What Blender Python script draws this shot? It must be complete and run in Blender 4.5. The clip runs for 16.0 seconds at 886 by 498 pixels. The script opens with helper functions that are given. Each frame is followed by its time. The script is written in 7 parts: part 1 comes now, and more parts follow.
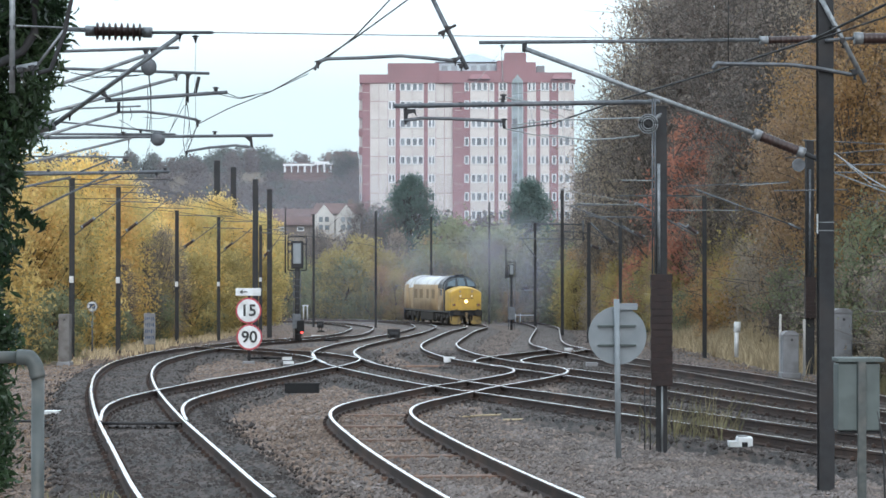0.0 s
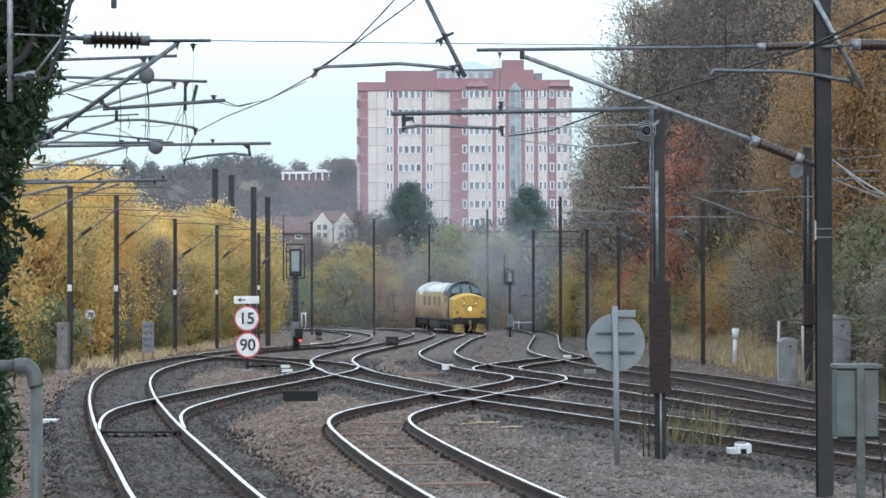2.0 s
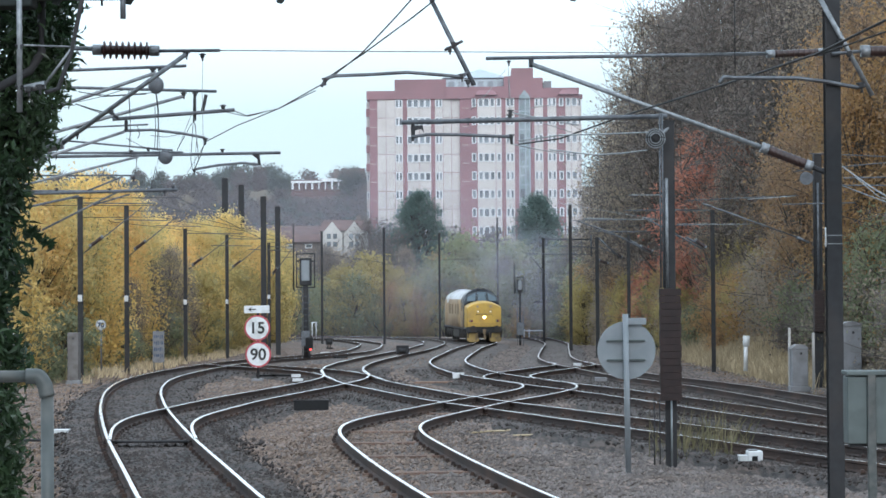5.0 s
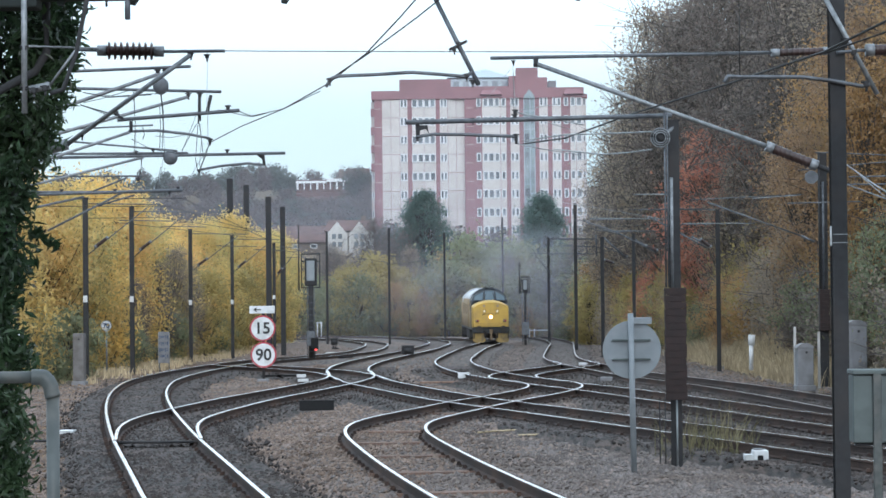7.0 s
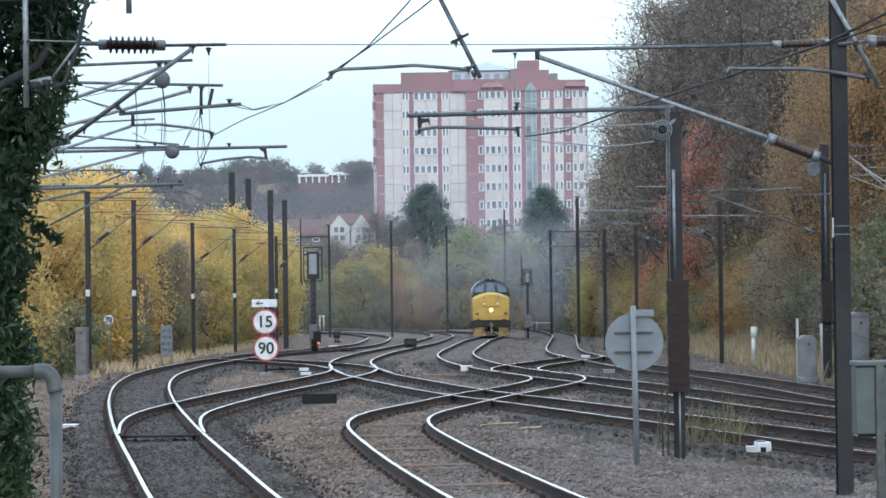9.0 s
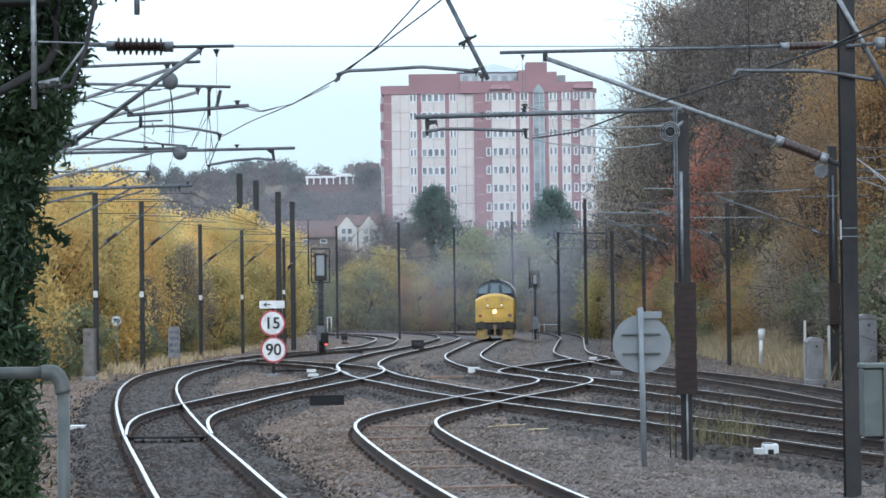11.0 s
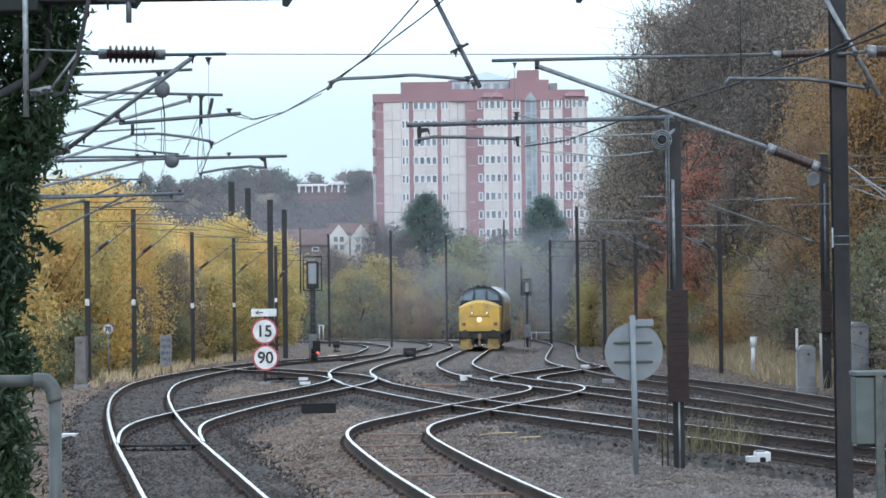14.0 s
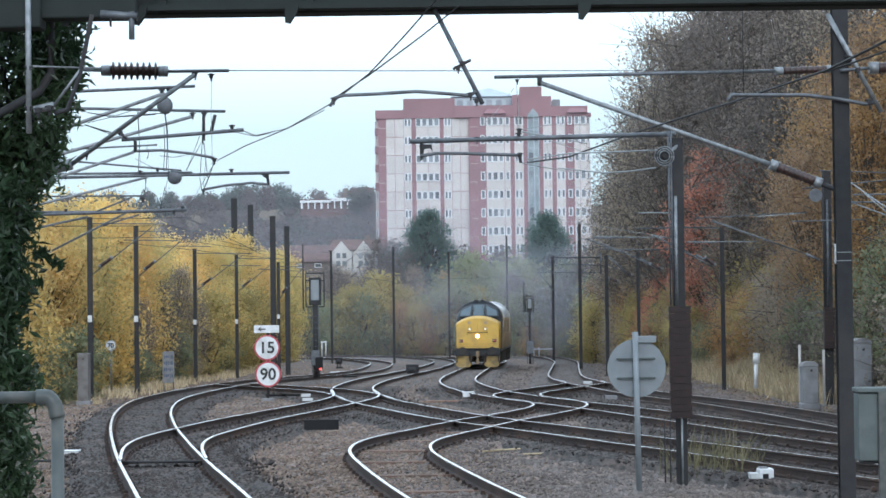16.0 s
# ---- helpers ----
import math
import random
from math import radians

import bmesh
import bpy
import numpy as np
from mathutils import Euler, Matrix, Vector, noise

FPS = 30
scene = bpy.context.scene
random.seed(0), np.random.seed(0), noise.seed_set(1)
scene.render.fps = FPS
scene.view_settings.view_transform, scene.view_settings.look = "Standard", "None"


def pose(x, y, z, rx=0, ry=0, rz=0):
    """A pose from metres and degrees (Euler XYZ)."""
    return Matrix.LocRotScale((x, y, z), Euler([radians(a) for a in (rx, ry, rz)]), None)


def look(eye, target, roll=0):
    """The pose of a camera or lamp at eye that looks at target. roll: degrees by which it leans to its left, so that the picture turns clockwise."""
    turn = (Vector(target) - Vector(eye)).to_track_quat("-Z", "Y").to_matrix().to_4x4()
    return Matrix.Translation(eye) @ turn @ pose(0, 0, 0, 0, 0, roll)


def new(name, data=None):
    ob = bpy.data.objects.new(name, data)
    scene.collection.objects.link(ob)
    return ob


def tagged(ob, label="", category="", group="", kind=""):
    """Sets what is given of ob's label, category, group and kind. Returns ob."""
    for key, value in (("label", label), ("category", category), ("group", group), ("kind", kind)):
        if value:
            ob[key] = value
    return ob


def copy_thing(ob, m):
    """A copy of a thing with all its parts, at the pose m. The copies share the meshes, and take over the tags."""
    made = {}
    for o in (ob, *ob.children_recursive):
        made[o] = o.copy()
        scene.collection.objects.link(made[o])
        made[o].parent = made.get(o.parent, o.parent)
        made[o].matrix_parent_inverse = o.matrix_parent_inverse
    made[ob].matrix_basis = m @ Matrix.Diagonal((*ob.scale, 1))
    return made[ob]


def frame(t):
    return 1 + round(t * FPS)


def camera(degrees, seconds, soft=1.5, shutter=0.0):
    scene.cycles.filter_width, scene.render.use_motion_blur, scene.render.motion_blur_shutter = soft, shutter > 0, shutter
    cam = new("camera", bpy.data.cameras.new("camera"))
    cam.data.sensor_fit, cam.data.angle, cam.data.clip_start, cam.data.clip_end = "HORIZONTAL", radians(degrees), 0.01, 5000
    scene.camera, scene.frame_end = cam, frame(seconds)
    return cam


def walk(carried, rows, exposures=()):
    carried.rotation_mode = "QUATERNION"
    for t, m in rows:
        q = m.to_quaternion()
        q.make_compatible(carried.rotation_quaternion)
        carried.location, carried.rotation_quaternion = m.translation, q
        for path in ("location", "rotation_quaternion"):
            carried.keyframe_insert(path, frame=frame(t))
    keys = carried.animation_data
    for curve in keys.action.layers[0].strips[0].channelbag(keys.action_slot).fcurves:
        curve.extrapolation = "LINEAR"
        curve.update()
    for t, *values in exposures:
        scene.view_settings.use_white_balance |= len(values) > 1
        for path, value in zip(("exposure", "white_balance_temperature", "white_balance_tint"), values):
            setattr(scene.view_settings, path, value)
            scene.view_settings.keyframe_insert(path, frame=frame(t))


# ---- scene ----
cam = camera(23.16, 16.0, soft=1.6)
EYE = (0.0, 0.0, 2.5)
# seconds, then the aim at 1000 m (x, z) and the roll
SWAY = [
    (0.0, 0.000, 15.305, 0.000),
    (0.5, -0.539, 14.518, -0.048),
    (1.0, 0.842, 12.926, -0.036),
    (1.5, 1.701, 15.349, -0.030),
    (2.0, 0.841, 18.762, -0.142),
    (2.5, 2.292, 21.559, -0.164),
    (3.0, 6.474, 23.705, -0.190),
    (3.5, 9.126, 25.987, -0.141),
    (4.0, 4.887, 25.869, -0.211),
    (4.5, -1.459, 22.777, -0.286),
    (7.0, -6.099, 22.693, -0.559),
    (7.5, -5.394, 22.688, -0.594),
    (8.0, -5.424, 20.979, -0.650),
    (10.5, -9.331, 19.041, -0.784),
    (11.0, -10.617, 20.257, -0.672),
    (11.5, -11.347, 20.358, -0.651),
    (12.0, -12.311, 20.721, -0.626),
    (12.5, -12.717, 21.925, -0.695),
    (13.0, -10.577, 22.568, -0.726),
    (13.5, -8.290, 23.180, -0.730),
    (14.0, -6.871, 23.896, -0.686),
    (14.5, -7.378, 23.968, -0.607),
    (15.0, -9.198, 25.345, -0.635),
    (15.5, -9.399, 28.963, -0.682),
    (16.0, -7.992, 31.489, -0.697),
]
walk(cam, [(t, look(EYE, (x, 1000.0, z), roll)) for t, x, z, roll in SWAY], [(0.0, 0.24, 6380, 10), (5.0, 0.18, 6150, 9.5), (16.0, 0.17, 6040, 9.5)])

# ---- light: a bright overcast late-autumn sky ----
world = bpy.data.worlds.new("overcast_sky")
scene.world = world
world.use_nodes = True
wn, wl = world.node_tree.nodes, world.node_tree.links
bg = wn["Background"]
sky = wn.new("ShaderNodeTexSky")
sky.sky_type = "NISHITA"
sky.sun_disc = False
sky.sun_elevation, sky.sun_rotation = radians(24), radians(200)
place = wn.new("ShaderNodeTexCoord")
height = wn.new("ShaderNodeSeparateXYZ")
lift = wn.new("ShaderNodeMapRange")
lift.inputs["From Min"].default_value, lift.inputs["From Max"].default_value = 0.085, 0.165
cloud = wn.new("ShaderNodeTexNoise")
cloud.inputs["Scale"].default_value = 1.6
cloud.inputs["Detail"].default_value = 3
ramp = wn.new("ShaderNodeValToRGB")
ramp.color_ramp.elements[0].position, ramp.color_ramp.elements[0].color = 0.3, (8.1, 9.7, 10.9, 1)
ramp.color_ramp.elements[1].position, ramp.color_ramp.elements[1].color = 0.7, (9.1, 10.2, 11.2, 1)
mixw = wn.new("ShaderNodeMixRGB")
mixw.inputs["Fac"].default_value = 0.9
wl.new(cloud.outputs["Fac"], ramp.inputs["Fac"])
wl.new(sky.outputs["Color"], mixw.inputs["Color1"])
wl.new(ramp.outputs["Color"], mixw.inputs["Color2"])
low_sky = wn.new("ShaderNodeMixRGB")
low_sky.inputs["Color1"].default_value = (4.75, 5.9, 6.2, 1)
wl.new(place.outputs["Generated"], height.inputs["Vector"])
wl.new(height.outputs["Z"], lift.inputs["Value"])
wl.new(lift.outputs["Result"], low_sky.inputs["Fac"])
wl.new(mixw.outputs["Color"], low_sky.inputs["Color2"])
wl.new(low_sky.outputs["Color"], bg.inputs["Color"])
bg.inputs["Strength"].default_value = 0.158

sun = new("sun", bpy.data.lights.new("sun", "SUN"))
sun.data.energy, sun.data.angle, sun.data.color = 1.1, radians(20), (1.0, 0.98, 0.95)
sun.matrix_world = look((20, -60, 40), (0, 40, 0))


# ---- materials ----
def material(name, color, rough=0.7, metal=0.0, other=None, scale=8.0, grime=None, grime_scale=1.2, bump=0.0, bump_scale=60.0,
             islands=0.0, per_object=0.0, emit=0.0, fine=0.0, fine_scale=14.0):
    """Principled surface: fine grain between color and other, wide stains of grime, bump, and changes from piece to piece."""
    m = bpy.data.materials.new(name)
    m.use_nodes = True
    n, l = m.node_tree.nodes, m.node_tree.links
    b = n["Principled BSDF"]
    b.inputs["Roughness"].default_value, b.inputs["Metallic"].default_value = rough, metal
    co = n.new("ShaderNodeTexCoord").outputs["Object"]

    def tex(s, detail=4):
        t = n.new("ShaderNodeTexNoise")
        t.inputs["Scale"].default_value, t.inputs["Detail"].default_value = s, detail
        l.new(co, t.inputs["Vector"])
        return t.outputs["Fac"]

    def mix(fac, a, c, lo=0.35, hi=0.65):
        r = n.new("ShaderNodeMapRange")
        r.inputs["From Min"].default_value, r.inputs["From Max"].default_value = lo, hi
        l.new(fac, r.inputs["Value"])
        x = n.new("ShaderNodeMixRGB")
        l.new(r.outputs["Result"], x.inputs["Fac"])
        for socket, v in ((x.inputs["Color1"], a), (x.inputs["Color2"], c)):
            if isinstance(v, tuple):
                socket.default_value = (*v, 1)
            else:
                l.new(v, socket)
        return x.outputs["Color"]

    out = mix(tex(scale), color, other or tuple(c * 0.75 for c in color))
    if grime:
        out = mix(tex(grime_scale, 5), out, grime, 0.48, 0.72)
    for amount, node, socket in ((islands, "ShaderNodeNewGeometry", "Random Per Island"), (per_object, "ShaderNodeObjectInfo", "Random")):
        if amount:
            h = n.new("ShaderNodeHueSaturation")
            r = n.new("ShaderNodeMapRange")
            r.inputs["To Min"].default_value, r.inputs["To Max"].default_value = 1 - amount, 1 + amount
            l.new(n.new(node).outputs[socket], r.inputs["Value"])
            l.new(r.outputs["Result"], h.inputs["Value"])
            l.new(out, h.inputs["Color"])
            out = h.outputs["Color"]
    if fine:
        h = n.new("ShaderNodeHueSaturation")
        r = n.new("ShaderNodeMapRange")
        r.inputs["From Min"].default_value, r.inputs["From Max"].default_value = 0.4, 0.6
        r.inputs["To Min"].default_value, r.inputs["To Max"].default_value = 1 - fine, 1 + fine
        grain = n.new("ShaderNodeTexNoise")
        grain.inputs["Scale"].default_value, grain.inputs["Detail"].default_value = fine_scale, 3
        along = n.new("ShaderNodeMapping")
        along.inputs["Scale"].default_value = (1, 0.16, 1)
        l.new(co, along.inputs["Vector"])
        l.new(along.outputs["Vector"], grain.inputs["Vector"])
        l.new(grain.outputs["Fac"], r.inputs["Value"])
        l.new(r.outputs["Result"], h.inputs["Value"])
        l.new(out, h.inputs["Color"])
        out = h.outputs["Color"]
    l.new(out, b.inputs["Base Color"])
    if bump:
        u = n.new("ShaderNodeBump")
        u.inputs["Strength"].default_value, u.inputs["Distance"].default_value = bump, 0.03
        l.new(tex(bump_scale), u.inputs["Height"])
        l.new(u.outputs["Normal"], b.inputs["Normal"])
    if emit:
        b.inputs["Emission Color"].default_value, b.inputs["Emission Strength"].default_value = (*color, 1), emit
    return m


def leaf_material(name, color, other, islands=0.13):
    m = material(name, color, 0.65, 0, other, 0.9, islands=islands, per_object=0.12)
    n, l = m.node_tree.nodes, m.node_tree.links
    b, out = n["Principled BSDF"], n["Material Output"]
    thin = n.new("ShaderNodeBsdfTranslucent")
    l.new(b.inputs["Base Color"].links[0].from_socket, thin.inputs["Color"])
    both = n.new("ShaderNodeMixShader")
    both.inputs["Fac"].default_value = 0.55
    l.new(b.outputs["BSDF"], both.inputs[1])
    l.new(thin.outputs["BSDF"], both.inputs[2])
    l.new(both.outputs["Shader"], out.inputs["Surface"])
    return m


# duller metal stands in for dark trees mirrored in the outer rails
DULL_HEAD = material("dimmed rail head", (0.6, 0.58, 0.57), 0.3, 1.0, (0.4, 0.37, 0.35), 2.0)
RAIL_HEAD = material("polished rail head", (0.97, 0.97, 0.97), 0.27, 1.0, (0.84, 0.83, 0.82), 3.0)
RAIL_SIDE = material("rusty rail side", (0.047, 0.03, 0.025), 0.9, 0, (0.028, 0.021, 0.019), 14, grime=(0.078, 0.046, 0.033), grime_scale=0.7)
SLEEPER = material("weathered sleeper", (0.09, 0.079, 0.073), 0.9, 0, (0.075, 0.066, 0.06), 9, grime=(0.1, 0.08, 0.065), bump=0.5, per_object=0.12)
SLEEPER_RUST = material("rust-stained sleeper", (0.22, 0.135, 0.1), 0.9, 0, (0.14, 0.095, 0.075), 9, bump=0.5, per_object=0.3)
BALLAST = material("grey-brown ballast", (0.15, 0.113, 0.095), 0.95, 0, (0.09, 0.066, 0.055), 3.2, grime=(0.11, 0.072, 0.052), grime_scale=0.5, bump=1.0, bump_scale=16, fine=0.65, fine_scale=12)
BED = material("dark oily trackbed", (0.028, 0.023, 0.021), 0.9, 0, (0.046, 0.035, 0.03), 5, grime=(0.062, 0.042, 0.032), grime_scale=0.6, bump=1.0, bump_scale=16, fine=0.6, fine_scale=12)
# paler bed colour, with distance haze put into it
BED_HAZED = material("far trackbed paled for haze", (0.085, 0.073, 0.068), 0.9, 0, (0.115, 0.095, 0.086), 4, grime=(0.07, 0.058, 0.052), grime_scale=0.5, bump=1.0, bump_scale=16, fine=0.4, fine_scale=12)
STONE = material("ballast stones", (0.178, 0.156, 0.148), 0.9, 0, (0.115, 0.097, 0.09), 1.1, grime=(0.12, 0.095, 0.08), grime_scale=0.6, islands=0.3)
BROWN_STONE = material("brown rust-dusted ballast stones", (0.225, 0.17, 0.138), 0.9, 0, (0.145, 0.105, 0.083), 1.1, grime=(0.125, 0.088, 0.065), grime_scale=0.5, islands=0.3)
DARK_STONE = material("oily dark ballast stones", (0.053, 0.041, 0.036), 0.85, 0, (0.029, 0.023, 0.021), 1.5, islands=0.35)
GRASSY = material("rough grass and leaf litter", (0.13, 0.1, 0.062), 0.95, 0, (0.075, 0.062, 0.04), 0.7, grime=(0.16, 0.1, 0.055), grime_scale=0.12, bump=1, bump_scale=9)
STRAW = material("dry straw grass", (0.5, 0.4, 0.26), 0.9, 0, (0.35, 0.275, 0.17), 1.5, islands=0.35)
MAST = material("weathered dark steel mast", (0.03, 0.031, 0.034), 0.85, 0, (0.022, 0.022, 0.024), 7, grime=(0.038, 0.033, 0.032), grime_scale=1.5)
GALV = material("galvanised steel", (0.27, 0.285, 0.3), 0.5, 0.5, (0.17, 0.18, 0.19), 12)
GALV_DARK = material("dulled grey steel tube", (0.13, 0.14, 0.155), 0.5, 0.3, (0.075, 0.08, 0.09), 9)
WIRE = material("oxidised copper wire", (0.022, 0.023, 0.024), 0.8, 0.0)
WIRE_PALE = material("grey steel wire", (0.3, 0.32, 0.33), 0.5, 0.5)
BROWN_CERAMIC = material("brown glazed porcelain", (0.042, 0.02, 0.018), 0.4, 0, (0.028, 0.016, 0.014), 5)
WEIGHT = material("rusty cast weights", (0.04, 0.024, 0.022), 0.8, 0.1, (0.028, 0.019, 0.018), 8, bump=0.4)
BLACK = material("black grime", (0.012, 0.012, 0.013), 0.95)
WHITE = material("white enamel", (0.66, 0.67, 0.68), 0.55, 0, (0.58, 0.59, 0.6), 6, grime=(0.45, 0.46, 0.45), grime_scale=3)
RED = material("faded red enamel", (0.42, 0.05, 0.07), 0.5, 0, (0.34, 0.045, 0.06), 6)
INK = material("black sign paint", (0.015, 0.015, 0.017), 0.5)
BLUE_INK = material("blue-grey sign paint", (0.03, 0.06, 0.12), 0.5)
SIGN_BACK = material("grey sign back", (0.24, 0.262, 0.28), 0.55, 0.1, (0.2, 0.222, 0.24), 4)
CABINET = material("pale grey painted steel", (0.2, 0.2, 0.21), 0.6, 0, (0.165, 0.165, 0.172), 4, grime=(0.125, 0.12, 0.12), grime_scale=2)
CABINET_BROWN = material("dirty brown-grey cabinet paint", (0.15, 0.14, 0.135), 0.7, 0, (0.11, 0.1, 0.095), 4, grime=(0.09, 0.075, 0.065), grime_scale=2)
CABINET_GREEN = material("weathered grey-green cabinet paint", (0.092, 0.113, 0.112), 0.6, 0, (0.074, 0.092, 0.09), 4, grime=(0.06, 0.07, 0.067), grime_scale=2)
PIPE = material("grey-green painted pipe", (0.068, 0.077, 0.076), 0.5, 0.05, (0.045, 0.052, 0.05), 9, grime=(0.105, 0.105, 0.098), grime_scale=6)
BRIDGE_GREEN = material("dark green bridge paint", (0.009, 0.014, 0.013), 0.8, 0, (0.006, 0.01, 0.009), 4)
BARK = material("dark bark", (0.075, 0.06, 0.05), 0.9, 0, (0.04, 0.033, 0.028), 6, bump=0.6, bump_scale=20)


# ---- mesh helpers ----
def part(name, bm, mat, parent=None, label=""):
    me = bpy.data.meshes.new(name)
    bm.to_mesh(me)
    bm.free()
    for x in (mat if isinstance(mat, (list, tuple)) else [mat]):
        me.materials.append(x)
    ob = new(name, me)
    ob.parent = parent
    if label:
        ob["label"] = label
    return ob


def mesh(name, verts, faces, mat, parent=None, slots=None, smooth=False, normals_at=None):
    me = bpy.data.meshes.new(name)
    me.from_pydata(verts, [], faces)
    for x in (mat if isinstance(mat, (list, tuple)) else [mat]):
        me.materials.append(x)
    if slots is not None:
        me.polygons.foreach_set("material_index", slots)
    if smooth:
        me.polygons.foreach_set("use_smooth", [True] * len(me.polygons))
    me.update()
    if normals_at is not None:
        me.polygons.foreach_set("use_smooth", [True] * len(me.polygons))
        me.normals_split_custom_set_from_vertices(normals_at)
    ob = new(name, me)
    ob.parent = parent
    return ob


def thing(name, at, label, category, group="", turn=0.0):
    ob = new(name)
    ob.empty_display_size = 0.3
    ob.matrix_world = pose(*at, 0, 0, turn)
    return tagged(ob, label, category, group)


def box(bm, center, size, bevel=0.0, turn=None, slot=0):
    m = Matrix.Translation(center) @ (turn.to_4x4() if turn else Matrix()) @ Matrix.Diagonal((*size, 1))
    made = bmesh.ops.create_cube(bm, size=1, matrix=m)
    faces = {f for v in made["verts"] for f in v.link_faces}
    if bevel:
        r = bmesh.ops.bevel(bm, geom=[e for e in {e for v in made["verts"] for e in v.link_edges}], offset=bevel, segments=2, affect="EDGES", profile=0.5)
        faces = set(r["faces"]) | {f for f in faces if f.is_valid}
    for f in faces:
        f.material_index = slot
    return bm


def rod(bm, a, b, r, r2=None, seg=10, slot=0):
    a, b = Vector(a), Vector(b)
    d = b - a
    m = Matrix.Translation((a + b) / 2) @ d.to_track_quat("Z", "Y").to_matrix().to_4x4()
    made = bmesh.ops.create_cone(bm, cap_ends=True, segments=seg, radius1=r, radius2=r if r2 is None else r2, depth=d.length, matrix=m)
    for v in made["verts"]:
        for f in v.link_faces:
            f.material_index = slot
            f.smooth = len(f.verts) == 4
    return bm


def ball(bm, at, r, squash=(1, 1, 1), seg=10):
    made = bmesh.ops.create_uvsphere(bm, u_segments=seg, v_segments=max(4, seg // 2), radius=r,
                                     matrix=Matrix.Translation(at) @ Matrix.Diagonal((*squash, 1)))
    for v in made["verts"]:
        for f in v.link_faces:
            f.smooth = True
    return bm


def prism(bm, outline, depth, m=Matrix()):
    """A flat outline in x and z, thickened along y from 0 to depth."""
    a = [bm.verts.new(m @ Vector((x, 0, z))) for x, z in outline]
    b = [bm.verts.new(m @ Vector((x, depth, z))) for x, z in outline]
    bm.faces.new(a)
    bm.faces.new(b[::-1])
    for i in range(len(a)):
        bm.faces.new((a[i - 1], b[i - 1], b[i], a[i])[::-1])
    bmesh.ops.recalc_face_normals(bm, faces=bm.faces)
    return bm


def disc(bm, center, r, depth, seg=32):
    return prism(bm, [(r * math.cos(2 * math.pi * i / seg), r * math.sin(2 * math.pi * i / seg)) for i in range(seg)], depth, Matrix.Translation(center))


def wire(name, points, r, mat, parent=None, sag=0.0, steps=8, seg=5):
    """A round wire or bent tube through points; sag in metres between each two."""
    pts = []
    for a, b in zip(points, points[1:]):
        a, b = Vector(a), Vector(b)
        for i in range(steps):
            u = i / steps
            pts.append(a.lerp(b, u) - Vector((0, 0, sag * 4 * u * (1 - u))))
    pts.append(Vector(points[-1]))
    verts, faces = [], []
    for i, p in enumerate(pts):
        d = (pts[min(i + 1, len(pts) - 1)] - pts[max(i - 1, 0)]).normalized()
        side = d.cross(Vector((0.02, 0.01, 1)))
        side = (side if side.length > 1e-3 else Vector((1, 0, 0))).normalized()
        up = side.cross(d)
        for k in range(seg):
            w = 2 * math.pi * k / seg
            verts.append(p + (side * math.cos(w) + up * math.sin(w)) * r)
        if i:
            for k in range(seg):
                j = (k + 1) % seg
                faces.append(((i - 1) * seg + k, (i - 1) * seg + j, i * seg + j, i * seg + k))
    faces += [tuple(range(seg))[::-1], tuple(range(len(verts) - seg, len(verts)))]
    return mesh(name, verts, faces, mat, parent, smooth=True)


# ---- ground ----
def soft_ramp(u, w=18.8):
    return w * math.log1p(math.exp(u / w)) if u < 40 * w else u


def rail_z(y):
    """Height of the rail tops: level by the platform, then falling gently."""
    return -0.01128 * (soft_ramp(y - 58.75) - soft_ramp(-58.75))


def smooth_step(a, b, x):
    u = min(1, max(0, (x - a) / (b - a)))
    return u * u * (3 - 2 * u)


def ground_z(x, y):
    base = rail_z(min(max(y, 0), 244)) - 0.32
    left, right = -13.5, 10.8 + 1.5 * smooth_step(42, 19, y)
    bank = 3.2 * smooth_step(0, 6, x - right) + 4.0 * smooth_step(6, 40, x - right)
    bank *= smooth_step(221, 155, y)
    low = -0.5 * smooth_step(0, 6, left - x) * smooth_step(155, 118, y)
    hill = 9 * smooth_step(250, 290, y) + 24 * smooth_step(285, 600, y) + 14 * smooth_step(600, 1000, y) + 36 * smooth_step(1000, 2200, y) * (0.6 + 0.4 * math.sin(x / 190 + 1)) + 50 * smooth_step(2200, 4500, y)
    ripple = 0.05 * noise.noise((x * 0.9, y * 0.6, 0)) + 0.03 * noise.noise((x * 3, y * 1.1, 5))
    return base + bank + low + hill + ripple


def ground():
    ys = [-120, -60, -20] + [i * 0.6 for i in range(0, 160)] + [96 * 1.024 ** i for i in range(0, 163)]
    half = [0.35 * i for i in range(0, 60)] + [21 * 1.16 ** i for i in range(0, 38)]
    xs = [-v for v in half[:0:-1]] + half
    verts = [(x, y, ground_z(x, y)) for y in ys for x in xs]
    w = len(xs)
    faces, slots = [], []
    for j in range(len(ys) - 1):
        for i in range(w - 1):
            faces.append((j * w + i, j * w + i + 1, (j + 1) * w + i + 1, (j + 1) * w + i))
            x, y = xs[i], ys[j]
            wob = 0.8 * noise.noise((x * 0.4, y * 0.12, 2))
            slots.append(0 if -13.8 + wob < x < 10.9 + 1.5 * smooth_step(42, 19, y) + wob and y < 226 or 150 < y < 236 and -30 < x < 0 else 1)
    ob = mesh("ground", verts, faces, [BALLAST, GRASSY], slots=slots, smooth=True)
    tagged(ob, "grey-brown stone ballast with grassy leaf-strewn banks beside", "ground", kind="structure")


ground()


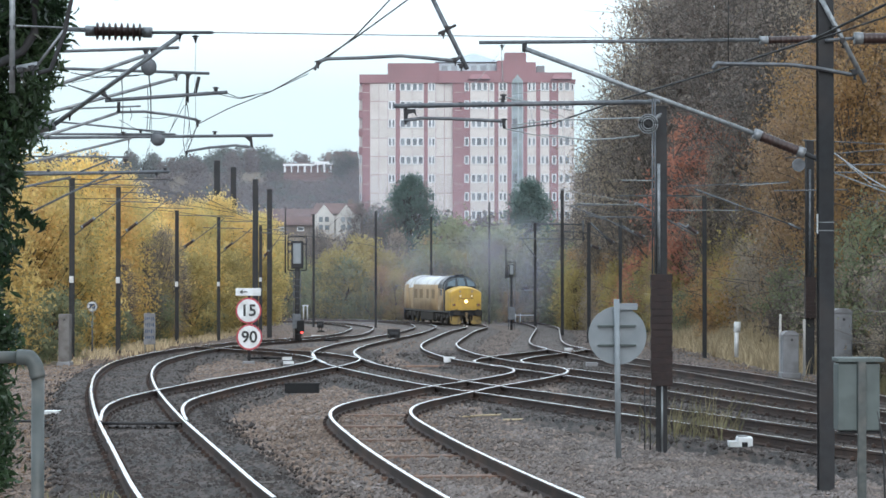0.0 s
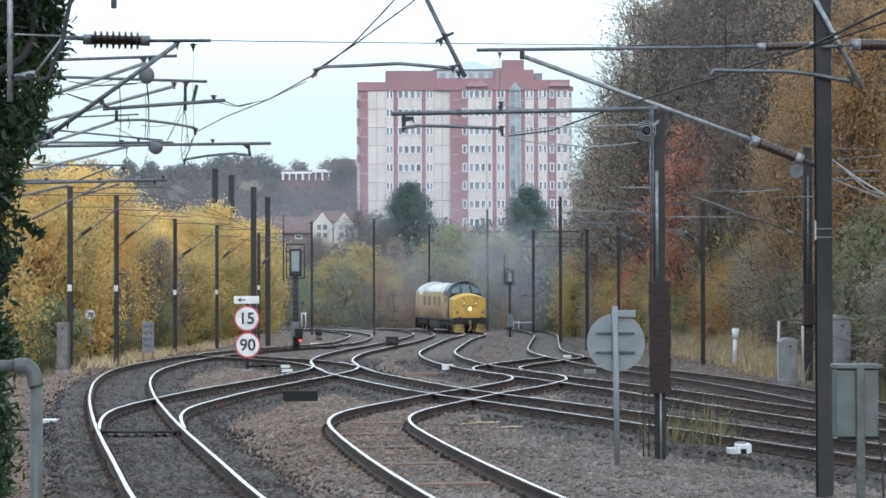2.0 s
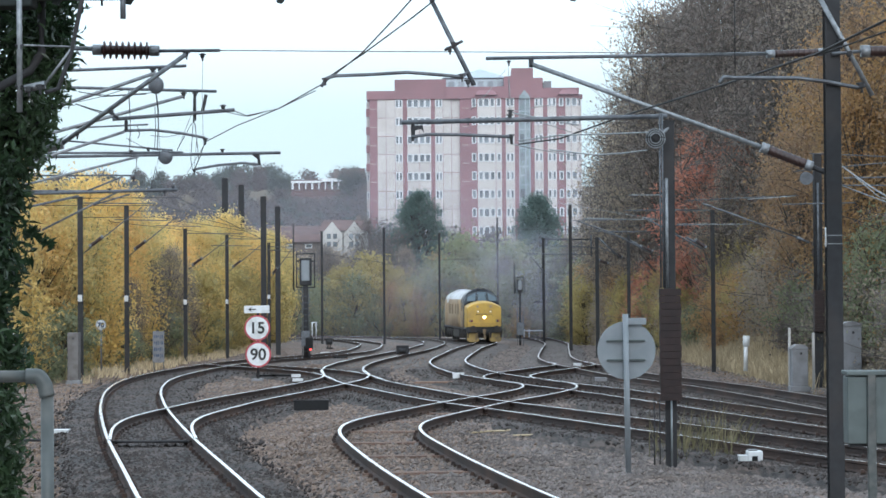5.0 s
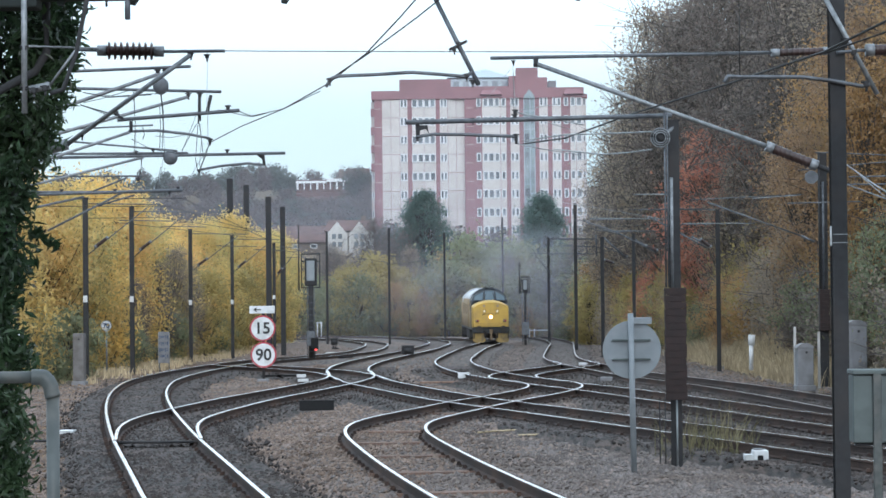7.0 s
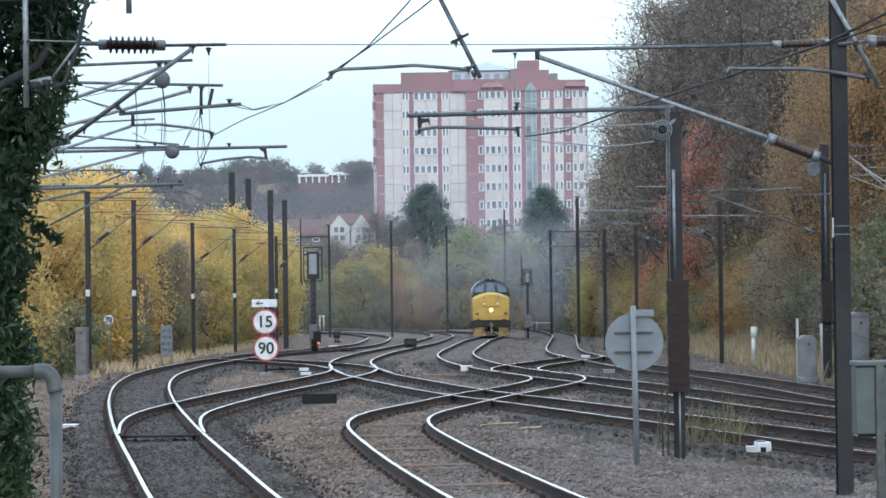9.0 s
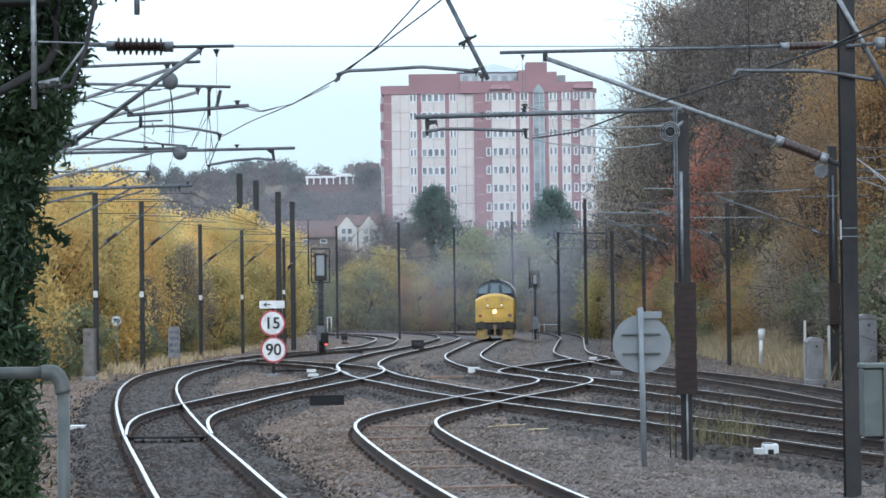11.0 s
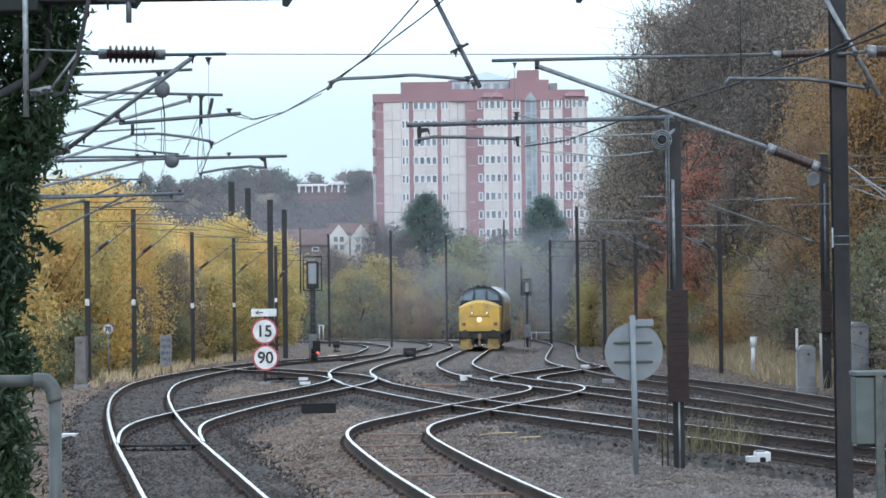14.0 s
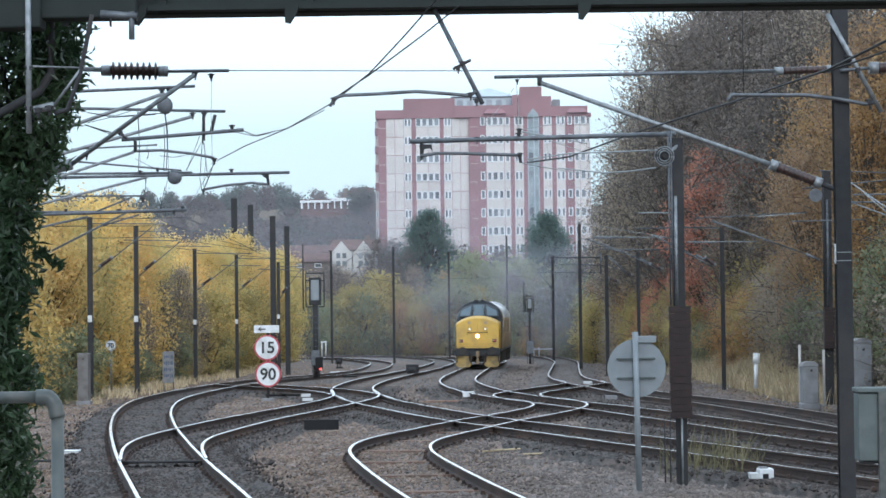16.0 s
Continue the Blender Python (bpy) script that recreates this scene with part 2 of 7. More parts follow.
# ---- tracks: centre lines in plan (x, y) ----
def curve_through(points, step=0.5, rounds=3):
    """An even, smooth line through plan points."""
    p = [np.array(q, float) for q in points]
    p = [2 * p[0] - p[1]] + p + [2 * p[-1] - p[-2]]
    line = []
    for i in range(1, len(p) - 2):
        n = max(2, int(np.linalg.norm(p[i + 1] - p[i]) / 0.25))
        for k in range(n):
            u = k / n
            line.append(0.5 * (2 * p[i] + (p[i + 1] - p[i - 1]) * u + (2 * p[i - 1] - 5 * p[i] + 4 * p[i + 1] - p[i + 2]) * u * u
                               + (3 * p[i] - p[i - 1] - 3 * p[i + 1] + p[i + 2]) * u ** 3))
    line = np.array(line + [p[-2]])
    s = np.concatenate([[0], np.cumsum(np.linalg.norm(np.diff(line, axis=0), axis=1))])
    even = np.arange(0, s[-1], step)
    line = np.stack([np.interp(even, s, line[:, k]) for k in (0, 1)], axis=1)
    for _ in range(rounds):
        line[1:-1] = 0.25 * line[:-2] + 0.5 * line[1:-1] + 0.25 * line[2:]
    return line


GAUGE = 1.435 + 0.07
LINES = {
    "A": [(-2.67, 24.63), (-3.13, 26.86), (-3.98, 31.29), (-5.48, 39.11), (-6.88, 47.05), (-7.76, 52.47), (-8.77, 59.47), (-9.57, 66.79), (-9.89, 72.54), (-9.89, 80.36), (-9.49, 89.44), (-8.61, 98.66), (-6.32, 110.38), (-5.23, 123.53), (-5.55, 149.49), (-6.60, 163.00), (-8.50, 178.00), (-12.00, 194.00), (-17.50, 207.00), (-25.00, 218.00), (-36.00, 228.00)],
    "D": [(7.63, 29.91), (7.08, 31.29), (6.16, 34.13), (5.08, 37.54), (3.41, 42.69), (2.68, 44.98), (1.44, 48.81), (0.60, 51.28), (-0.49, 55.39), (-1.30, 59.07), (-2.22, 63.35), (-2.86, 66.79), (-3.41, 71.30), (-3.92, 77.29), (-4.13, 84.62), (-3.87, 94.96), (-3.01, 108.74), (-1.91, 127.94), (-1.26, 156.11), (-2.45, 180.14), (-5.60, 201.00), (-9.40, 215.00), (-15.00, 227.50), (-24.00, 238.00), (-34.00, 245.00)],
    "C": [(8.74, 36.51), (8.03, 39.11), (7.52, 41.36), (6.71, 44.76), (5.89, 48.81), (4.95, 53.41), (4.00, 57.91), (2.98, 62.00), (1.83, 67.32), (0.67, 75.17), (-0.02, 84.62), (-0.17, 93.79), (0.17, 105.63), (0.96, 127.2), (1.29, 133.9), (1.67, 140.2), (1.95, 144.8), (2.3, 151), (2.45, 156), (2.38, 161.3), (2.26, 166.3), (1.86, 172), (0.5, 179.5), (-2.1, 190), (-7.0, 206), (-12.5, 219.5), (-19.5, 231.5), (-29, 241.5)],
    "F": [(9.56, 39.94), (8.96, 44.76), (8.69, 47.79), (8.35, 51.87), (8.03, 55.05), (7.39, 60.70), (6.35, 67.32), (5.79, 71.30), (5.32, 78.03), (4.88, 83.28), (4.62, 88.93), (4.62, 96.15), (5.00, 105.63), (5.91, 123.53), (7.15, 149.49), (7.39, 175.63), (6.54, 206.72)],
    "E": [(-5.30, 38.30), (-5.75, 41.36), (-5.96, 43.50), (-6.03, 45.65), (-5.79, 49.07), (-5.34, 53.73), (-4.95, 56.44), (-3.99, 63.35), (-3.50, 68.40), (-3.53, 72.54), (-3.88, 77.29)],
    "G": [(-9.49, 89.44), (-8.18, 86.00), (-6.80, 82.85), (-5.13, 78.79), (-4.18, 75.51), (-3.51, 71.91), (-2.83, 66.79)],
    "B": [(1.25, 22.16), (0.80, 24.63), (0.29, 27.64), (-0.28, 31.29), (-0.76, 34.76), (-1.11, 37.54), (-1.34, 39.77), (-1.37, 42.30), (-1.07, 44.54), (-0.27, 47.79), (0.55, 51.28), (1.59, 54.71), (2.35, 57.72), (2.79, 60.70), (2.60, 63.82), (1.83, 67.32)],
    "H": [(4.62, 88.93), (4.79, 83.72), (3.49, 78.03), (2.55, 74.49), (1.86, 71.00), (1.72, 68.40), (2.01, 66.28)],
}
PATHS = {k: curve_through(v, rounds=12 if k in "AD" else 8) for k, v in LINES.items()}


def normals(path):
    t = np.gradient(path, axis=0)
    t /= np.linalg.norm(t, axis=1)[:, None]
    return np.stack([t[:, 1], -t[:, 0]], axis=1)


RAIL_PROFILE = [(-0.036, -0.007), (-0.029, 0.0), (0.029, 0.0), (0.036, -0.007), (0.036, -0.036), (0.012, -0.05), (0.012, -0.135), (0.07, -0.158),
                (-0.07, -0.158), (-0.012, -0.135), (-0.012, -0.05), (-0.036, -0.036)]


def rail(path, side, lift, parent, head):
    nrm = normals(path)
    verts, faces, slots = [], [], []
    n = len(RAIL_PROFILE)
    for i, (p, q) in enumerate(zip(path, nrm)):
        z = rail_z(p[1]) + lift
        for u, v in RAIL_PROFILE:
            o = side * GAUGE / 2 + u
            verts.append((p[0] + q[0] * o, p[1] + q[1] * o, z + v))
        if i:
            for k in range(n):
                j = (k + 1) % n
                faces.append(((i - 1) * n + k, (i - 1) * n + j, i * n + j, i * n + k))
                slots.append(0 if k == 1 else 1)
    mesh("rail", verts, faces, [head, RAIL_SIDE], parent, slots)


def ribbon(path, half, drop, name, mat, parent, near=0, far=300):
    nrm = normals(path)
    keep = [i for i in range(len(path)) if near <= path[i][1] <= far]
    cols = [-half, -half * 0.8, -half * 0.3, half * 0.3, half * 0.8, half]
    deep = [-0.16, 0, 0, 0, 0, -0.16]
    if len(keep) < 2:
        return None
    verts, faces = [], []
    for r, i in enumerate(keep):
        p, q = path[i], nrm[i]
        for c, dz in zip(cols, deep):
            o = c + 0.12 * noise.noise((p[0], p[1] * 0.7, c))
            verts.append((p[0] + q[0] * o, p[1] + q[1] * o, rail_z(p[1]) - drop + dz + 0.02 * noise.noise((p[0] * 3, p[1], c * 3))))
        if r:
            for k in range(5):
                faces.append(((r - 1) * 6 + k, (r - 1) * 6 + k + 1, r * 6 + k + 1, r * 6 + k))
    return mesh(name, verts, faces, mat, parent, smooth=True)


SLEEPER_MESH = {}


def sleeper_mesh(mat):
    if mat.name not in SLEEPER_MESH:
        bm = box(bmesh.new(), (0, 0, 0), (1.8 if mat is SLEEPER_RUST else 2.55, 0.26, 0.14))
        me = bpy.data.meshes.new("sleeper")
        bm.to_mesh(me)
        bm.free()
        me.materials.append(mat)
        SLEEPER_MESH[mat.name] = me
    return SLEEPER_MESH[mat.name]


TRACKS = {}


def track(key, lift, label):
    path = PATHS[key]
    ob = thing("railway_track", (0, 0, 0), label, "railway track", "tracks of the junction")
    ob["kind"] = "structure"
    rail(path, -1, lift, ob, DULL_HEAD if key == "F" else RAIL_HEAD)
    rail(path, 1, lift, ob, DULL_HEAD if key == "F" else RAIL_HEAD)
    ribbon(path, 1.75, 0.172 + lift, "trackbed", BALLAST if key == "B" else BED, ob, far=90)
    # beyond 90 m the bed takes the colour paled for haze
    ribbon(path, 1.75, 0.172 + lift, "trackbed", BED_HAZED, ob, near=89.6)
    TRACKS[key] = ob


for k, (key, label) in enumerate((("A", "curved main track with polished rails on dark ballast"), ("D", "main track winding through the junction on dark ballast"),
                                  ("C", "main track on which the locomotive runs"), ("F", "outer main track along the wooded bank"),
                                  ("E", "crossover track with bright curved rails"), ("G", "short crossover track between two main lines"),
                                  ("B", "siding curve with rust-stained sleepers and bright rails"), ("H", "short crossover track towards the bank"))):
    track(key, 0.003 * k, label)


# ---- overhead line ----
def loft(bm, sections, slot_of=None):
    """Joins closed outlines of equal length, given as lists of points, into a skin with end caps."""
    rings = [[bm.verts.new(p) for p in s] for s in sections]
    n = len(rings[0])
    for i, (a, b) in enumerate(zip(rings, rings[1:])):
        for k in range(n):
            f = bm.faces.new((a[k], a[(k + 1) % n], b[(k + 1) % n], b[k]))
            f.material_index = slot_of(i, k) if slot_of else 0
            f.smooth = True
    bm.faces.new(rings[0])
    bm.faces.new(rings[-1][::-1])
    bmesh.ops.recalc_face_normals(bm, faces=bm.faces)
    return bm


def tube(parent, a, b, r, mat=GALV_DARK, name="tube", label=""):
    return part(name, rod(bmesh.new(), a, b, r * 0.78), mat, parent, label)


def insulator(parent, a, b, r, sheds=8, big=2.0, ribs=True):
    """A brown insulator with metal end caps between two points."""
    a, b = Vector(a), Vector(b)
    d = (b - a).normalized()
    n = (b - a).length
    u = d.orthogonal().normalized()
    v = d.cross(u)
    steps = [(0.12, 1.0)]
    for i in range(sheds if ribs else 0):
        c, h = 0.18 + 0.64 * i / (sheds - 1), 0.12 * r / n
        steps += [(c - 2.2 * h, 1.0), (c - h, big), (c + h, big * 0.85), (c + 1.8 * h, 1.0)]
    steps.append((0.88, 1.0))
    bm = bmesh.new()
    loft(bm, [[a + d * n * s + (u * math.cos(k * math.pi / 7) + v * math.sin(k * math.pi / 7)) * r * q for k in range(14)] for s, q in steps])
    ob = part("insulator", bm, BROWN_CERAMIC, parent, "brown ribbed porcelain insulator")
    part("end_cap", rod(bmesh.new(), a, a + d * n * 0.14, r * 1.15), GALV, ob)
    part("end_cap", rod(bmesh.new(), b - d * n * 0.14, b, r * 1.15), GALV, ob)
    return ob


def clamp(parent, at, r):
    x, y, z = at
    r *= 0.8
    bm = box(bmesh.new(), (x, y, z), (r * 1.3, r * 1.2, r * 1.5), r * 0.3)
    box(bm, (x + r * 0.1, y, z - r * 1.1), (r * 0.5, r * 0.6, r * 1.4), r * 0.12)
    rod(bm, (x - r * 1.1, y, z + r * 0.4), (x + r * 1.1, y, z + r * 0.4), r * 0.25, seg=6)
    return part("clamp", bm, MAST, parent)


def i_beam(bm, x, y, z0, z1, w, t=0.012):
    h, a, b = w / 2, t / 2, w / 2 - t * 1.3
    outline = [(-h, -h), (h, -h), (h, -b), (a, -b), (a, b), (h, b), (h, h), (-h, h), (-h, b), (-a, b), (-a, -b), (-h, -b)]
    low, high = ([bm.verts.new((x + u, y + v, z)) for u, v in outline] for z in (z0, z1))
    bm.faces.new(low)
    bm.faces.new(high)
    for i in range(12):
        bm.faces.new((low[i - 1], low[i], high[i], high[i - 1]))
    bmesh.ops.recalc_face_normals(bm, faces=bm.faces)
    return bm


def mast(x, y, top, w=0.2, label="dark steel overhead-line mast beside the tracks", base=None, plate=None, group="overhead-line masts", mat=None):
    z0 = ground_z(x, y) - 0.05 if base is None else base
    ob = thing("catenary_mast", (0, 0, 0), label, "mast", group)
    part("post", i_beam(bmesh.new(), x, y, z0, top, w), mat or MAST, ob)
    part("footing", box(bmesh.new(), (x, y, z0 - 0.04), (w * 2.2, w * 2.2, 0.2), 0.03), CABINET if w > 0.4 else MAST, ob)
    part("cap", box(bmesh.new(), (x, y, top + 0.01), (w * 1.15, w * 1.15, 0.025)), MAST, ob)
    if plate:
        part("number_plate", box(bmesh.new(), (x, y - w / 2 - 0.03, plate), (0.16, 0.02, 0.24), 0.008), WHITE, ob, "small white plate")
    return ob


def near(a, y):
    return Vector((a[0] * y / a[1], y, 2.5 + (a[2] - 2.5) * y / a[1]))


# near cantilevers over the curved main track, one frame behind the other; their posts are set outside the camera's view
M = mast(-5.90, 25.38, 6.4, 0.2, "dark steel mast half hidden by an evergreen, with grey cantilever tubes")
insulator(M, (-4.20, 25.38, 5.39), (-3.42, 25.38, 5.37), 0.055, 8, 2.0)
tube(M, (-5.90, 25.38, 5.46), (-4.20, 25.38, 5.39), 0.022)
tube(M, (-3.46, 25.38, 5.37), (-2.70, 25.38, 5.37), 0.025, name="top_tube")
tube(M, (-4.59, 25.38, 4.27), (-3.10, 25.38, 5.33), 0.036, GALV, name="strut")
insulator(M, (-5.90, 25.38, 4.01), (-4.56, 25.38, 4.29), 0.06, 6, 1.25)
for at in ((-3.10, 25.38, 5.33), (-2.91, 25.38, 5.31), (-4.39, 25.38, 4.40)):
    clamp(M, at, 0.045)

M = mast(-6.77, 29.14, 6.6, 0.2, "dark steel mast behind an evergreen, with thin grey cantilever tubes")
tube(M, (-6.77, 29.14, 5.49), (-3.56, 29.14, 5.59), 0.027, name="top_tube")
tube(M, (-6.77, 29.14, 4.56), (-3.97, 29.14, 5.50), 0.033, GALV, name="strut")
for at in ((-4.01, 29.14, 5.53), (-3.92, 29.14, 5.55)):
    clamp(M, at, 0.05)
bm = ball(bmesh.new(), (-3.97, 29.14, 5.33), 0.11, (1, 0.5, 1.1), 14)
part("disc_insulator", bm, GALV_DARK, M, "pale round disc insulator")
tube(M, (-3.97, 29.14, 5.23), (-3.94, 29.14, 4.97), 0.012, WIRE, "hanger")

M = mast(-7.75, 33.37, 6.5, 0.2, "dark steel mast behind an evergreen, with stepped cantilever arms")
tube(M, (-7.75, 33.37, 5.78), (-3.61, 33.37, 5.64), 0.03, name="top_tube")
tube(M, (-7.75, 33.37, 4.58), (-4.12, 33.37, 5.57), 0.034, GALV, name="strut")
tube(M, (-5.22, 33.37, 5.22), (-3.33, 33.37, 5.35), 0.038, name="registration_tube")
tube(M, (-7.75, 33.37, 4.16), (-5.03, 33.37, 5.03), 0.03, GALV, name="stay")
wire("registration_arm", [(-5.05, 33.37, 5.04), (-4.61, 33.37, 5.05), (-4.13, 33.37, 4.99), (-3.79, 33.37, 4.92)], 0.022, GALV_DARK, M, steps=3)
tube(M, (-5.25, 33.37, 5.33), (-5.13, 33.37, 5.22), 0.04, MAST, "bracket")
tube(M, (-5.01, 33.37, 5.20), (-5.01, 33.37, 5.03), 0.035, MAST, "bracket")
for at in ((-5.25, 33.37, 5.33), (-4.12, 33.37, 5.60), (-3.51, 33.37, 5.40), (-3.94, 33.37, 5.60), (-3.79, 33.37, 4.89)):
    clamp(M, at, 0.055)
tube(M, (-3.94, 33.37, 5.62), (-3.94, 33.37, 5.19), 0.02, MAST, "hanger")
tube(M, (-3.77, 33.37, 5.59), (-3.83, 33.37, 5.33), 0.035, MAST, "hanger")

M = mast(-9.06, 39.01, 6.2, 0.2, "dark steel mast behind an evergreen, with a long boom")
tube(M, (-9.06, 39.01, 4.99), (-3.07, 39.01, 5.05), 0.036, name="boom")
tube(M, (-9.06, 39.01, 5.08), (-4.83, 39.01, 5.07), 0.028, name="top_tube")
tube(M, (-9.06, 39.01, 4.18), (-5.63, 39.01, 5.00), 0.03, GALV, name="strut")
tube(M, (-7.38, 39.01, 4.67), (-5.66, 39.01, 4.66), 0.02, name="steady_tube")
tube(M, (-9.06, 39.01, 4.61), (-7.38, 39.01, 4.67), 0.02, name="steady_tube")
tube(M, (-6.56, 39.01, 4.39), (-5.92, 39.01, 4.64), 0.022, name="stay")
tube(M, (-6.97, 39.01, 5.30), (-5.02, 39.01, 5.11), 0.022, name="stay")
tube(M, (-9.06, 39.01, 5.40), (-6.97, 39.01, 5.30), 0.022, name="stay")
tube(M, (-7.02, 39.01, 5.52), (-5.46, 39.01, 5.58), 0.02, name="stay")
part("bracket", prism(bmesh.new(), [(0, 0), (0.14, 0), (0.16, -0.19), (0.11, -0.19), (0.1, -0.08)], 0.05, Matrix.Translation((-3.59, 39.01, 5.02))), MAST, M)
wire("registration_arm", [(-4.63, 39.01, 4.76), (-4.22, 39.01, 4.83), (-3.76, 39.01, 4.87), (-3.47, 39.01, 4.84)], 0.024, GALV_DARK, M, steps=3)
bm = ball(bmesh.new(), (-5.15, 39.01, 4.99), 0.135, (1, 0.5, 1.0), 14)
part("disc_insulator", bm, GALV_DARK, M, "pale round disc insulator")
for at in ((-4.63, 39.01, 4.74), (-4.12, 39.01, 5.10), (-5.77, 39.01, 5.09), (-5.46, 39.01, 5.13), (-5.73, 39.01, 4.60)):
    clamp(M, at, 0.05)

M = mast(-11.46, 49.35, 5.8, 0.2, "dark steel mast behind an evergreen, with a low thick boom")
tube(M, (-11.46, 49.35, 4.80), (-6.24, 49.35, 4.90), 0.05, GALV_DARK, name="boom")
tube(M, (-11.46, 49.35, 4.91), (-6.76, 49.35, 4.87), 0.03, name="top_tube")
tube(M, (-11.46, 49.35, 4.15), (-8.50, 49.35, 4.77), 0.035, name="strut")
tube(M, (-9.34, 49.35, 4.00), (-7.63, 49.35, 4.85), 0.03, name="stay")
tube(M, (-8.18, 49.35, 4.56), (-7.34, 49.35, 4.80), 0.025, name="stay")
for at in ((-6.34, 49.35, 4.95), (-6.54, 49.35, 4.85), (-9.01, 49.35, 4.92), (-7.79, 49.35, 4.91)):
    clamp(M, at, 0.06)


# masts along the wooded edge with their own small cantilevers
def edge_mast(px, top, y, reach, thick=0.17, arm_z=0.0, plate=None):
    m = mast(px, y, top, thick, "slim dark overhead-line mast before yellow trees", plate=plate)
    if reach:
        z = top - 0.25
        tube(m, (px, y, z + 0.05), (px + reach, y, z), 0.025, name="top_tube")
        tube(m, (px + 0.1, y, z - 1.75), (px + reach * 0.82, y, z - 0.1), 0.025, name="strut")
        insulator(m, (px + reach * 0.12, y, z - 1.5), (px + reach * 0.3, y, z - 1.15), 0.06, 5, 1.2)
        tube(m, (px + reach * 0.45, y, z - 0.55), (px + reach * 1.15, y, z - 0.6), 0.022, name="registration_tube")
    return m


edge_mast(-13.15, 5.98, 76.61, 2.7, plate=2.40)
edge_mast(-12.99, 6.07, 86.48, 2.6, plate=2.36)
edge_mast(-12.90, 5.68, 104.81, 2.8, plate=2.14)
edge_mast(-12.29, 5.75, 118.44, 2.6, plate=2.10)
edge_mast(-10.39, 5.40, 123.14, 1.6, plate=2.34)
for x, y, top in ((-16.46, 157.45, 10.93), (-16.18, 166.85, 10.92), (-9.83, 113.27, 7.59), (-10.18, 126.90, 7.61)):
    mast(x, y, top, 0.4 if y > 150 else 0.28, "tall thick dark mast rising above yellow trees", group="tall masts")
for x, y, top in ((-10.69, 178.60, 7.63), (-5.35, 172.02, 7.67), (-1.03, 188.00, 7.66), (4.33, 202.10, 9.47),
                  (6.61, 155.10, 6.35), (7.00, 126.90, 7.64), (7.61, 112.80, 5.30), (10.12, 83.66, 5.60), (8.48, 103.40, 5.20)):
    mast(x, y, top, 0.15 if y < 110 else 0.18, "dark overhead-line mast among the far tracks", group="far masts")

# far cross-wires, booms and arms
FAR = thing("catenary_span", (0, 0, 0), "thin grey overhead booms and arms across the far tracks", "catenary")
for a, b, r in (((4.83, 141.00, 5.01), (9.25, 141.00, 4.93), 0.035), ((5.91, 136.30, 5.85), (8.76, 136.30, 5.81), 0.04), ((6.80, 136.30, 5.42), (9.12, 136.30, 5.28), 0.03),
                ((6.96, 112.80, 6.27), (10.79, 112.80, 6.24), 0.025), ((6.95, 108.10, 5.52), (10.62, 108.10, 5.47), 0.025), ((5.01, 141.00, 5.08), (6.04, 141.00, 3.79), 0.04),
                ((6.78, 103.40, 5.53), (8.48, 103.40, 4.99), 0.03), ((8.48, 103.40, 4.99), (9.62, 103.40, 4.34), 0.05), ((7.69, 112.80, 5.30), (8.87, 112.80, 4.21), 0.06),
                ((8.17, 75.20, 5.64), (12.11, 75.20, 5.80), 0.022), ((7.14, 89.30, 5.84), (10.64, 89.30, 5.84), 0.025), ((8.75, 84.60, 5.06), (13.62, 84.60, 5.15), 0.018),
                ((7.39, 63.45, 5.07), (10.21, 63.45, 4.03), 0.028), ((10.13, 63.45, 4.06), (10.51, 63.45, 3.89), 0.05), ((9.71, 89.30, 4.72), (10.52, 89.30, 4.25), 0.05),
                ((8.64, 56.40, 4.74), (10.55, 56.40, 4.77), 0.02), ((8.19, 51.70, 5.34), (10.59, 51.70, 5.55), 0.016), ((8.59, 51.70, 5.77), (10.59, 51.70, 5.67), 0.016),
                ((6.23, 141.00, 5.91), (9.14, 141.00, 5.90), 0.04), ((6.49, 141.00, 5.47), (9.07, 141.00, 5.39), 0.022), ((6.00, 141.00, 4.95), (8.14, 141.00, 4.98), 0.03),
                ((6.85, 141.00, 4.66), (8.33, 141.00, 4.65), 0.022), ((8.52, 141.00, 5.83), (8.51, 141.00, 4.98), 0.03), ((6.01, 110.00, 6.11), (10.25, 110.00, 6.16), 0.022),
                ((7.64, 104.00, 5.36), (10.23, 104.00, 5.36), 0.022), ((6.29, 76.00, 5.35), (8.77, 76.00, 5.36), 0.02), ((8.03, 120.00, 5.08), (9.13, 120.00, 4.58), 0.03),
                ((6.49, 141.00, 5.39), (6.15, 141.00, 4.73), 0.022), ((8.15, 141.00, 5.39), (8.52, 141.00, 5.83), 0.022), ((9.14, 141.00, 6.20), (9.14, 141.00, 4.80), 0.07),
                ((8.43, 47.00, 4.77), (9.63, 47.00, 4.76), 0.02), ((8.55, 47.00, 4.93), (9.63, 47.00, 4.94), 0.02)):
    tube(FAR, a, b, r)
for a, b, r in (((9.00, 103.00, 4.66), (9.62, 103.00, 4.39), 0.07), ((9.00, 120.00, 4.67), (9.51, 120.00, 4.39), 0.07), ((8.19, 120.00, 4.24), (8.75, 120.00, 4.05), 0.07),
                ((9.02, 80.00, 4.40), (9.44, 80.00, 4.09), 0.06), ((9.76, 110.00, 6.19), (10.16, 110.00, 6.16), 0.06)):
    insulator(FAR, a, b, r, 5, 1.25)

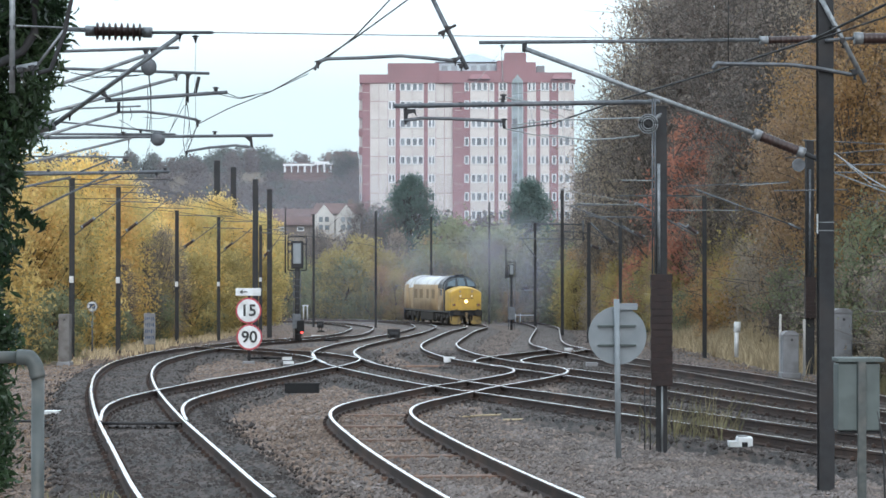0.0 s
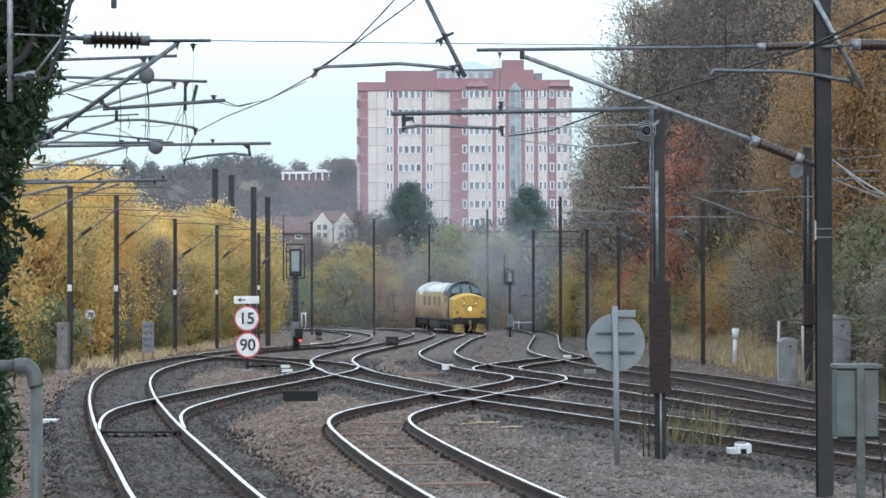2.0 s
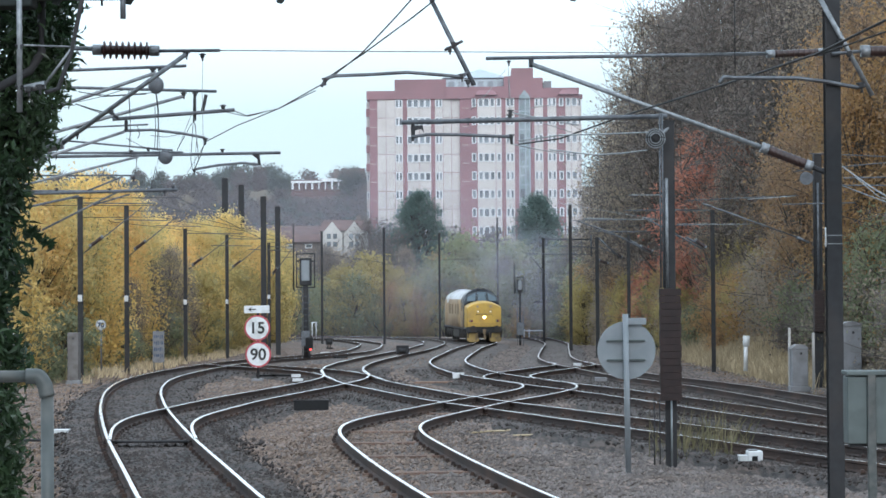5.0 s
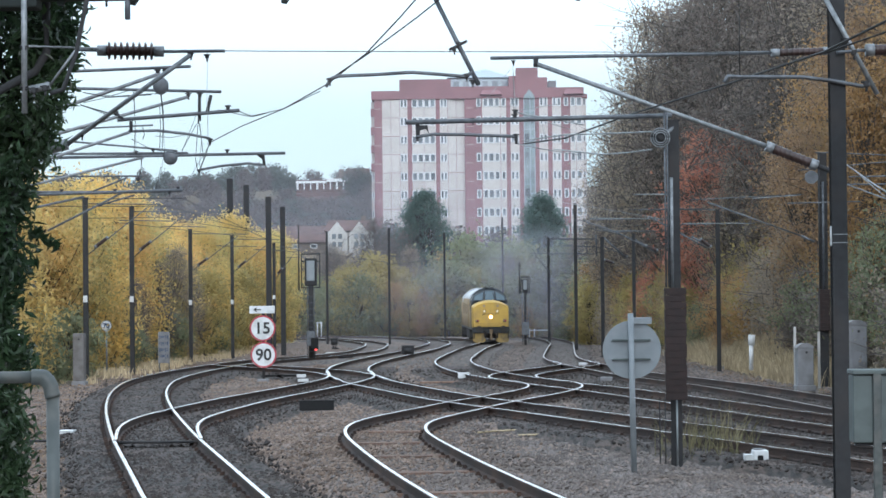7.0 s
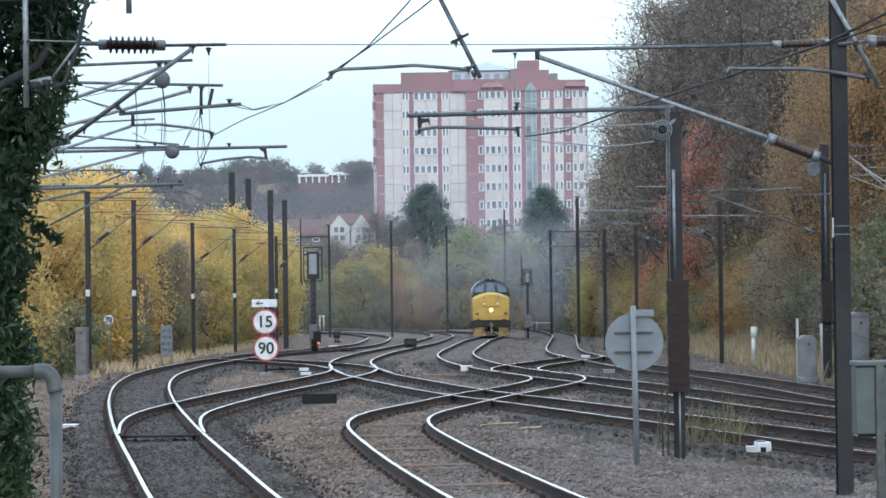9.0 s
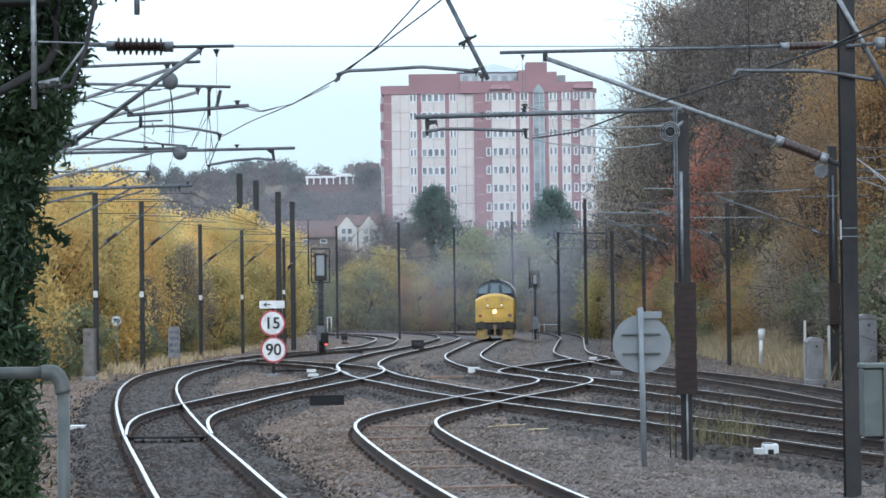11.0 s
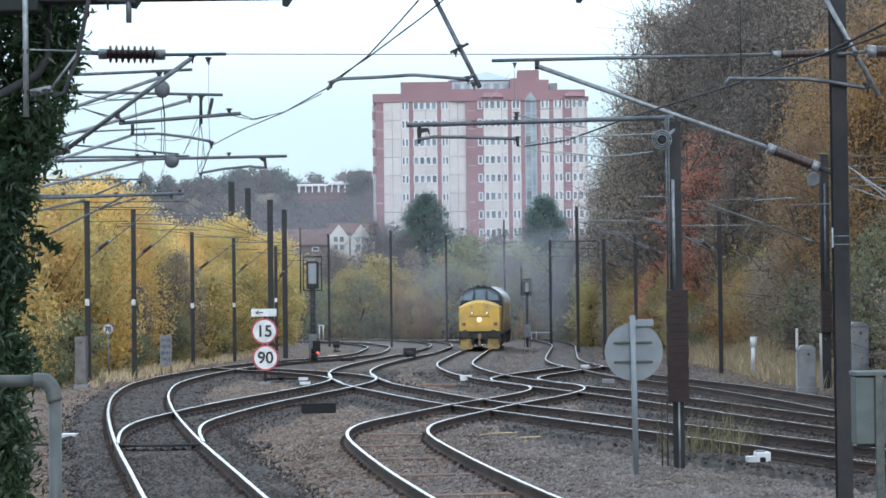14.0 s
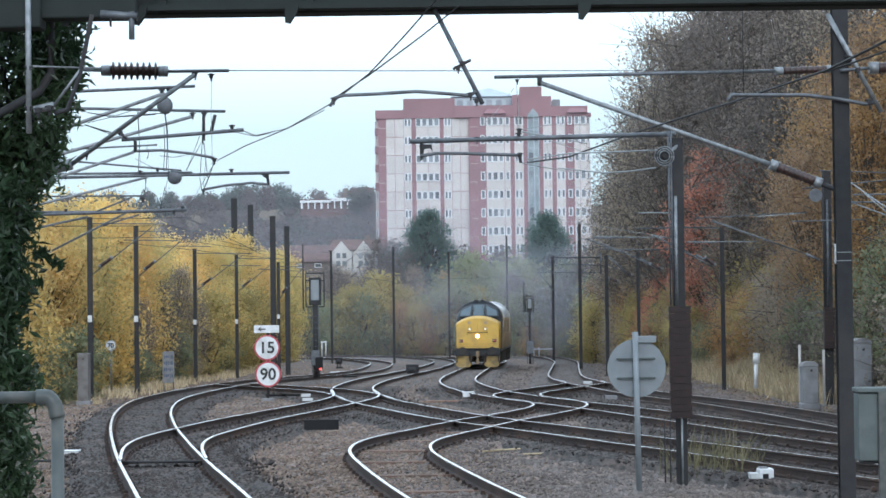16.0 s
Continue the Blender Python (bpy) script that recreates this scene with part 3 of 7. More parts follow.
# the mast by the balance weights
M = mast(3.56, 35.25, 5.26, 0.17, "dark steel tension mast with brown balance weights on its front")
for i in range(16):
    z = 0.79 + i * 0.113
    part("balance_weight", box(bmesh.new(), (3.53 + 0.006 * math.sin(i * 2.1), 34.97, z), (0.35 - 0.006 * (i % 3), 0.14, 0.111), 0.006), WEIGHT, M)
tube(M, (3.51, 35.16, 2.55), (3.51, 35.16, 4.34), 0.035, GALV, "weight_rod")
tube(M, (3.55, 35.06, -0.34), (3.55, 35.06, 0.74), 0.02, WIRE_PALE, "guide_rod")
for x in (3.26, 3.35):
    tube(M, (x, 34.97, 0.76), (x, 34.97, -0.3), 0.014, MAST, "guide_rod")
for dx in (-0.09, 0.05):
    tube(M, (3.43 + dx * 0.3, 35.11, 5.40), (3.43 + dx * 0.3, 35.11, 2.55), 0.018, GALV_DARK, "pull_rod")
bm = bmesh.new()
rod(bm, (3.33, 35.07, 4.98), (3.33, 35.12, 4.98), 0.145, seg=28)
rod(bm, (3.33, 35.0, 4.98), (3.33, 35.14, 4.98), 0.035, seg=12)
pulley = part("pulley_wheel", bm, MAST, M, "dark grooved tension pulley wheel")
for k, big in enumerate((0.155, 0.12, 0.085)):
    wire("groove_rim", [(3.33 + big * math.cos(q * math.pi / 10), 35.06 - 0.012 * k, 4.98 + big * math.sin(q * math.pi / 10)) for q in range(21)], 0.011, GALV, pulley, steps=1)
tube(M, (3.36, 35.11, 4.99), (3.57, 35.20, 5.17), 0.04, GALV, "pulley_bracket")
wire("tension_wire", [(3.22, 35.06, 5.08), (2.76, 35.72, 5.11), (2.17, 42.30, 5.57), (1.63, 51.70, 6.12)], 0.014, WIRE_PALE, M, steps=2)
wire("tension_wire", [(3.19, 35.06, 4.79), (2.81, 35.72, 4.78), (2.52, 37.60, 4.88), (2.05, 44.65, 5.44)], 0.014, WIRE_PALE, M, steps=2)

# booms reaching over the middle tracks
tube(M, (-0.80, 35.44, 5.30), (3.56, 35.44, 5.37), 0.05, GALV_DARK, name="boom")
part("bracket", prism(bmesh.new(), [(0, 0), (0.2, 0), (0.22, -0.13), (0.17, -0.06), (0.08, -0.08), (0.05, -0.26), (0.01, -0.26)], 0.05, Matrix.Translation((-0.65, 35.44, 5.25))), MAST, M)
wire("registration_arm", [(-0.64, 35.44, 5.06), (-0.36, 35.44, 5.10), (0.15, 35.44, 5.09), (1.00, 35.44, 5.05)], 0.028, GALV_DARK, M, steps=3)
tube(M, (0.98, 35.44, 5.07), (1.01, 35.44, 4.93), 0.03, MAST, "bracket")
for at in ((-0.61, 35.44, 5.28), (0.29, 35.44, 5.33), (0.98, 35.44, 5.39), (0.99, 35.44, 5.46), (1.00, 35.44, 5.06)):
    clamp(M, at, 0.06)

M = mast(6.97, 39.48, 6.94, 0.2, "dark steel mast with a long sloping strut and brown insulator")
tube(M, (0.66, 39.48, 6.78), (5.89, 39.48, 6.83), 0.042, GALV_DARK, name="top_tube")
insulator(M, (5.79, 39.48, 6.82), (6.89, 39.48, 6.85), 0.065, 8, 1.25)
tube(M, (6.56, 39.48, 4.77), (6.97, 39.48, 4.60), 0.06, MAST, "hanger")
tube(M, (1.49, 39.48, 6.67), (5.79, 39.48, 5.08), 0.055, GALV, name="strut")
insulator(M, (5.68, 39.48, 5.12), (6.61, 39.48, 4.75), 0.085, 8, 1.2)
tube(M, (1.49, 39.48, 6.77), (1.49, 39.48, 6.61), 0.06, MAST, "bracket")
clamp(M, (1.08, 39.48, 6.71), 0.05)
clamp(M, (1.49, 39.48, 6.75), 0.06)
bm = bmesh.new()
rod(bm, (6.47, 39.29, 4.53), (6.48, 39.39, 4.54), 0.12, seg=20)
part("pulley_wheel", bm, GALV_DARK, M)

M = mast(11.16, 65.80, 6.63, 0.24, "dark tension mast with weights at the bank's foot")
for i in range(10):
    part("balance_weight", box(bmesh.new(), (11.14, 65.61, 1.30 + i * 0.125), (0.32, 0.25, 0.122), 0.008), WEIGHT, M)
tube(M, (11.15, 65.66, 2.47), (11.15, 65.66, 5.76), 0.05, GALV_DARK, "weight_rod")
tube(M, (11.03, 65.66, 6.62), (11.03, 65.66, 2.50), 0.04, MAST, "pull_rod")

# the nearest mast with its slanting strut
M = mast(5.07, 28.67, 7.2, 0.2, "near dark steel mast with a pale slanting strut", plate=None)
part("number_plate", box(bmesh.new(), (4.955, 28.60, 3.20), (0.02, 0.02, 0.26), 0.005), WHITE, M, "narrow white plate")
for z in (3.22, 3.11):
    part("band", box(bmesh.new(), (5.07, 28.67, z), (0.212, 0.212, 0.012)), GALV, M, "thin pale band round the mast")
tube(M, (4.89, 28.53, 6.38), (5.58, 28.53, 5.06), 0.042, GALV, name="strut")
wire("registration_arm", [(3.56, 28.53, 5.24), (3.61, 28.53, 5.32), (3.77, 28.53, 5.31), (4.59, 28.53, 5.30), (4.97, 28.53, 5.25), (5.38, 28.53, 5.17), (5.49, 28.53, 5.20)], 0.028, GALV_DARK, M, steps=3)
insulator(M, (5.43, 28.53, 5.65), (6.27, 28.53, 5.65), 0.07, 9, 1.1)
tube(M, (5.05, 28.53, 5.62), (5.45, 28.53, 5.65), 0.03, name="tube")
tube(M, (3.77, 28.53, 5.32), (3.77, 28.53, 6.45), 0.008, WIRE, "dropper")
for at in ((5.17, 28.53, 5.78), (5.28, 28.53, 5.62), (5.43, 28.53, 5.20)):
    clamp(M, at, 0.07)

# wires
W = thing("contact_wires", (0, 0, 0), "dark overhead contact and carrier wires with droppers", "wires")
for pts, r, mat in (
        ([(-4.04, 35.25, 4.97), (-3.17, 31.96, 4.99), (-2.24, 28.20, 4.92), (-1.49, 25.38, 4.97), (-0.92, 22.56, 5.01), (-0.50, 20.21, 5.09), (-0.11, 17.86, 5.16)], 0.012, WIRE),
        ([(-3.60, 32.90, 5.32), (-2.95, 31.02, 5.06), (-2.24, 28.20, 4.92), (-1.61, 25.85, 4.93)], 0.009, WIRE),
        ([(-1.38, 23.50, 4.82), (-0.91, 22.56, 5.00), (-0.35, 21.15, 5.21), (0.03, 19.74, 5.31)], 0.012, WIRE),
        ([(-2.71, 25.38, 5.37), (-1.06, 26.32, 5.45), (0.56, 28.20, 5.64), (5.84, 39.48, 6.83)], 0.009, WIRE),
        ([(1.49, 47.00, 5.72), (2.21, 43.24, 5.57), (3.06, 37.60, 5.57), (3.94, 31.02, 5.46), (4.51, 26.32, 5.39), (4.81, 23.50, 5.46), (5.06, 21.15, 5.54)], 0.026, WIRE),
        ([(4.51, 26.32, 5.37), (5.01, 24.44, 5.44), (5.40, 22.56, 5.45)], 0.018, WIRE),
        ([(2.52, 44.65, 6.44), (1.03, 36.19, 5.53)], 0.008, WIRE_PALE),
        ([(1.03, 36.19, 5.51), (1.56, 42.30, 5.90), (3.18, 56.40, 6.66)], 0.012, WIRE_PALE),
        ([(1.03, 36.19, 4.98), (1.72, 42.30, 5.29), (3.33, 56.40, 6.04)], 0.014, WIRE_PALE),
        ([(7.13, 39.48, 4.77), (7.33, 37.60, 4.27), (7.62, 35.72, 3.79)], 0.022, WIRE_PALE),
        ([(7.13, 39.48, 4.41), (7.70, 37.60, 3.97)], 0.02, WIRE_PALE),
        ([(7.39, 39.48, 4.56), (7.43, 37.60, 4.12), (7.70, 37.60, 4.04)], 0.014, WIRE_PALE),
        ([(-3.96, 33.37, 5.19), (-4.14, 35.25, 5.03), (-4.63, 39.01, 4.82)], 0.006, WIRE),
        ([(-3.79, 33.37, 4.87), (-4.14, 35.72, 4.79), (-4.62, 39.01, 4.76)], 0.012, WIRE),
        ([(-3.94, 29.14, 4.97), (-5.07, 37.60, 5.01), (-6.78, 49.35, 4.95)], 0.006, WIRE),
        ([(-5.66, 39.01, 5.00), (-6.18, 42.30, 4.84)], 0.008, WIRE), ([(-4.00, 33.37, 5.29), (-4.76, 37.60, 5.00)], 0.006, WIRE),
        ([(-6.24, 49.35, 4.89), (-5.41, 44.65, 5.07), (-4.27, 37.60, 5.13)], 0.008, WIRE),
        ([(-5.79, 33.37, 5.46), (-5.70, 35.25, 5.47), (-5.25, 33.37, 5.33)], 0.012, WIRE), ([(-5.70, 33.37, 5.64), (-5.56, 35.25, 5.76), (-3.99, 29.14, 5.23)], 0.009, WIRE),
        ([(-4.33, 29.14, 5.26), (-5.77, 39.01, 5.05)], 0.005, WIRE), ([(1.07, 39.48, 6.69), (0.99, 36.19, 5.45)], 0.006, WIRE), ([(1.59, 42.30, 5.82), (2.44, 65.80, 6.63)], 0.008, WIRE_PALE),
        ([(-11.76, 65.80, 5.46), (-8.92, 70.50, 5.67), (-10.15, 119.85, 5.38), (-9.63, 164.50, 6.15)], 0.02, WIRE),
        ([(-12.45, 65.80, 5.25), (-10.63, 79.90, 5.80), (-10.94, 98.70, 5.85), (-10.08, 126.90, 5.82)], 0.02, WIRE),
        ([(-13.09, 76.61, 5.26), (-11.84, 86.48, 5.62), (-10.28, 108.10, 5.66)], 0.018, WIRE), ([(-13.65, 86.48, 5.44), (-12.43, 104.81, 5.57), (-10.34, 118.44, 5.53)], 0.02, WIRE),
        ([(-11.39, 123.14, 5.07), (-9.08, 155.10, 5.34), (-4.62, 188.00, 4.96)], 0.025, WIRE), ([(4.32, 94.00, 6.43), (7.64, 79.90, 5.15)], 0.014, WIRE_PALE),
        ([(2.99, 150.40, 6.90), (7.43, 131.60, 6.28), (9.24, 94.00, 5.40)], 0.02, WIRE), ([(-5.57, 172.02, 4.75), (-1.12, 178.60, 5.21), (4.70, 155.10, 4.93)], 0.02, WIRE),
        ([(-10.45, 178.60, 5.77), (-7.46, 155.10, 6.76), (-6.47, 172.02, 4.75)], 0.02, WIRE)):
    wire("wire", pts, r * 0.65, mat, W, steps=4)
# droppers, loops and thin stays
for pts, r, mat in (
        ([(-2.91, 25.38, 5.34), (-2.91, 25.38, 5.25)], 0.012, WIRE),
        ([(-3.32, 29.00, 5.64), (-3.33, 29.00, 5.20), (-3.32, 29.00, 4.63)], 0.004, WIRE_PALE),
        ([(-3.96, 33.37, 5.63), (-3.97, 33.37, 5.15)], 0.012, WIRE),
        ([(-4.17, 35.00, 5.28), (-4.21, 35.00, 4.70), (-4.18, 35.00, 4.51)], 0.006, WIRE),
        ([(-4.14, 35.00, 5.28), (-4.08, 35.00, 4.70), (-4.16, 35.00, 4.51)], 0.006, WIRE),
        ([(-4.19, 35.00, 5.28), (-4.43, 35.00, 4.85)], 0.006, WIRE),
        ([(-4.65, 34.00, 5.48), (-4.64, 34.00, 5.14), (-4.66, 34.00, 4.80)], 0.006, WIRE),
        ([(-4.61, 34.00, 5.48), (-4.60, 34.00, 5.14), (-4.62, 34.00, 4.80)], 0.006, WIRE),
        ([(-4.92, 33.00, 5.63), (-4.89, 33.00, 5.15), (-4.91, 33.00, 4.70)], 0.005, WIRE),
        ([(-4.78, 33.00, 5.08), (-4.75, 33.00, 4.96), (-4.78, 33.00, 4.89)], 0.006, WIRE),
        ([(-6.55, 45.00, 5.39), (-6.55, 45.00, 5.17), (-6.65, 45.00, 4.82)], 0.007, WIRE),
        ([(-5.73, 42.00, 5.01), (-5.83, 42.00, 4.57)], 0.007, WIRE),
        ([(-5.00, 29.00, 5.24), (-4.65, 29.00, 5.17), (-4.08, 29.00, 5.20)], 0.007, WIRE),
        ([(-5.38, 31.00, 5.25), (-5.16, 31.00, 5.18), (-4.91, 31.00, 5.11)], 0.009, WIRE),
        ([(-5.34, 31.00, 5.28), (-5.06, 31.00, 5.34), (-4.65, 31.00, 5.46)], 0.005, WIRE),
        ([(-5.00, 36.00, 5.16), (-4.75, 36.00, 5.13), (-4.41, 36.00, 5.19)], 0.005, WIRE),
        ([(-5.56, 37.00, 5.19), (-5.22, 37.00, 5.01), (-4.69, 37.00, 4.92)], 0.005, WIRE),
        ([(-3.32, 33.00, 5.31), (-3.09, 33.00, 5.22), (-2.88, 33.00, 5.27)], 0.007, WIRE),
        ([(1.03, 38.00, 6.44), (1.05, 38.00, 6.06), (1.08, 38.00, 5.68)], 0.006, WIRE_PALE),
        ([(0.98, 38.00, 6.42), (0.67, 38.00, 6.02), (0.37, 38.00, 5.72)], 0.005, WIRE_PALE),
        ([(1.12, 40.00, 5.83), (1.80, 40.00, 5.70), (2.38, 40.00, 5.58)], 0.012, WIRE_PALE),
        ([(1.54, 38.00, 5.44), (1.58, 38.00, 5.22)], 0.006, WIRE_PALE),
        ([(2.48, 45.00, 5.81), (2.50, 45.00, 5.41)], 0.006, WIRE_PALE),
        ([(5.77, 70.00, 5.62), (7.05, 70.00, 5.61)], 0.018, WIRE_PALE),
        ([(7.82, 95.00, 6.07), (9.93, 95.00, 6.04), (12.04, 95.00, 6.01)], 0.018, WIRE_PALE),
        ([(6.14, 100.00, 5.89), (9.80, 100.00, 5.79)], 0.018, WIRE_PALE),
        ([(5.58, 95.00, 5.60), (7.06, 95.00, 5.08), (8.79, 95.00, 4.17)], 0.03, GALV_DARK),
        ([(7.21, 80.00, 5.20), (8.35, 80.00, 4.58), (9.28, 80.00, 4.05)], 0.03, GALV_DARK),
        ([(7.83, 75.00, 4.82), (10.38, 75.00, 4.79)], 0.014, WIRE_PALE),
        ([(8.51, 62.00, 5.11), (9.89, 62.00, 5.20)], 0.014, WIRE_PALE)):
    wire("dropper" if len(pts) < 3 else "wire", pts, r, mat, W, steps=4)

# ---- footbridge over the platform end, with the hanging tubes under it ----
B = thing("footbridge", (0, 0, 0), "dark green steel footbridge girder with hanging brackets", "footbridge")
BZ = 5.56
bm = bmesh.new()
box(bm, (0, 22.09, BZ + 0.75), (26, 0.3, 1.5), 0.02)
part("girder", bm, BRIDGE_GREEN, B)
bm = bmesh.new()
for x in np.arange(-12, 12.1, 1.5):
    box(bm, (float(x), 21.90, BZ + 0.75), (0.08, 0.12, 1.46))
box(bm, (0, 21.86, BZ + 0.05), (26, 0.2, 0.06))
part("stiffener", bm, BRIDGE_GREEN, B)
for px in (-1.69, 1.27, -3.95, -3.22):
    bm = bmesh.new()
    prism(bm, [(-0.05, 0.05), (0.09, 0.05), (0.07, -0.03), (0.0, -0.13), (-0.05, -0.12)], 0.08, Matrix.Translation((px, 21.71, BZ)))
    part("bracket", bm, BRIDGE_GREEN, B)
for x in (-12.8, 12.8):
    bm = i_beam(bmesh.new(), x, 22.09, -0.6, BZ + 0.1, 0.4)
    part("column", bm, BRIDGE_GREEN, B)
part("side_panel", box(bmesh.new(), (-4.49, 21.67, 5.39 + 0.5), (0.64, 0.3, 1.0), 0.02), BRIDGE_GREEN, B)
part("soffit_plate", box(bmesh.new(), (-3.72, 21.74, 5.49 + 0.3), (1.0, 0.3, 0.6), 0.02), BRIDGE_GREEN, B)
wire("hanger_leg", [(-4.20, 22.20, 5.94), (-4.20, 22.20, 5.01), (-4.32, 22.20, 4.82), (-4.81, 22.20, 4.56)], 0.042, MAST, B, steps=3, seg=10)

H = thing("registration_strut", (0, 0, 0), "grey drop tube with a curved steady arm under the bridge", "catenary strut")
tube(H, (-0.23, 21.90, 5.57), (0.24, 21.62, 4.58), 0.03, GALV_DARK, "strut")
wire("steady_arm", [(-1.29, 21.62, 4.57), (-1.23, 21.62, 4.66), (-1.15, 21.62, 4.68), (-0.81, 21.62, 4.69), (-0.42, 21.62, 4.71), (-0.08, 21.62, 4.68), (0.12, 21.62, 4.66), (0.18, 21.62, 4.71)], 0.018, GALV_DARK, H, steps=3)
for at in ((0.04, 21.62, 4.99), (0.00, 21.62, 4.94), (0.12, 21.62, 4.67), (-1.25, 21.62, 4.64), (0.18, 21.62, 4.61)):
    clamp(H, at, 0.04)
tube(H, (-0.05, 21.62, 4.93), (0.13, 21.62, 5.02), 0.018, MAST, "bolt_bar")
H = thing("drop_tube", (0, 0, 0), "grey hanging tube with pale clamps under the bridge", "drop tube")
tube(H, (-4.22, 21.15, BZ + 0.3), (-4.22, 21.15, 4.30), 0.036, GALV, "tube")
for at in ((-4.22, 21.15, 4.94), (-4.22, 21.15, 4.54), (-4.12, 21.10, 4.52), (-4.01, 21.10, 4.54)):
    clamp(H, at, 0.05)
tube(H, (-4.17, 21.15, 4.53), (-3.97, 21.15, 4.57), 0.05, GALV, "socket")
tube(H, (-4.22, 21.15, 4.96), (-3.66, 22.09, 5.04), 0.012, GALV, "span_rod")
tube(H, (-3.98, 21.15, 4.56), (-3.68, 21.15, 4.96), 0.018, GALV, "brace")
wire("cable", [(-3.97, 21.15, 4.49), (-3.84, 21.15, 4.53), (-3.71, 21.15, 4.88), (-3.59, 21.15, 5.46)], 0.024, MAST, H, steps=3)
tube(H, (-3.26, 21.53, 5.54), (-3.26, 21.53, 5.26), 0.037, GALV_DARK, "tube")
tube(H, (-3.47, 21.53, 5.54), (-3.47, 21.53, 5.39), 0.015, MAST, "tube")
tube(H, (-3.57, 21.53, 5.52), (-3.20, 21.53, 5.49), 0.05, GALV_DARK, "socket")


# ---- locomotive: nose towards -y at its own centre, rails at z = 0 ----
LOCO = thing("locomotive", (0, 170, 0), "weathered yellow diesel locomotive with dark cab surrounds and lit headlamp", "locomotive")
LOCO_YELLOW = material("weathered warm yellow paint", (0.6, 0.38, 0.07), 0.5, 0, (0.57, 0.35, 0.065), 3, grime=(0.42, 0.27, 0.08), grime_scale=1.2)
# side yellow greyed for shade and haze; the grime stains are dirt
LOCO_SIDE = material("dirty yellow side greyed for shade", (0.44, 0.315, 0.19), 0.5, 0, (0.37, 0.27, 0.16), 2, grime=(0.29, 0.2, 0.13), grime_scale=0.8)
LOCO_ROOF = material("dirty grey roof", (0.62, 0.63, 0.64), 0.3, 0.1, (0.5, 0.5, 0.5), 2, grime=(0.2, 0.195, 0.19), grime_scale=0.45)
LOCO_SKIRT = material("grimy yellow skirt", (0.44, 0.3, 0.09), 0.6, 0, (0.3, 0.21, 0.08), 3, grime=(0.17, 0.125, 0.07), grime_scale=1.5)
LOCO_GRILLE = material("brown bodyside grille", (0.24, 0.17, 0.1), 0.7, 0, (0.19, 0.135, 0.08), 6)
LOCO_DARK = material("blackish cab paint", (0.03, 0.036, 0.045), 0.35, 0, (0.02, 0.024, 0.03), 4)
LOCO_UNDER = material("oily black underframe", (0.022, 0.02, 0.019), 0.7, 0, (0.04, 0.033, 0.028), 5)
GLASS = material("grey-blue window glass", (0.11, 0.15, 0.18), 0.06, 0, (0.09, 0.125, 0.15), 2)
LAMP_HOT = material("warm lit headlamp", (1.0, 0.7, 0.32), 0.3, 0, (1.0, 0.74, 0.38), 1, emit=5)
LAMP_SMALL = material("pale lit marker lamp", (1.0, 0.85, 0.62), 0.3, 0, (1.0, 0.85, 0.6), 1, emit=0.08)


def arch(y, half, low, side, top, rake=0.0):
    """A body outline: upright sides from low to side, then a rounded roof up to top; rake pushes the upper part back."""
    pts = [(-half, y, low), (-half * 1.01, y, (low + side) / 2), (-half, y, side)]
    for i in range(1, 12):
        w = math.pi * (1 - i / 12)
        x = half * math.copysign(abs(math.cos(w)) ** 0.92, math.cos(w))
        pts.append((x, y, side + (top - side) * math.sin(w) ** 0.95))
    pts += [(half, y, side), (half * 1.01, y, (low + side) / 2), (half, y, low)]
    return [(x, y + rake * max(0, z - 2.9), z) for x, y, z in pts]


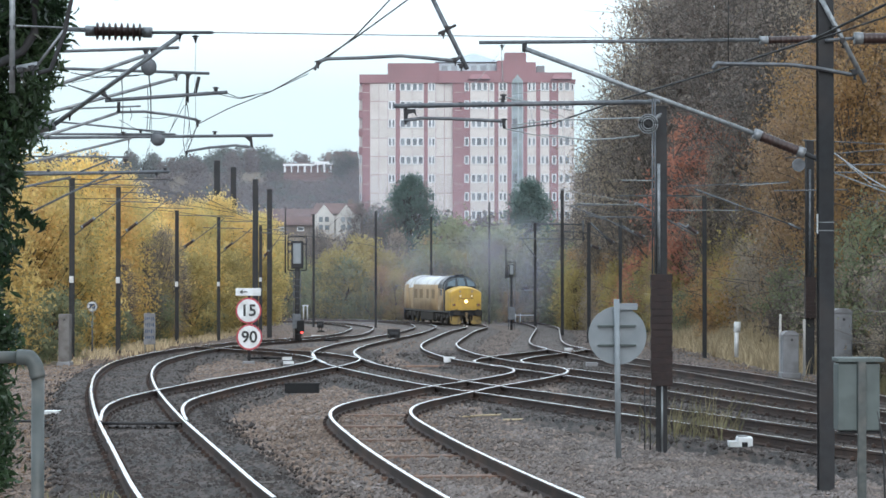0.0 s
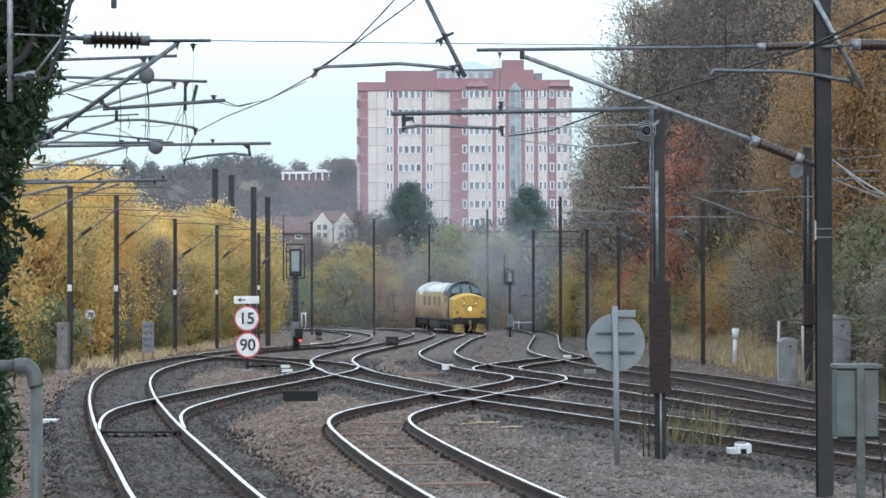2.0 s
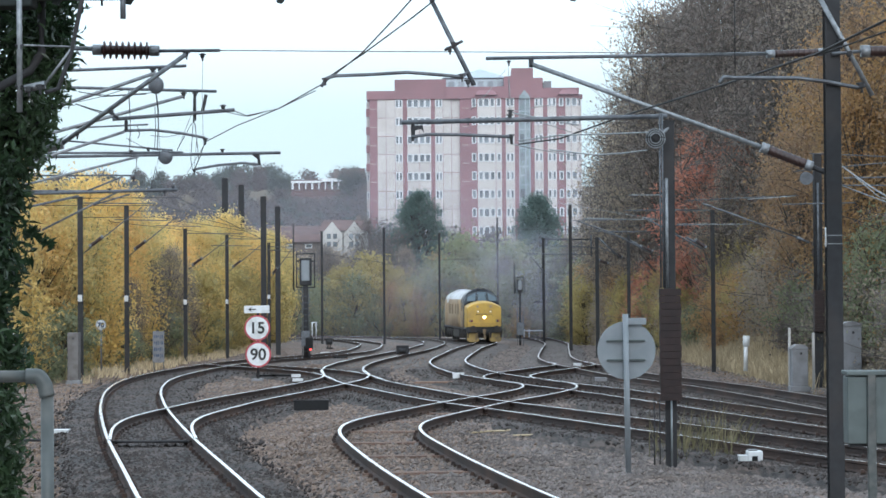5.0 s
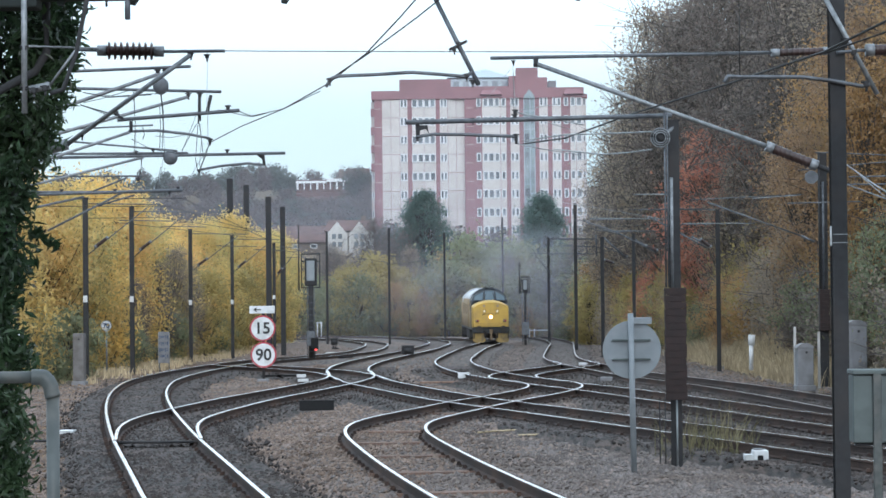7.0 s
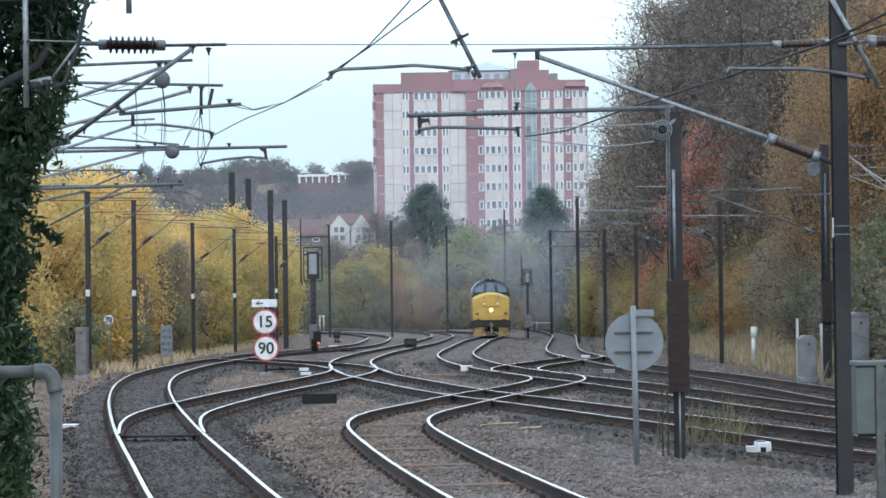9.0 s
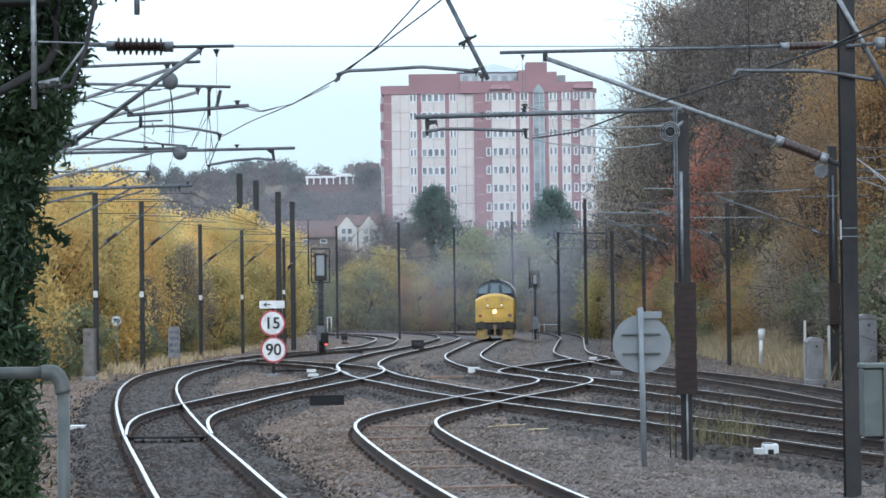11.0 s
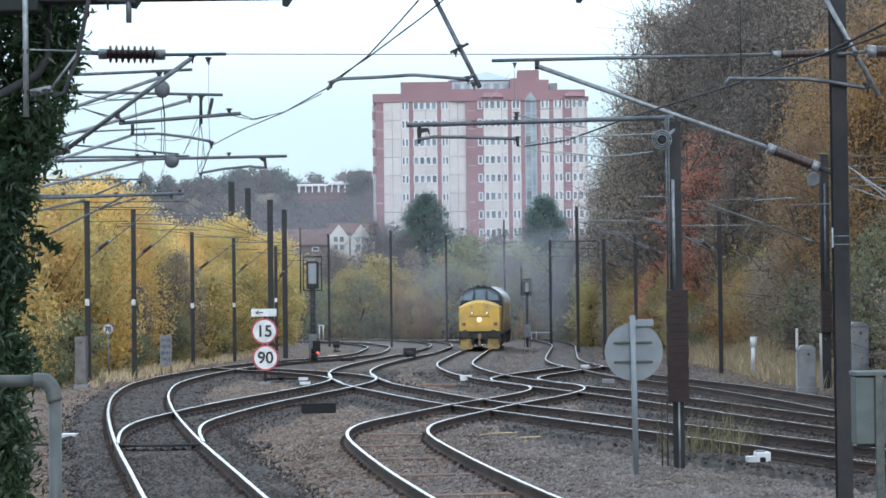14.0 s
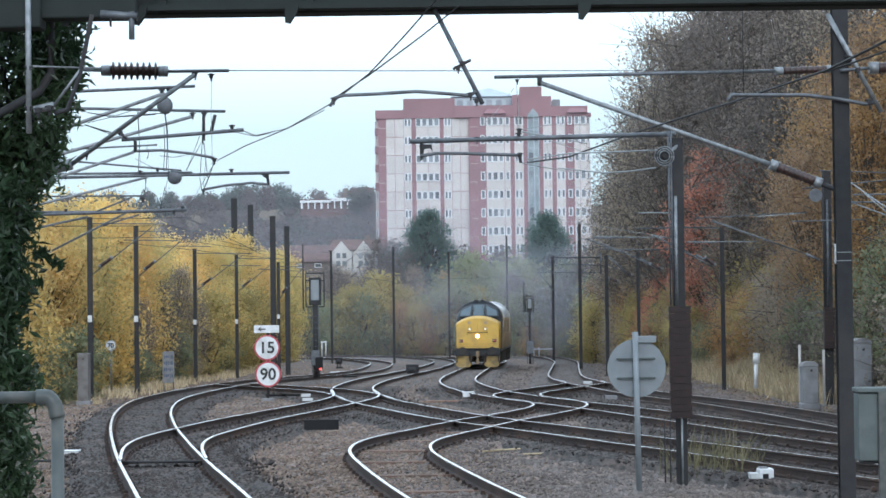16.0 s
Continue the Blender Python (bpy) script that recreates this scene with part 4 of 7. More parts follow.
def loco():
    # skirted body between the cabs
    s = [arch(y, 1.35, 1.12, 2.95, 3.92) for y in (-5.0, -2, 2, 5.0)]
    part("body", loft(bmesh.new(), s, lambda i, k: 1 if 3 <= k <= 13 else 0), [LOCO_SIDE, LOCO_ROOF], LOCO, "dirty yellow body side under a grey roof")
    for e in (-1, 1):
        # cab with raked windscreen, and the nose before it
        s = [arch(-y * -e if e > 0 else -y, h, 1.12, sd, tp, 0.0) for y, h, sd, tp in ((5.0, 1.352, 2.95, 3.96), (6.6, 1.35, 2.9, 4.02), (6.95, 1.34, 2.88, 4.0))]
        cab = part("cab", loft(bmesh.new(), s, lambda i, k: 0 if 2 <= k <= 14 else 1), [LOCO_DARK, LOCO_SIDE] if e < 0 else [LOCO_ROOF, LOCO_SIDE], LOCO, "cab with dark window surround and roof" if e < 0 else "dirty yellow rear cab")
        if e > 0:
            # the trailing end keeps its full height
            tail = [arch(y, h, 1.12, sd, tp) for y, h, sd, tp in ((6.9, 1.34, 2.96, 3.92), (8.4, 1.34, 2.95, 3.88), (9.0, 1.3, 2.9, 3.76), (9.2, 1.2, 2.8, 3.5))]
            part("rear_end", loft(bmesh.new(), tail, lambda i, k: 1 if 3 <= k <= 13 else 0), [LOCO_SIDE, LOCO_ROOF], LOCO)
            buffers(e)
            continue
        y0, y1 = 6.9, 7.5
        front = [arch(e * y0, 1.34, 1.12, 2.88, 4.0), arch(e * 7.22, 1.33, 1.12, 2.86, 3.72), arch(e * y1, 1.3, 1.12, 2.84, 3.08)]
        part("windscreen_frame", loft(bmesh.new(), front), LOCO_DARK, cab)
        for x in (-0.2, 0.2):
            part("horn", box(bmesh.new(), (x, e * 6.85, 4.0), (0.22, 0.3, 0.1), 0.03), LOCO_UNDER, cab)
        # three panes standing on the rake
        tilt = math.atan2(y1 - y0, 0.86)
        for x, w, turn in ((-0.8, 0.6, 12), (0.0, 0.64, 0), (0.8, 0.6, -12)):
            h = 0.76 if x == 0 else 0.7
            bm = bmesh.new()
            outline = [(-w / 2, 0.0), (w / 2, 0.0), (w / 2, h), (-w / 2, h)]
            if x:
                k = 0.17 * (1 if x > 0 else -1)
                outline = [(-w / 2, 0), (w / 2, 0), (w / 2, h - (0.36 if x > 0 else 0)), (-w / 2, h - (0.36 if x < 0 else 0))]
            m = Matrix.Translation((x, e * (7.7 - 0.06 * abs(x)), 3.08)) @ Matrix.Rotation(radians(turn * e), 4, "Z") @ Matrix.Rotation(-e * -0.55, 4, "X")
            prism(bm, outline, 0.05 * e, m)
            part("windscreen_pane", bm, GLASS, cab, "grey-blue windscreen glass")
            bm = bmesh.new()
            grow = [(u + math.copysign(0.09, u), v + (0.09 if v > 0.1 else -0.06)) for u, v in outline]
            prism(bm, grow, 0.05 * e, m @ Matrix.Translation((0, -0.03 * e, 0)))
            part("pane_surround", bm, LOCO_DARK, cab)
        nose = []
        for y, h, t in ((7.45, 1.31, 3.12), (8.4, 1.3, 3.09), (8.95, 1.29, 3.05), (9.2, 1.27, 3.0), (9.3, 1.22, 2.92)):
            side = t - 0.4 * (h / 1.3) ** 2.2 - 0.12
            ring = [(-h * 0.96, e * y, 1.12), (-h, e * y, 1.22), (-h, e * y, 1.7), (-h, e * y, side)]
            for q in range(13):
                x = h * 0.985 * (q / 6 - 1)
                ring.append((x, e * y, t - 0.4 * abs(x / 1.3) ** 2.2))
            ring += [(h, e * y, side), (h, e * y, 1.7), (h, e * y, 1.22), (h * 0.96, e * y, 1.12)]
            nose.append(ring)
        nose_ob = part("nose", loft(bmesh.new(), nose), LOCO_YELLOW, LOCO, "rounded bright yellow nose end")
        fy = e * 9.31
        if e < 0:
            bm = bmesh.new()
            rod(bm, (0, fy, 1.9), (0, fy - 0.06, 1.9), 0.115, seg=20)
            part("headlight", bm, LAMP_HOT, nose_ob, "glowing warm headlamp")
        for x in (-0.46, 0.46):
            part("marker_light", rod(bmesh.new(), (x, fy + 0.02, 2.32), (x, fy + e * 0.05, 2.32), 0.07, seg=16), LAMP_SMALL if e < 0 else GLASS, nose_ob)
            part("lamp_ring", rod(bmesh.new(), (x, fy + 0.03, 2.32), (x, fy + e * 0.03, 2.32), 0.12, seg=16), LOCO_SKIRT, nose_ob, "grimy ring round the marker lamp")
            part("lamp_housing", rod(bmesh.new(), (x * 1.06, fy + 0.02, 2.72 - 0.03), (x * 1.06, fy + e * 0.03, 2.69), 0.1, seg=14), LOCO_SIDE, nose_ob)
        for x in (-0.98, 0.98):
            lamp = part("tail_lamp", box(bmesh.new(), (x, fy - e * 0.03, 1.63), (0.24, 0.14, 0.18), 0.03), LOCO_DARK, nose_ob)
            part("lens", rod(bmesh.new(), (x + 0.05, fy + e * 0.03, 1.63), (x + 0.05, fy + e * 0.055, 1.63), 0.055, seg=12), RED, lamp)
            part("lens", rod(bmesh.new(), (x - 0.06, fy + e * 0.03, 1.63), (x - 0.06, fy + e * 0.055, 1.63), 0.045, seg=12), LOCO_SIDE, lamp)
        bm = bmesh.new()
        for x in (-0.62, 0.62):
            rod(bm, (x, fy - e * 0.02, 2.02), (x, fy + e * 0.06, 2.02), 0.02, seg=6)
        rod(bm, (-0.62, fy + e * 0.05, 2.12), (0.62, fy + e * 0.05, 2.12), 0.016, seg=6)
        part("handrail", bm, LOCO_DARK, nose_ob)
        part("door_seam", box(bmesh.new(), (0, fy + e * 0.0, 2.35), (0.02, 0.02, 0.5)), LOCO_SKIRT, nose_ob)
        for z in (1.32, 1.44):
            part("nose_rib", box(bmesh.new(), (0, fy, z), (2.1, 0.03, 0.02)), LOCO_SKIRT, nose_ob)
        for x in (-0.4, 0.4):
            bm = rod(bmesh.new(), (x, e * 7.86, 3.16), (x * 0.5, e * 7.52, 3.7), 0.014, seg=5)
            part("wiper", bm, LOCO_UNDER, cab)
        buffers(e)


def buffers(e):
    # buffer beam, buffers, coupling and the skirt
    beam = part("buffer_beam", box(bmesh.new(), (0, e * 9.15, 0.95), (2.62, 0.36, 0.42), 0.03), LOCO_DARK, LOCO)
    for x in (-0.87, 0.87):
        bm = rod(bmesh.new(), (x, e * 9.3, 1.03), (x, e * 9.72, 1.03), 0.11, seg=14)
        rod(bm, (x, e * 9.72, 1.03), (x, e * 9.77, 1.03), 0.25, seg=20)
        part("buffer", bm, LOCO_UNDER, beam)
    for x in (-0.83, 0.83):
        bm = bmesh.new()
        prism(bm, [(-0.46, 0.74), (0.46, 0.74), (0.43, 0.2), (0.3, 0.08), (-0.3, 0.08), (-0.45, 0.2)], 0.08, Matrix.Translation((x, e * 9.28, 0)))
        part("skirt_plate", bm, LOCO_SKIRT if e < 0 else LOCO_UNDER, beam, "yellow lower skirt plate" if e < 0 else "black lower skirt plate")
    bm = box(bmesh.new(), (0, e * 9.38, 0.86), (0.22, 0.2, 0.34), 0.04)
    rod(bm, (0, e * 9.42, 0.95), (0, e * 9.55, 0.45), 0.05, seg=8)
    box(bm, (0, e * 9.55, 0.42), (0.18, 0.1, 0.3), 0.03)
    part("coupling", bm, LOCO_GRILLE, beam)
    part("step_plate", box(bmesh.new(), (0, e * 9.42, 1.18), (2.5, 0.24, 0.05), 0.01), LOCO_UNDER, beam)
    for x in (-0.42, 0.42, 1.22, -1.22):
        part("bracket", box(bmesh.new(), (x, e * 9.4, 0.62), (0.07, 0.12, 0.5), 0.01), LOCO_UNDER, beam)
    for x in (-0.3, 0.32, -0.5, 0.52, 0.2):
        part("air_hose", rod(bmesh.new(), (x, e * 9.36, 0.95), (x * 0.9, e * 9.45, 0.4), 0.03, seg=6), LOCO_UNDER, beam)


def fittings():
    # side windows, doors, grilles and roof panels
    for sd in (-1, 1):
        for y, w, h, z in ((-6.3, 0.6, 0.55, 2.62), (3.9, 1.3, 0.75, 2.45), (1.6, 1.3, 0.75, 2.45), (-1.0, 0.9, 0.75, 2.45), (-3.2, 1.2, 0.75, 2.45)):
            part("side_window", box(bmesh.new(), (sd * 1.355, y, z), (0.03, w, h), 0.01), GLASS if abs(y) > 5 else LOCO_GRILLE, LOCO)
        for y in (-5.35, 5.35):
            part("cab_door", box(bmesh.new(), (sd * 1.36, y, 2.05), (0.02, 0.62, 1.75), 0.01), LOCO_SIDE, LOCO)
        part("solebar", box(bmesh.new(), (sd * 1.28, 0, 1.06), (0.12, 17.6, 0.16), 0.02), LOCO_DARK, LOCO)
    for y, l in ((-3.4, 1.8), (0.2, 2.6), (3.6, 1.8)):
        part("roof_panel", box(bmesh.new(), (0, y, 3.88), (1.0, l, 0.09), 0.03), LOCO_ROOF, LOCO)
    part("exhaust_port", box(bmesh.new(), (0.2, 0.2, 3.95), (0.35, 0.7, 0.1), 0.02), LOCO_UNDER, LOCO)
    part("fuel_tank", box(bmesh.new(), (0, 0, 0.62), (2.45, 5.2, 0.75), 0.12), LOCO_UNDER, LOCO)
    axles = []
    for e in (-1, 1):
        bogie = new("bogie")
        bogie.parent = LOCO
        bogie.location = (0, e * 5.85, 0)
        bm = bmesh.new()
        for sd in (-1, 1):
            box(bm, (sd * 1.1, 0, 0.72), (0.16, 4.9, 0.36), 0.04)
            for y in (-1.98, 0, 1.98):
                box(bm, (sd * 1.14, y, 0.55), (0.2, 0.46, 0.44), 0.05)
                rod(bm, (sd * 1.16, y + 0.5, 0.5), (sd * 1.16, y + 0.5, 0.95), 0.1, seg=10)
        box(bm, (0, 0, 0.85), (2.0, 3.6, 0.3), 0.05)
        part("frame", bm, LOCO_UNDER, bogie)
        for y in (-1.98, 0, 1.98):
            bm = bmesh.new()
            rod(bm, (-1.0, 0, 0), (1.0, 0, 0), 0.09, seg=10)
            for sd in (-1, 1):
                rod(bm, (sd * 0.69, 0, 0), (sd * 0.82, 0, 0), 0.57, seg=28)
                rod(bm, (sd * 0.66, 0, 0), (sd * 0.69, 0, 0), 0.6, seg=28)
            ax = part("wheelset", bm, [LOCO_UNDER], bogie)
            ax.location = (0, y, 0.57)
            axles.append((ax, y))
    return axles


loco()
AXLES = fittings()


# ---- the locomotive's thin exhaust smoke, and veils that tint the distance like haze ----
def vapour(name, color, density, ragged):
    """A thin veil, densest in the middle of its puff and fading to nothing at the rim."""
    m = bpy.data.materials.new(name)
    m.use_nodes = True
    n, l = m.node_tree.nodes, m.node_tree.links
    n.remove(n["Principled BSDF"])
    coord = n.new("ShaderNodeTexCoord")
    flat = n.new("ShaderNodeMapping")
    flat.inputs["Scale"].default_value = (1, 0, 1)
    ball_fade = n.new("ShaderNodeTexGradient")
    ball_fade.gradient_type = "SPHERICAL"
    wisp = n.new("ShaderNodeTexNoise")
    wisp.inputs["Scale"].default_value, wisp.inputs["Detail"].default_value = 1.6, 3
    torn = n.new("ShaderNodeMapRange")
    torn.inputs["To Min"].default_value = 1 - ragged
    times, thin = n.new("ShaderNodeMath"), n.new("ShaderNodeMath")
    times.operation = thin.operation = "MULTIPLY"
    thin.inputs[1].default_value = density
    clear, grey, veil = n.new("ShaderNodeBsdfTransparent"), n.new("ShaderNodeBsdfDiffuse"), n.new("ShaderNodeMixShader")
    grey.inputs["Color"].default_value = (*color, 1)
    l.new(coord.outputs["Object"], flat.inputs["Vector"])
    l.new(flat.outputs["Vector"], ball_fade.inputs["Vector"])
    l.new(coord.outputs["Object"], wisp.inputs["Vector"])
    l.new(wisp.outputs["Fac"], torn.inputs["Value"])
    l.new(ball_fade.outputs["Fac"], times.inputs[0])
    l.new(torn.outputs["Result"], times.inputs[1])
    l.new(times.outputs["Value"], thin.inputs[0])
    l.new(thin.outputs["Value"], veil.inputs["Fac"])
    l.new(clear.outputs["BSDF"], veil.inputs[1])
    l.new(grey.outputs["BSDF"], veil.inputs[2])
    l.new(veil.outputs["Shader"], n["Material Output"].inputs["Surface"])
    return m


SMOKE = vapour("thin blue-grey exhaust smoke", (0.31, 0.305, 0.36), 0.62, 1.0)
# veil for shells added to tint the distance like hazy air
HAZE = vapour("thin veil tinting like haze", (0.42, 0.425, 0.5), 0.15, 0.25)
PUFFS = []
rs = random.Random(12)
bm = ball(bmesh.new(), (0, 0, 0), 1.0, seg=24)
bmesh.ops.delete(bm, geom=[v for v in bm.verts if v.co.y > 0.02], context="VERTS")
puff_mesh = bpy.data.meshes.new("smoke_puff")
bm.to_mesh(puff_mesh)
bm.free()
puff_mesh.materials.append(SMOKE)
for x, y, z, r in ((5.6, 185.6, 3.0, 4.0), (7.2, 188.0, 2.2, 4.4), (8.6, 184.2, 1.4, 4.0), (6.8, 180.9, 0.5, 3.6), (7.6, 189.9, 4.6, 3.8), (9.2, 182.4, 3.4, 3.6), (3.6, 188.9, 5.2, 2.8), (9.6, 187.1, 0.2, 3.6), (-3.0, 192.7, 2.2, 4.4), (2.4, 196.0, 3.4, 4.2),
                   (7.6, 178.6, -0.6, 3.0), (6.6, 183.3, 6.0, 2.8)):
    puff = tagged(new("smoke_puff", puff_mesh), "thin blue-grey exhaust smoke drifting beside the line", "smoke", "exhaust smoke")
    puff.scale = (r * rs.uniform(0.9, 1.2), r * 0.5, r * rs.uniform(0.7, 0.95))
    PUFFS.append((puff, x, y, z))
haze_mesh = puff_mesh.copy()
haze_mesh.name = "haze_bank"
haze_mesh.materials[0] = HAZE
# half shells added across the view to pale thicket, hill and tower
for x, y, z, w, h in ((-2.0, 200.5, 1.0, 42.0, 13.0), (-4.0, 287.0, 8.0, 85.0, 30.0), (0.0, 300.0, 14.0, 110.0, 40.0)):
    haze_shell = tagged(new("haze_bank", haze_mesh), "thin added veil that tints the distance like haze", "haze", "haze over the valley", "stuff")
    haze_shell.matrix_world = pose(x, y, z) @ Matrix.Diagonal((w, 3.0, h, 1))


# ---- tower block ----
# brick red greyed towards pink, distance haze put into the colour
BRICK_RED = material("red brick greyed pink for haze", (0.3, 0.155, 0.165), 0.85, 0, (0.265, 0.135, 0.145), 3, grime=(0.235, 0.125, 0.13), grime_scale=0.15)
CREAM = material("stained cream concrete panel", (0.62, 0.57, 0.54), 0.85, 0, (0.57, 0.52, 0.49), 1.2, grime=(0.52, 0.46, 0.43), grime_scale=0.25, per_object=0.06)
WINDOW_WHITE = material("white window frame", (0.74, 0.75, 0.76), 0.5, 0, (0.68, 0.69, 0.7), 3)
WINDOW_GLASS = material("dim window glass", (0.12, 0.135, 0.15), 0.12, 0, (0.2, 0.215, 0.23), 0.35, per_object=0.5)
STAIR_GLASS = material("green-grey stair glazing", (0.2, 0.25, 0.26), 0.2, 0, (0.3, 0.34, 0.35), 0.5)
ROOF_METAL = material("pale blue-grey sheet roof", (0.4, 0.45, 0.5), 0.5, 0.2, (0.4, 0.47, 0.5), 0.5)
ROOF_DARK = material("grey roof lights", (0.2, 0.23, 0.25), 0.4, 0, (0.3, 0.33, 0.35), 0.6)
TOWER_Y = 329.00
STOREY = 2.79
ROW0 = 31.39      # middle of the top row of windows


def tower():
    ob = thing("tower_block", (0, 0, 0), "tall red-brick block of flats with cream panels and white windows", "apartment building")
    low = -4.0
    y = TOWER_Y

    def slab(name, x0, x1, z0, z1, front, depth, mat, parent=ob, label=""):
        return part(name, box(bmesh.new(), ((x0 + x1) / 2, y + front + depth / 2, (z0 + z1) / 2), (x1 - x0, depth, z1 - z0)), mat, parent, label)

    X0, X1, XM = -12.29, 19.43, 1.46
    slab("wall", X0, XM, low, 31.99, 0.0, 20, BRICK_RED, label="dull red brick wall")
    slab("wall", XM, X1, low, 31.99, -0.6, 20, BRICK_RED, label="dull red brick wall")
    slab("corner_bay", -12.81, X0, low, 31.73, 1.2, 14, CREAM)
    slab("corner_bay", X1, 20.03, low, 31.99, 0.6, 14, CREAM)
    parapets = [(-12.72, -8.43, 33.28, -0.3), (-8.43, -0.60, 35.00, -0.32), (-0.60, 8.25, 33.79, -0.85),
                (8.25, 9.37, 35.34, -0.9), (9.37, 12.64, 36.55, -1.0), (12.64, 14.10, 35.08, -0.92),
                (14.10, 19.60, 33.54, -0.85)]
    for x0, x1, z1, f in parapets:
        slab("parapet", x0, x1, 31.99, z1, f, 5, BRICK_RED)
    slab("parapet", 18.91, 20.20, 31.99, 32.59, 0.2, 6, BRICK_RED)
    # sloping roof pieces and the plant room
    for a, b in ((3.78, 7.22), (16.42, 19.60)):
        bm = bmesh.new()
        z = 32.85
        v = [bm.verts.new(p) for p in ((a, y - 1.6, z - 0.35), (b, y - 1.6, z - 0.35), (b - 0.6, y - 0.8, z + 0.45), (a + 0.6, y - 0.8, z + 0.45), (a, y - 0.8, z - 0.35), (b, y - 0.8, z - 0.35))]
        for f in ((0, 1, 2, 3), (0, 3, 4), (1, 5, 2), (0, 4, 5, 1), (4, 3, 2, 5)):
            bm.faces.new([v[i] for i in f])
        part("pent_roof", bm, BRICK_RED, ob)
    plant = slab("plant_room", -0.60, 8.51, 33.45, 35.51, 4.2, 9, ROOF_METAL, label="pale plant room with a low pyramid roof")
    for i in range(6):
        x = -0.26 + i * 1.5
        part("roof_light", box(bmesh.new(), (x + 0.5, y + 4.15, 34.57), (0.9, 0.1, 1.0)), ROOF_DARK, plant)
    bm = bmesh.new()
    xa, xb, za, zb = -1.20, 8.94, 35.60, 37.41
    v = [bm.verts.new(p) for p in ((xa, y + 3.6, za), (xb, y + 3.6, za), (xb, y + 14, za), (xa, y + 14, za), ((xa + xb) / 2 + 1, y + 8.8, zb))]
    for f in ((0, 1, 4), (1, 2, 4), (2, 3, 4), (3, 0, 4), (3, 2, 1, 0)):
        bm.faces.new([v[i] for i in f])
    part("pyramid_roof", bm, ROOF_METAL, plant)
    slab("tank_housing", 14.36, 15.56, 33.45, 34.83, 2, 3, CABINET)
    # cream panels, storey by storey
    cols = [(-11.09, -9.80), (-9.74, -8.43), (-8.37, -7.22), (-6.53, -4.73), (-4.67, -2.92),
            (-2.32, -1.12), (-1.06, 0.17), (0.23, 1.46),
            (4.13, 6.88), (6.94, 7.82), (8.43, 9.80), (12.81, 14.14), (14.79, 16.16),
            (17.54, 18.40), (18.46, 19.43)]
    for r in range(12):
        zc = ROW0 - r * STOREY
        for x0, x1 in cols:
            f = -0.08 if x0 < XM - 0.1 else -0.68
            slab("panel", x0, x1, zc - 2.19, zc + 0.52, f, 0.12, CREAM)
    for k, x in enumerate((-11.69, 2.32)):
        for r in range(12):
            part("string_course", box(bmesh.new(), (x, y - 0.03 - 0.6 * k, ROW0 - r * STOREY - 0.85), (1.1, 0.08, 0.06)), CREAM, ob)
    # pinkish infill beside the windows of the right-hand part
    for r in range(12):
        zc = ROW0 - r * STOREY
        slab("infill_panel", 3.18, 4.04, zc - 2.0, zc - 0.6, -0.66, 0.1, BRICK_RED)
    # windows
    me_f, me_p = {}, {}

    def window(x, z, w, h, front):
        key = (round(w, 2), round(h, 2))
        if key not in me_f:
            t = 0.14
            bm = bmesh.new()
            for c, s in (((0, 0, h / 2 - t / 2), (w, 0.1, t)), ((0, 0, -h / 2 + t / 2), (w, 0.1, t)), ((-w / 2 + t / 2, 0, 0), (t, 0.1, h)), ((w / 2 - t / 2, 0, 0), (t, 0.1, h))):
                box(bm, c, s)
            me_f[key] = bpy.data.meshes.new("window_frame")
            bm.to_mesh(me_f[key])
            bm.free()
            me_f[key].materials.append(WINDOW_WHITE)
            bm = box(bmesh.new(), (0, 0.02, 0), (w - t, 0.03, h - t))
            me_p[key] = bpy.data.meshes.new("pane")
            bm.to_mesh(me_p[key])
            bm.free()
            me_p[key].materials.append(WINDOW_GLASS)
        o = new("window", me_f[key])
        o.parent, o.location = ob, (x, y + front, z)
        q = new("pane", me_p[key])
        q.parent = o

    singles = [-8.08, -7.54, -6.15, -5.24, -4.30, -3.40, -1.98, -1.46]
    wide = {2, 3, 4, 5}
    for r in range(12):
        z = ROW0 - r * STOREY
        for i, x in enumerate(singles):
            window(x, z, 0.86 if i in wide else 0.56, 1.3, -0.12)
        for x, w in ((3.61, 0.66), (4.64, 0.72), (5.50, 0.86), (6.41, 0.72), (7.39, 0.66), (8.77, 0.56), (9.41, 0.56),
                     (13.15, 0.54), (13.80, 0.54), (15.13, 0.56), (15.82, 0.56), (16.89, 0.66), (17.93, 0.7), (18.87, 0.84)):
            window(x, z, w + 0.03, 1.35, -0.72)
        window(19.73, z, 0.5, 1.15, 0.55)
        if r > 3:
            window(-12.58, z, 0.42, 1.15, 1.15)
        else:
            slab("balcony_front", -12.85, -12.29, z - 1.9, z - 0.75, 0.6, 0.5, BRICK_RED)
    # glazed stair with a pointed head
    stair = slab("stair_glazing", 10.49, 12.12, low, 31.90, -0.68, 0.12, STAIR_GLASS, label="tall green-grey stair glazing with a pointed head")
    bm = bmesh.new()
    hw = (12.12 - 10.49) / 2
    prism(bm, [(-hw, 0), (hw, 0), (hw, 0.35), (0, 1.35), (-hw, 0.35)], 0.12, Matrix.Translation((11.31, y - 1.06, 31.90)))
    part("pointed_head", bm, STAIR_GLASS, stair)
    for x in (10.49, 11.43, 12.12):
        part("mullion", box(bmesh.new(), (x, y - 0.72, (low + 31.90) / 2), (0.1, 0.1, 31.90 - low)), ROOF_METAL, stair)
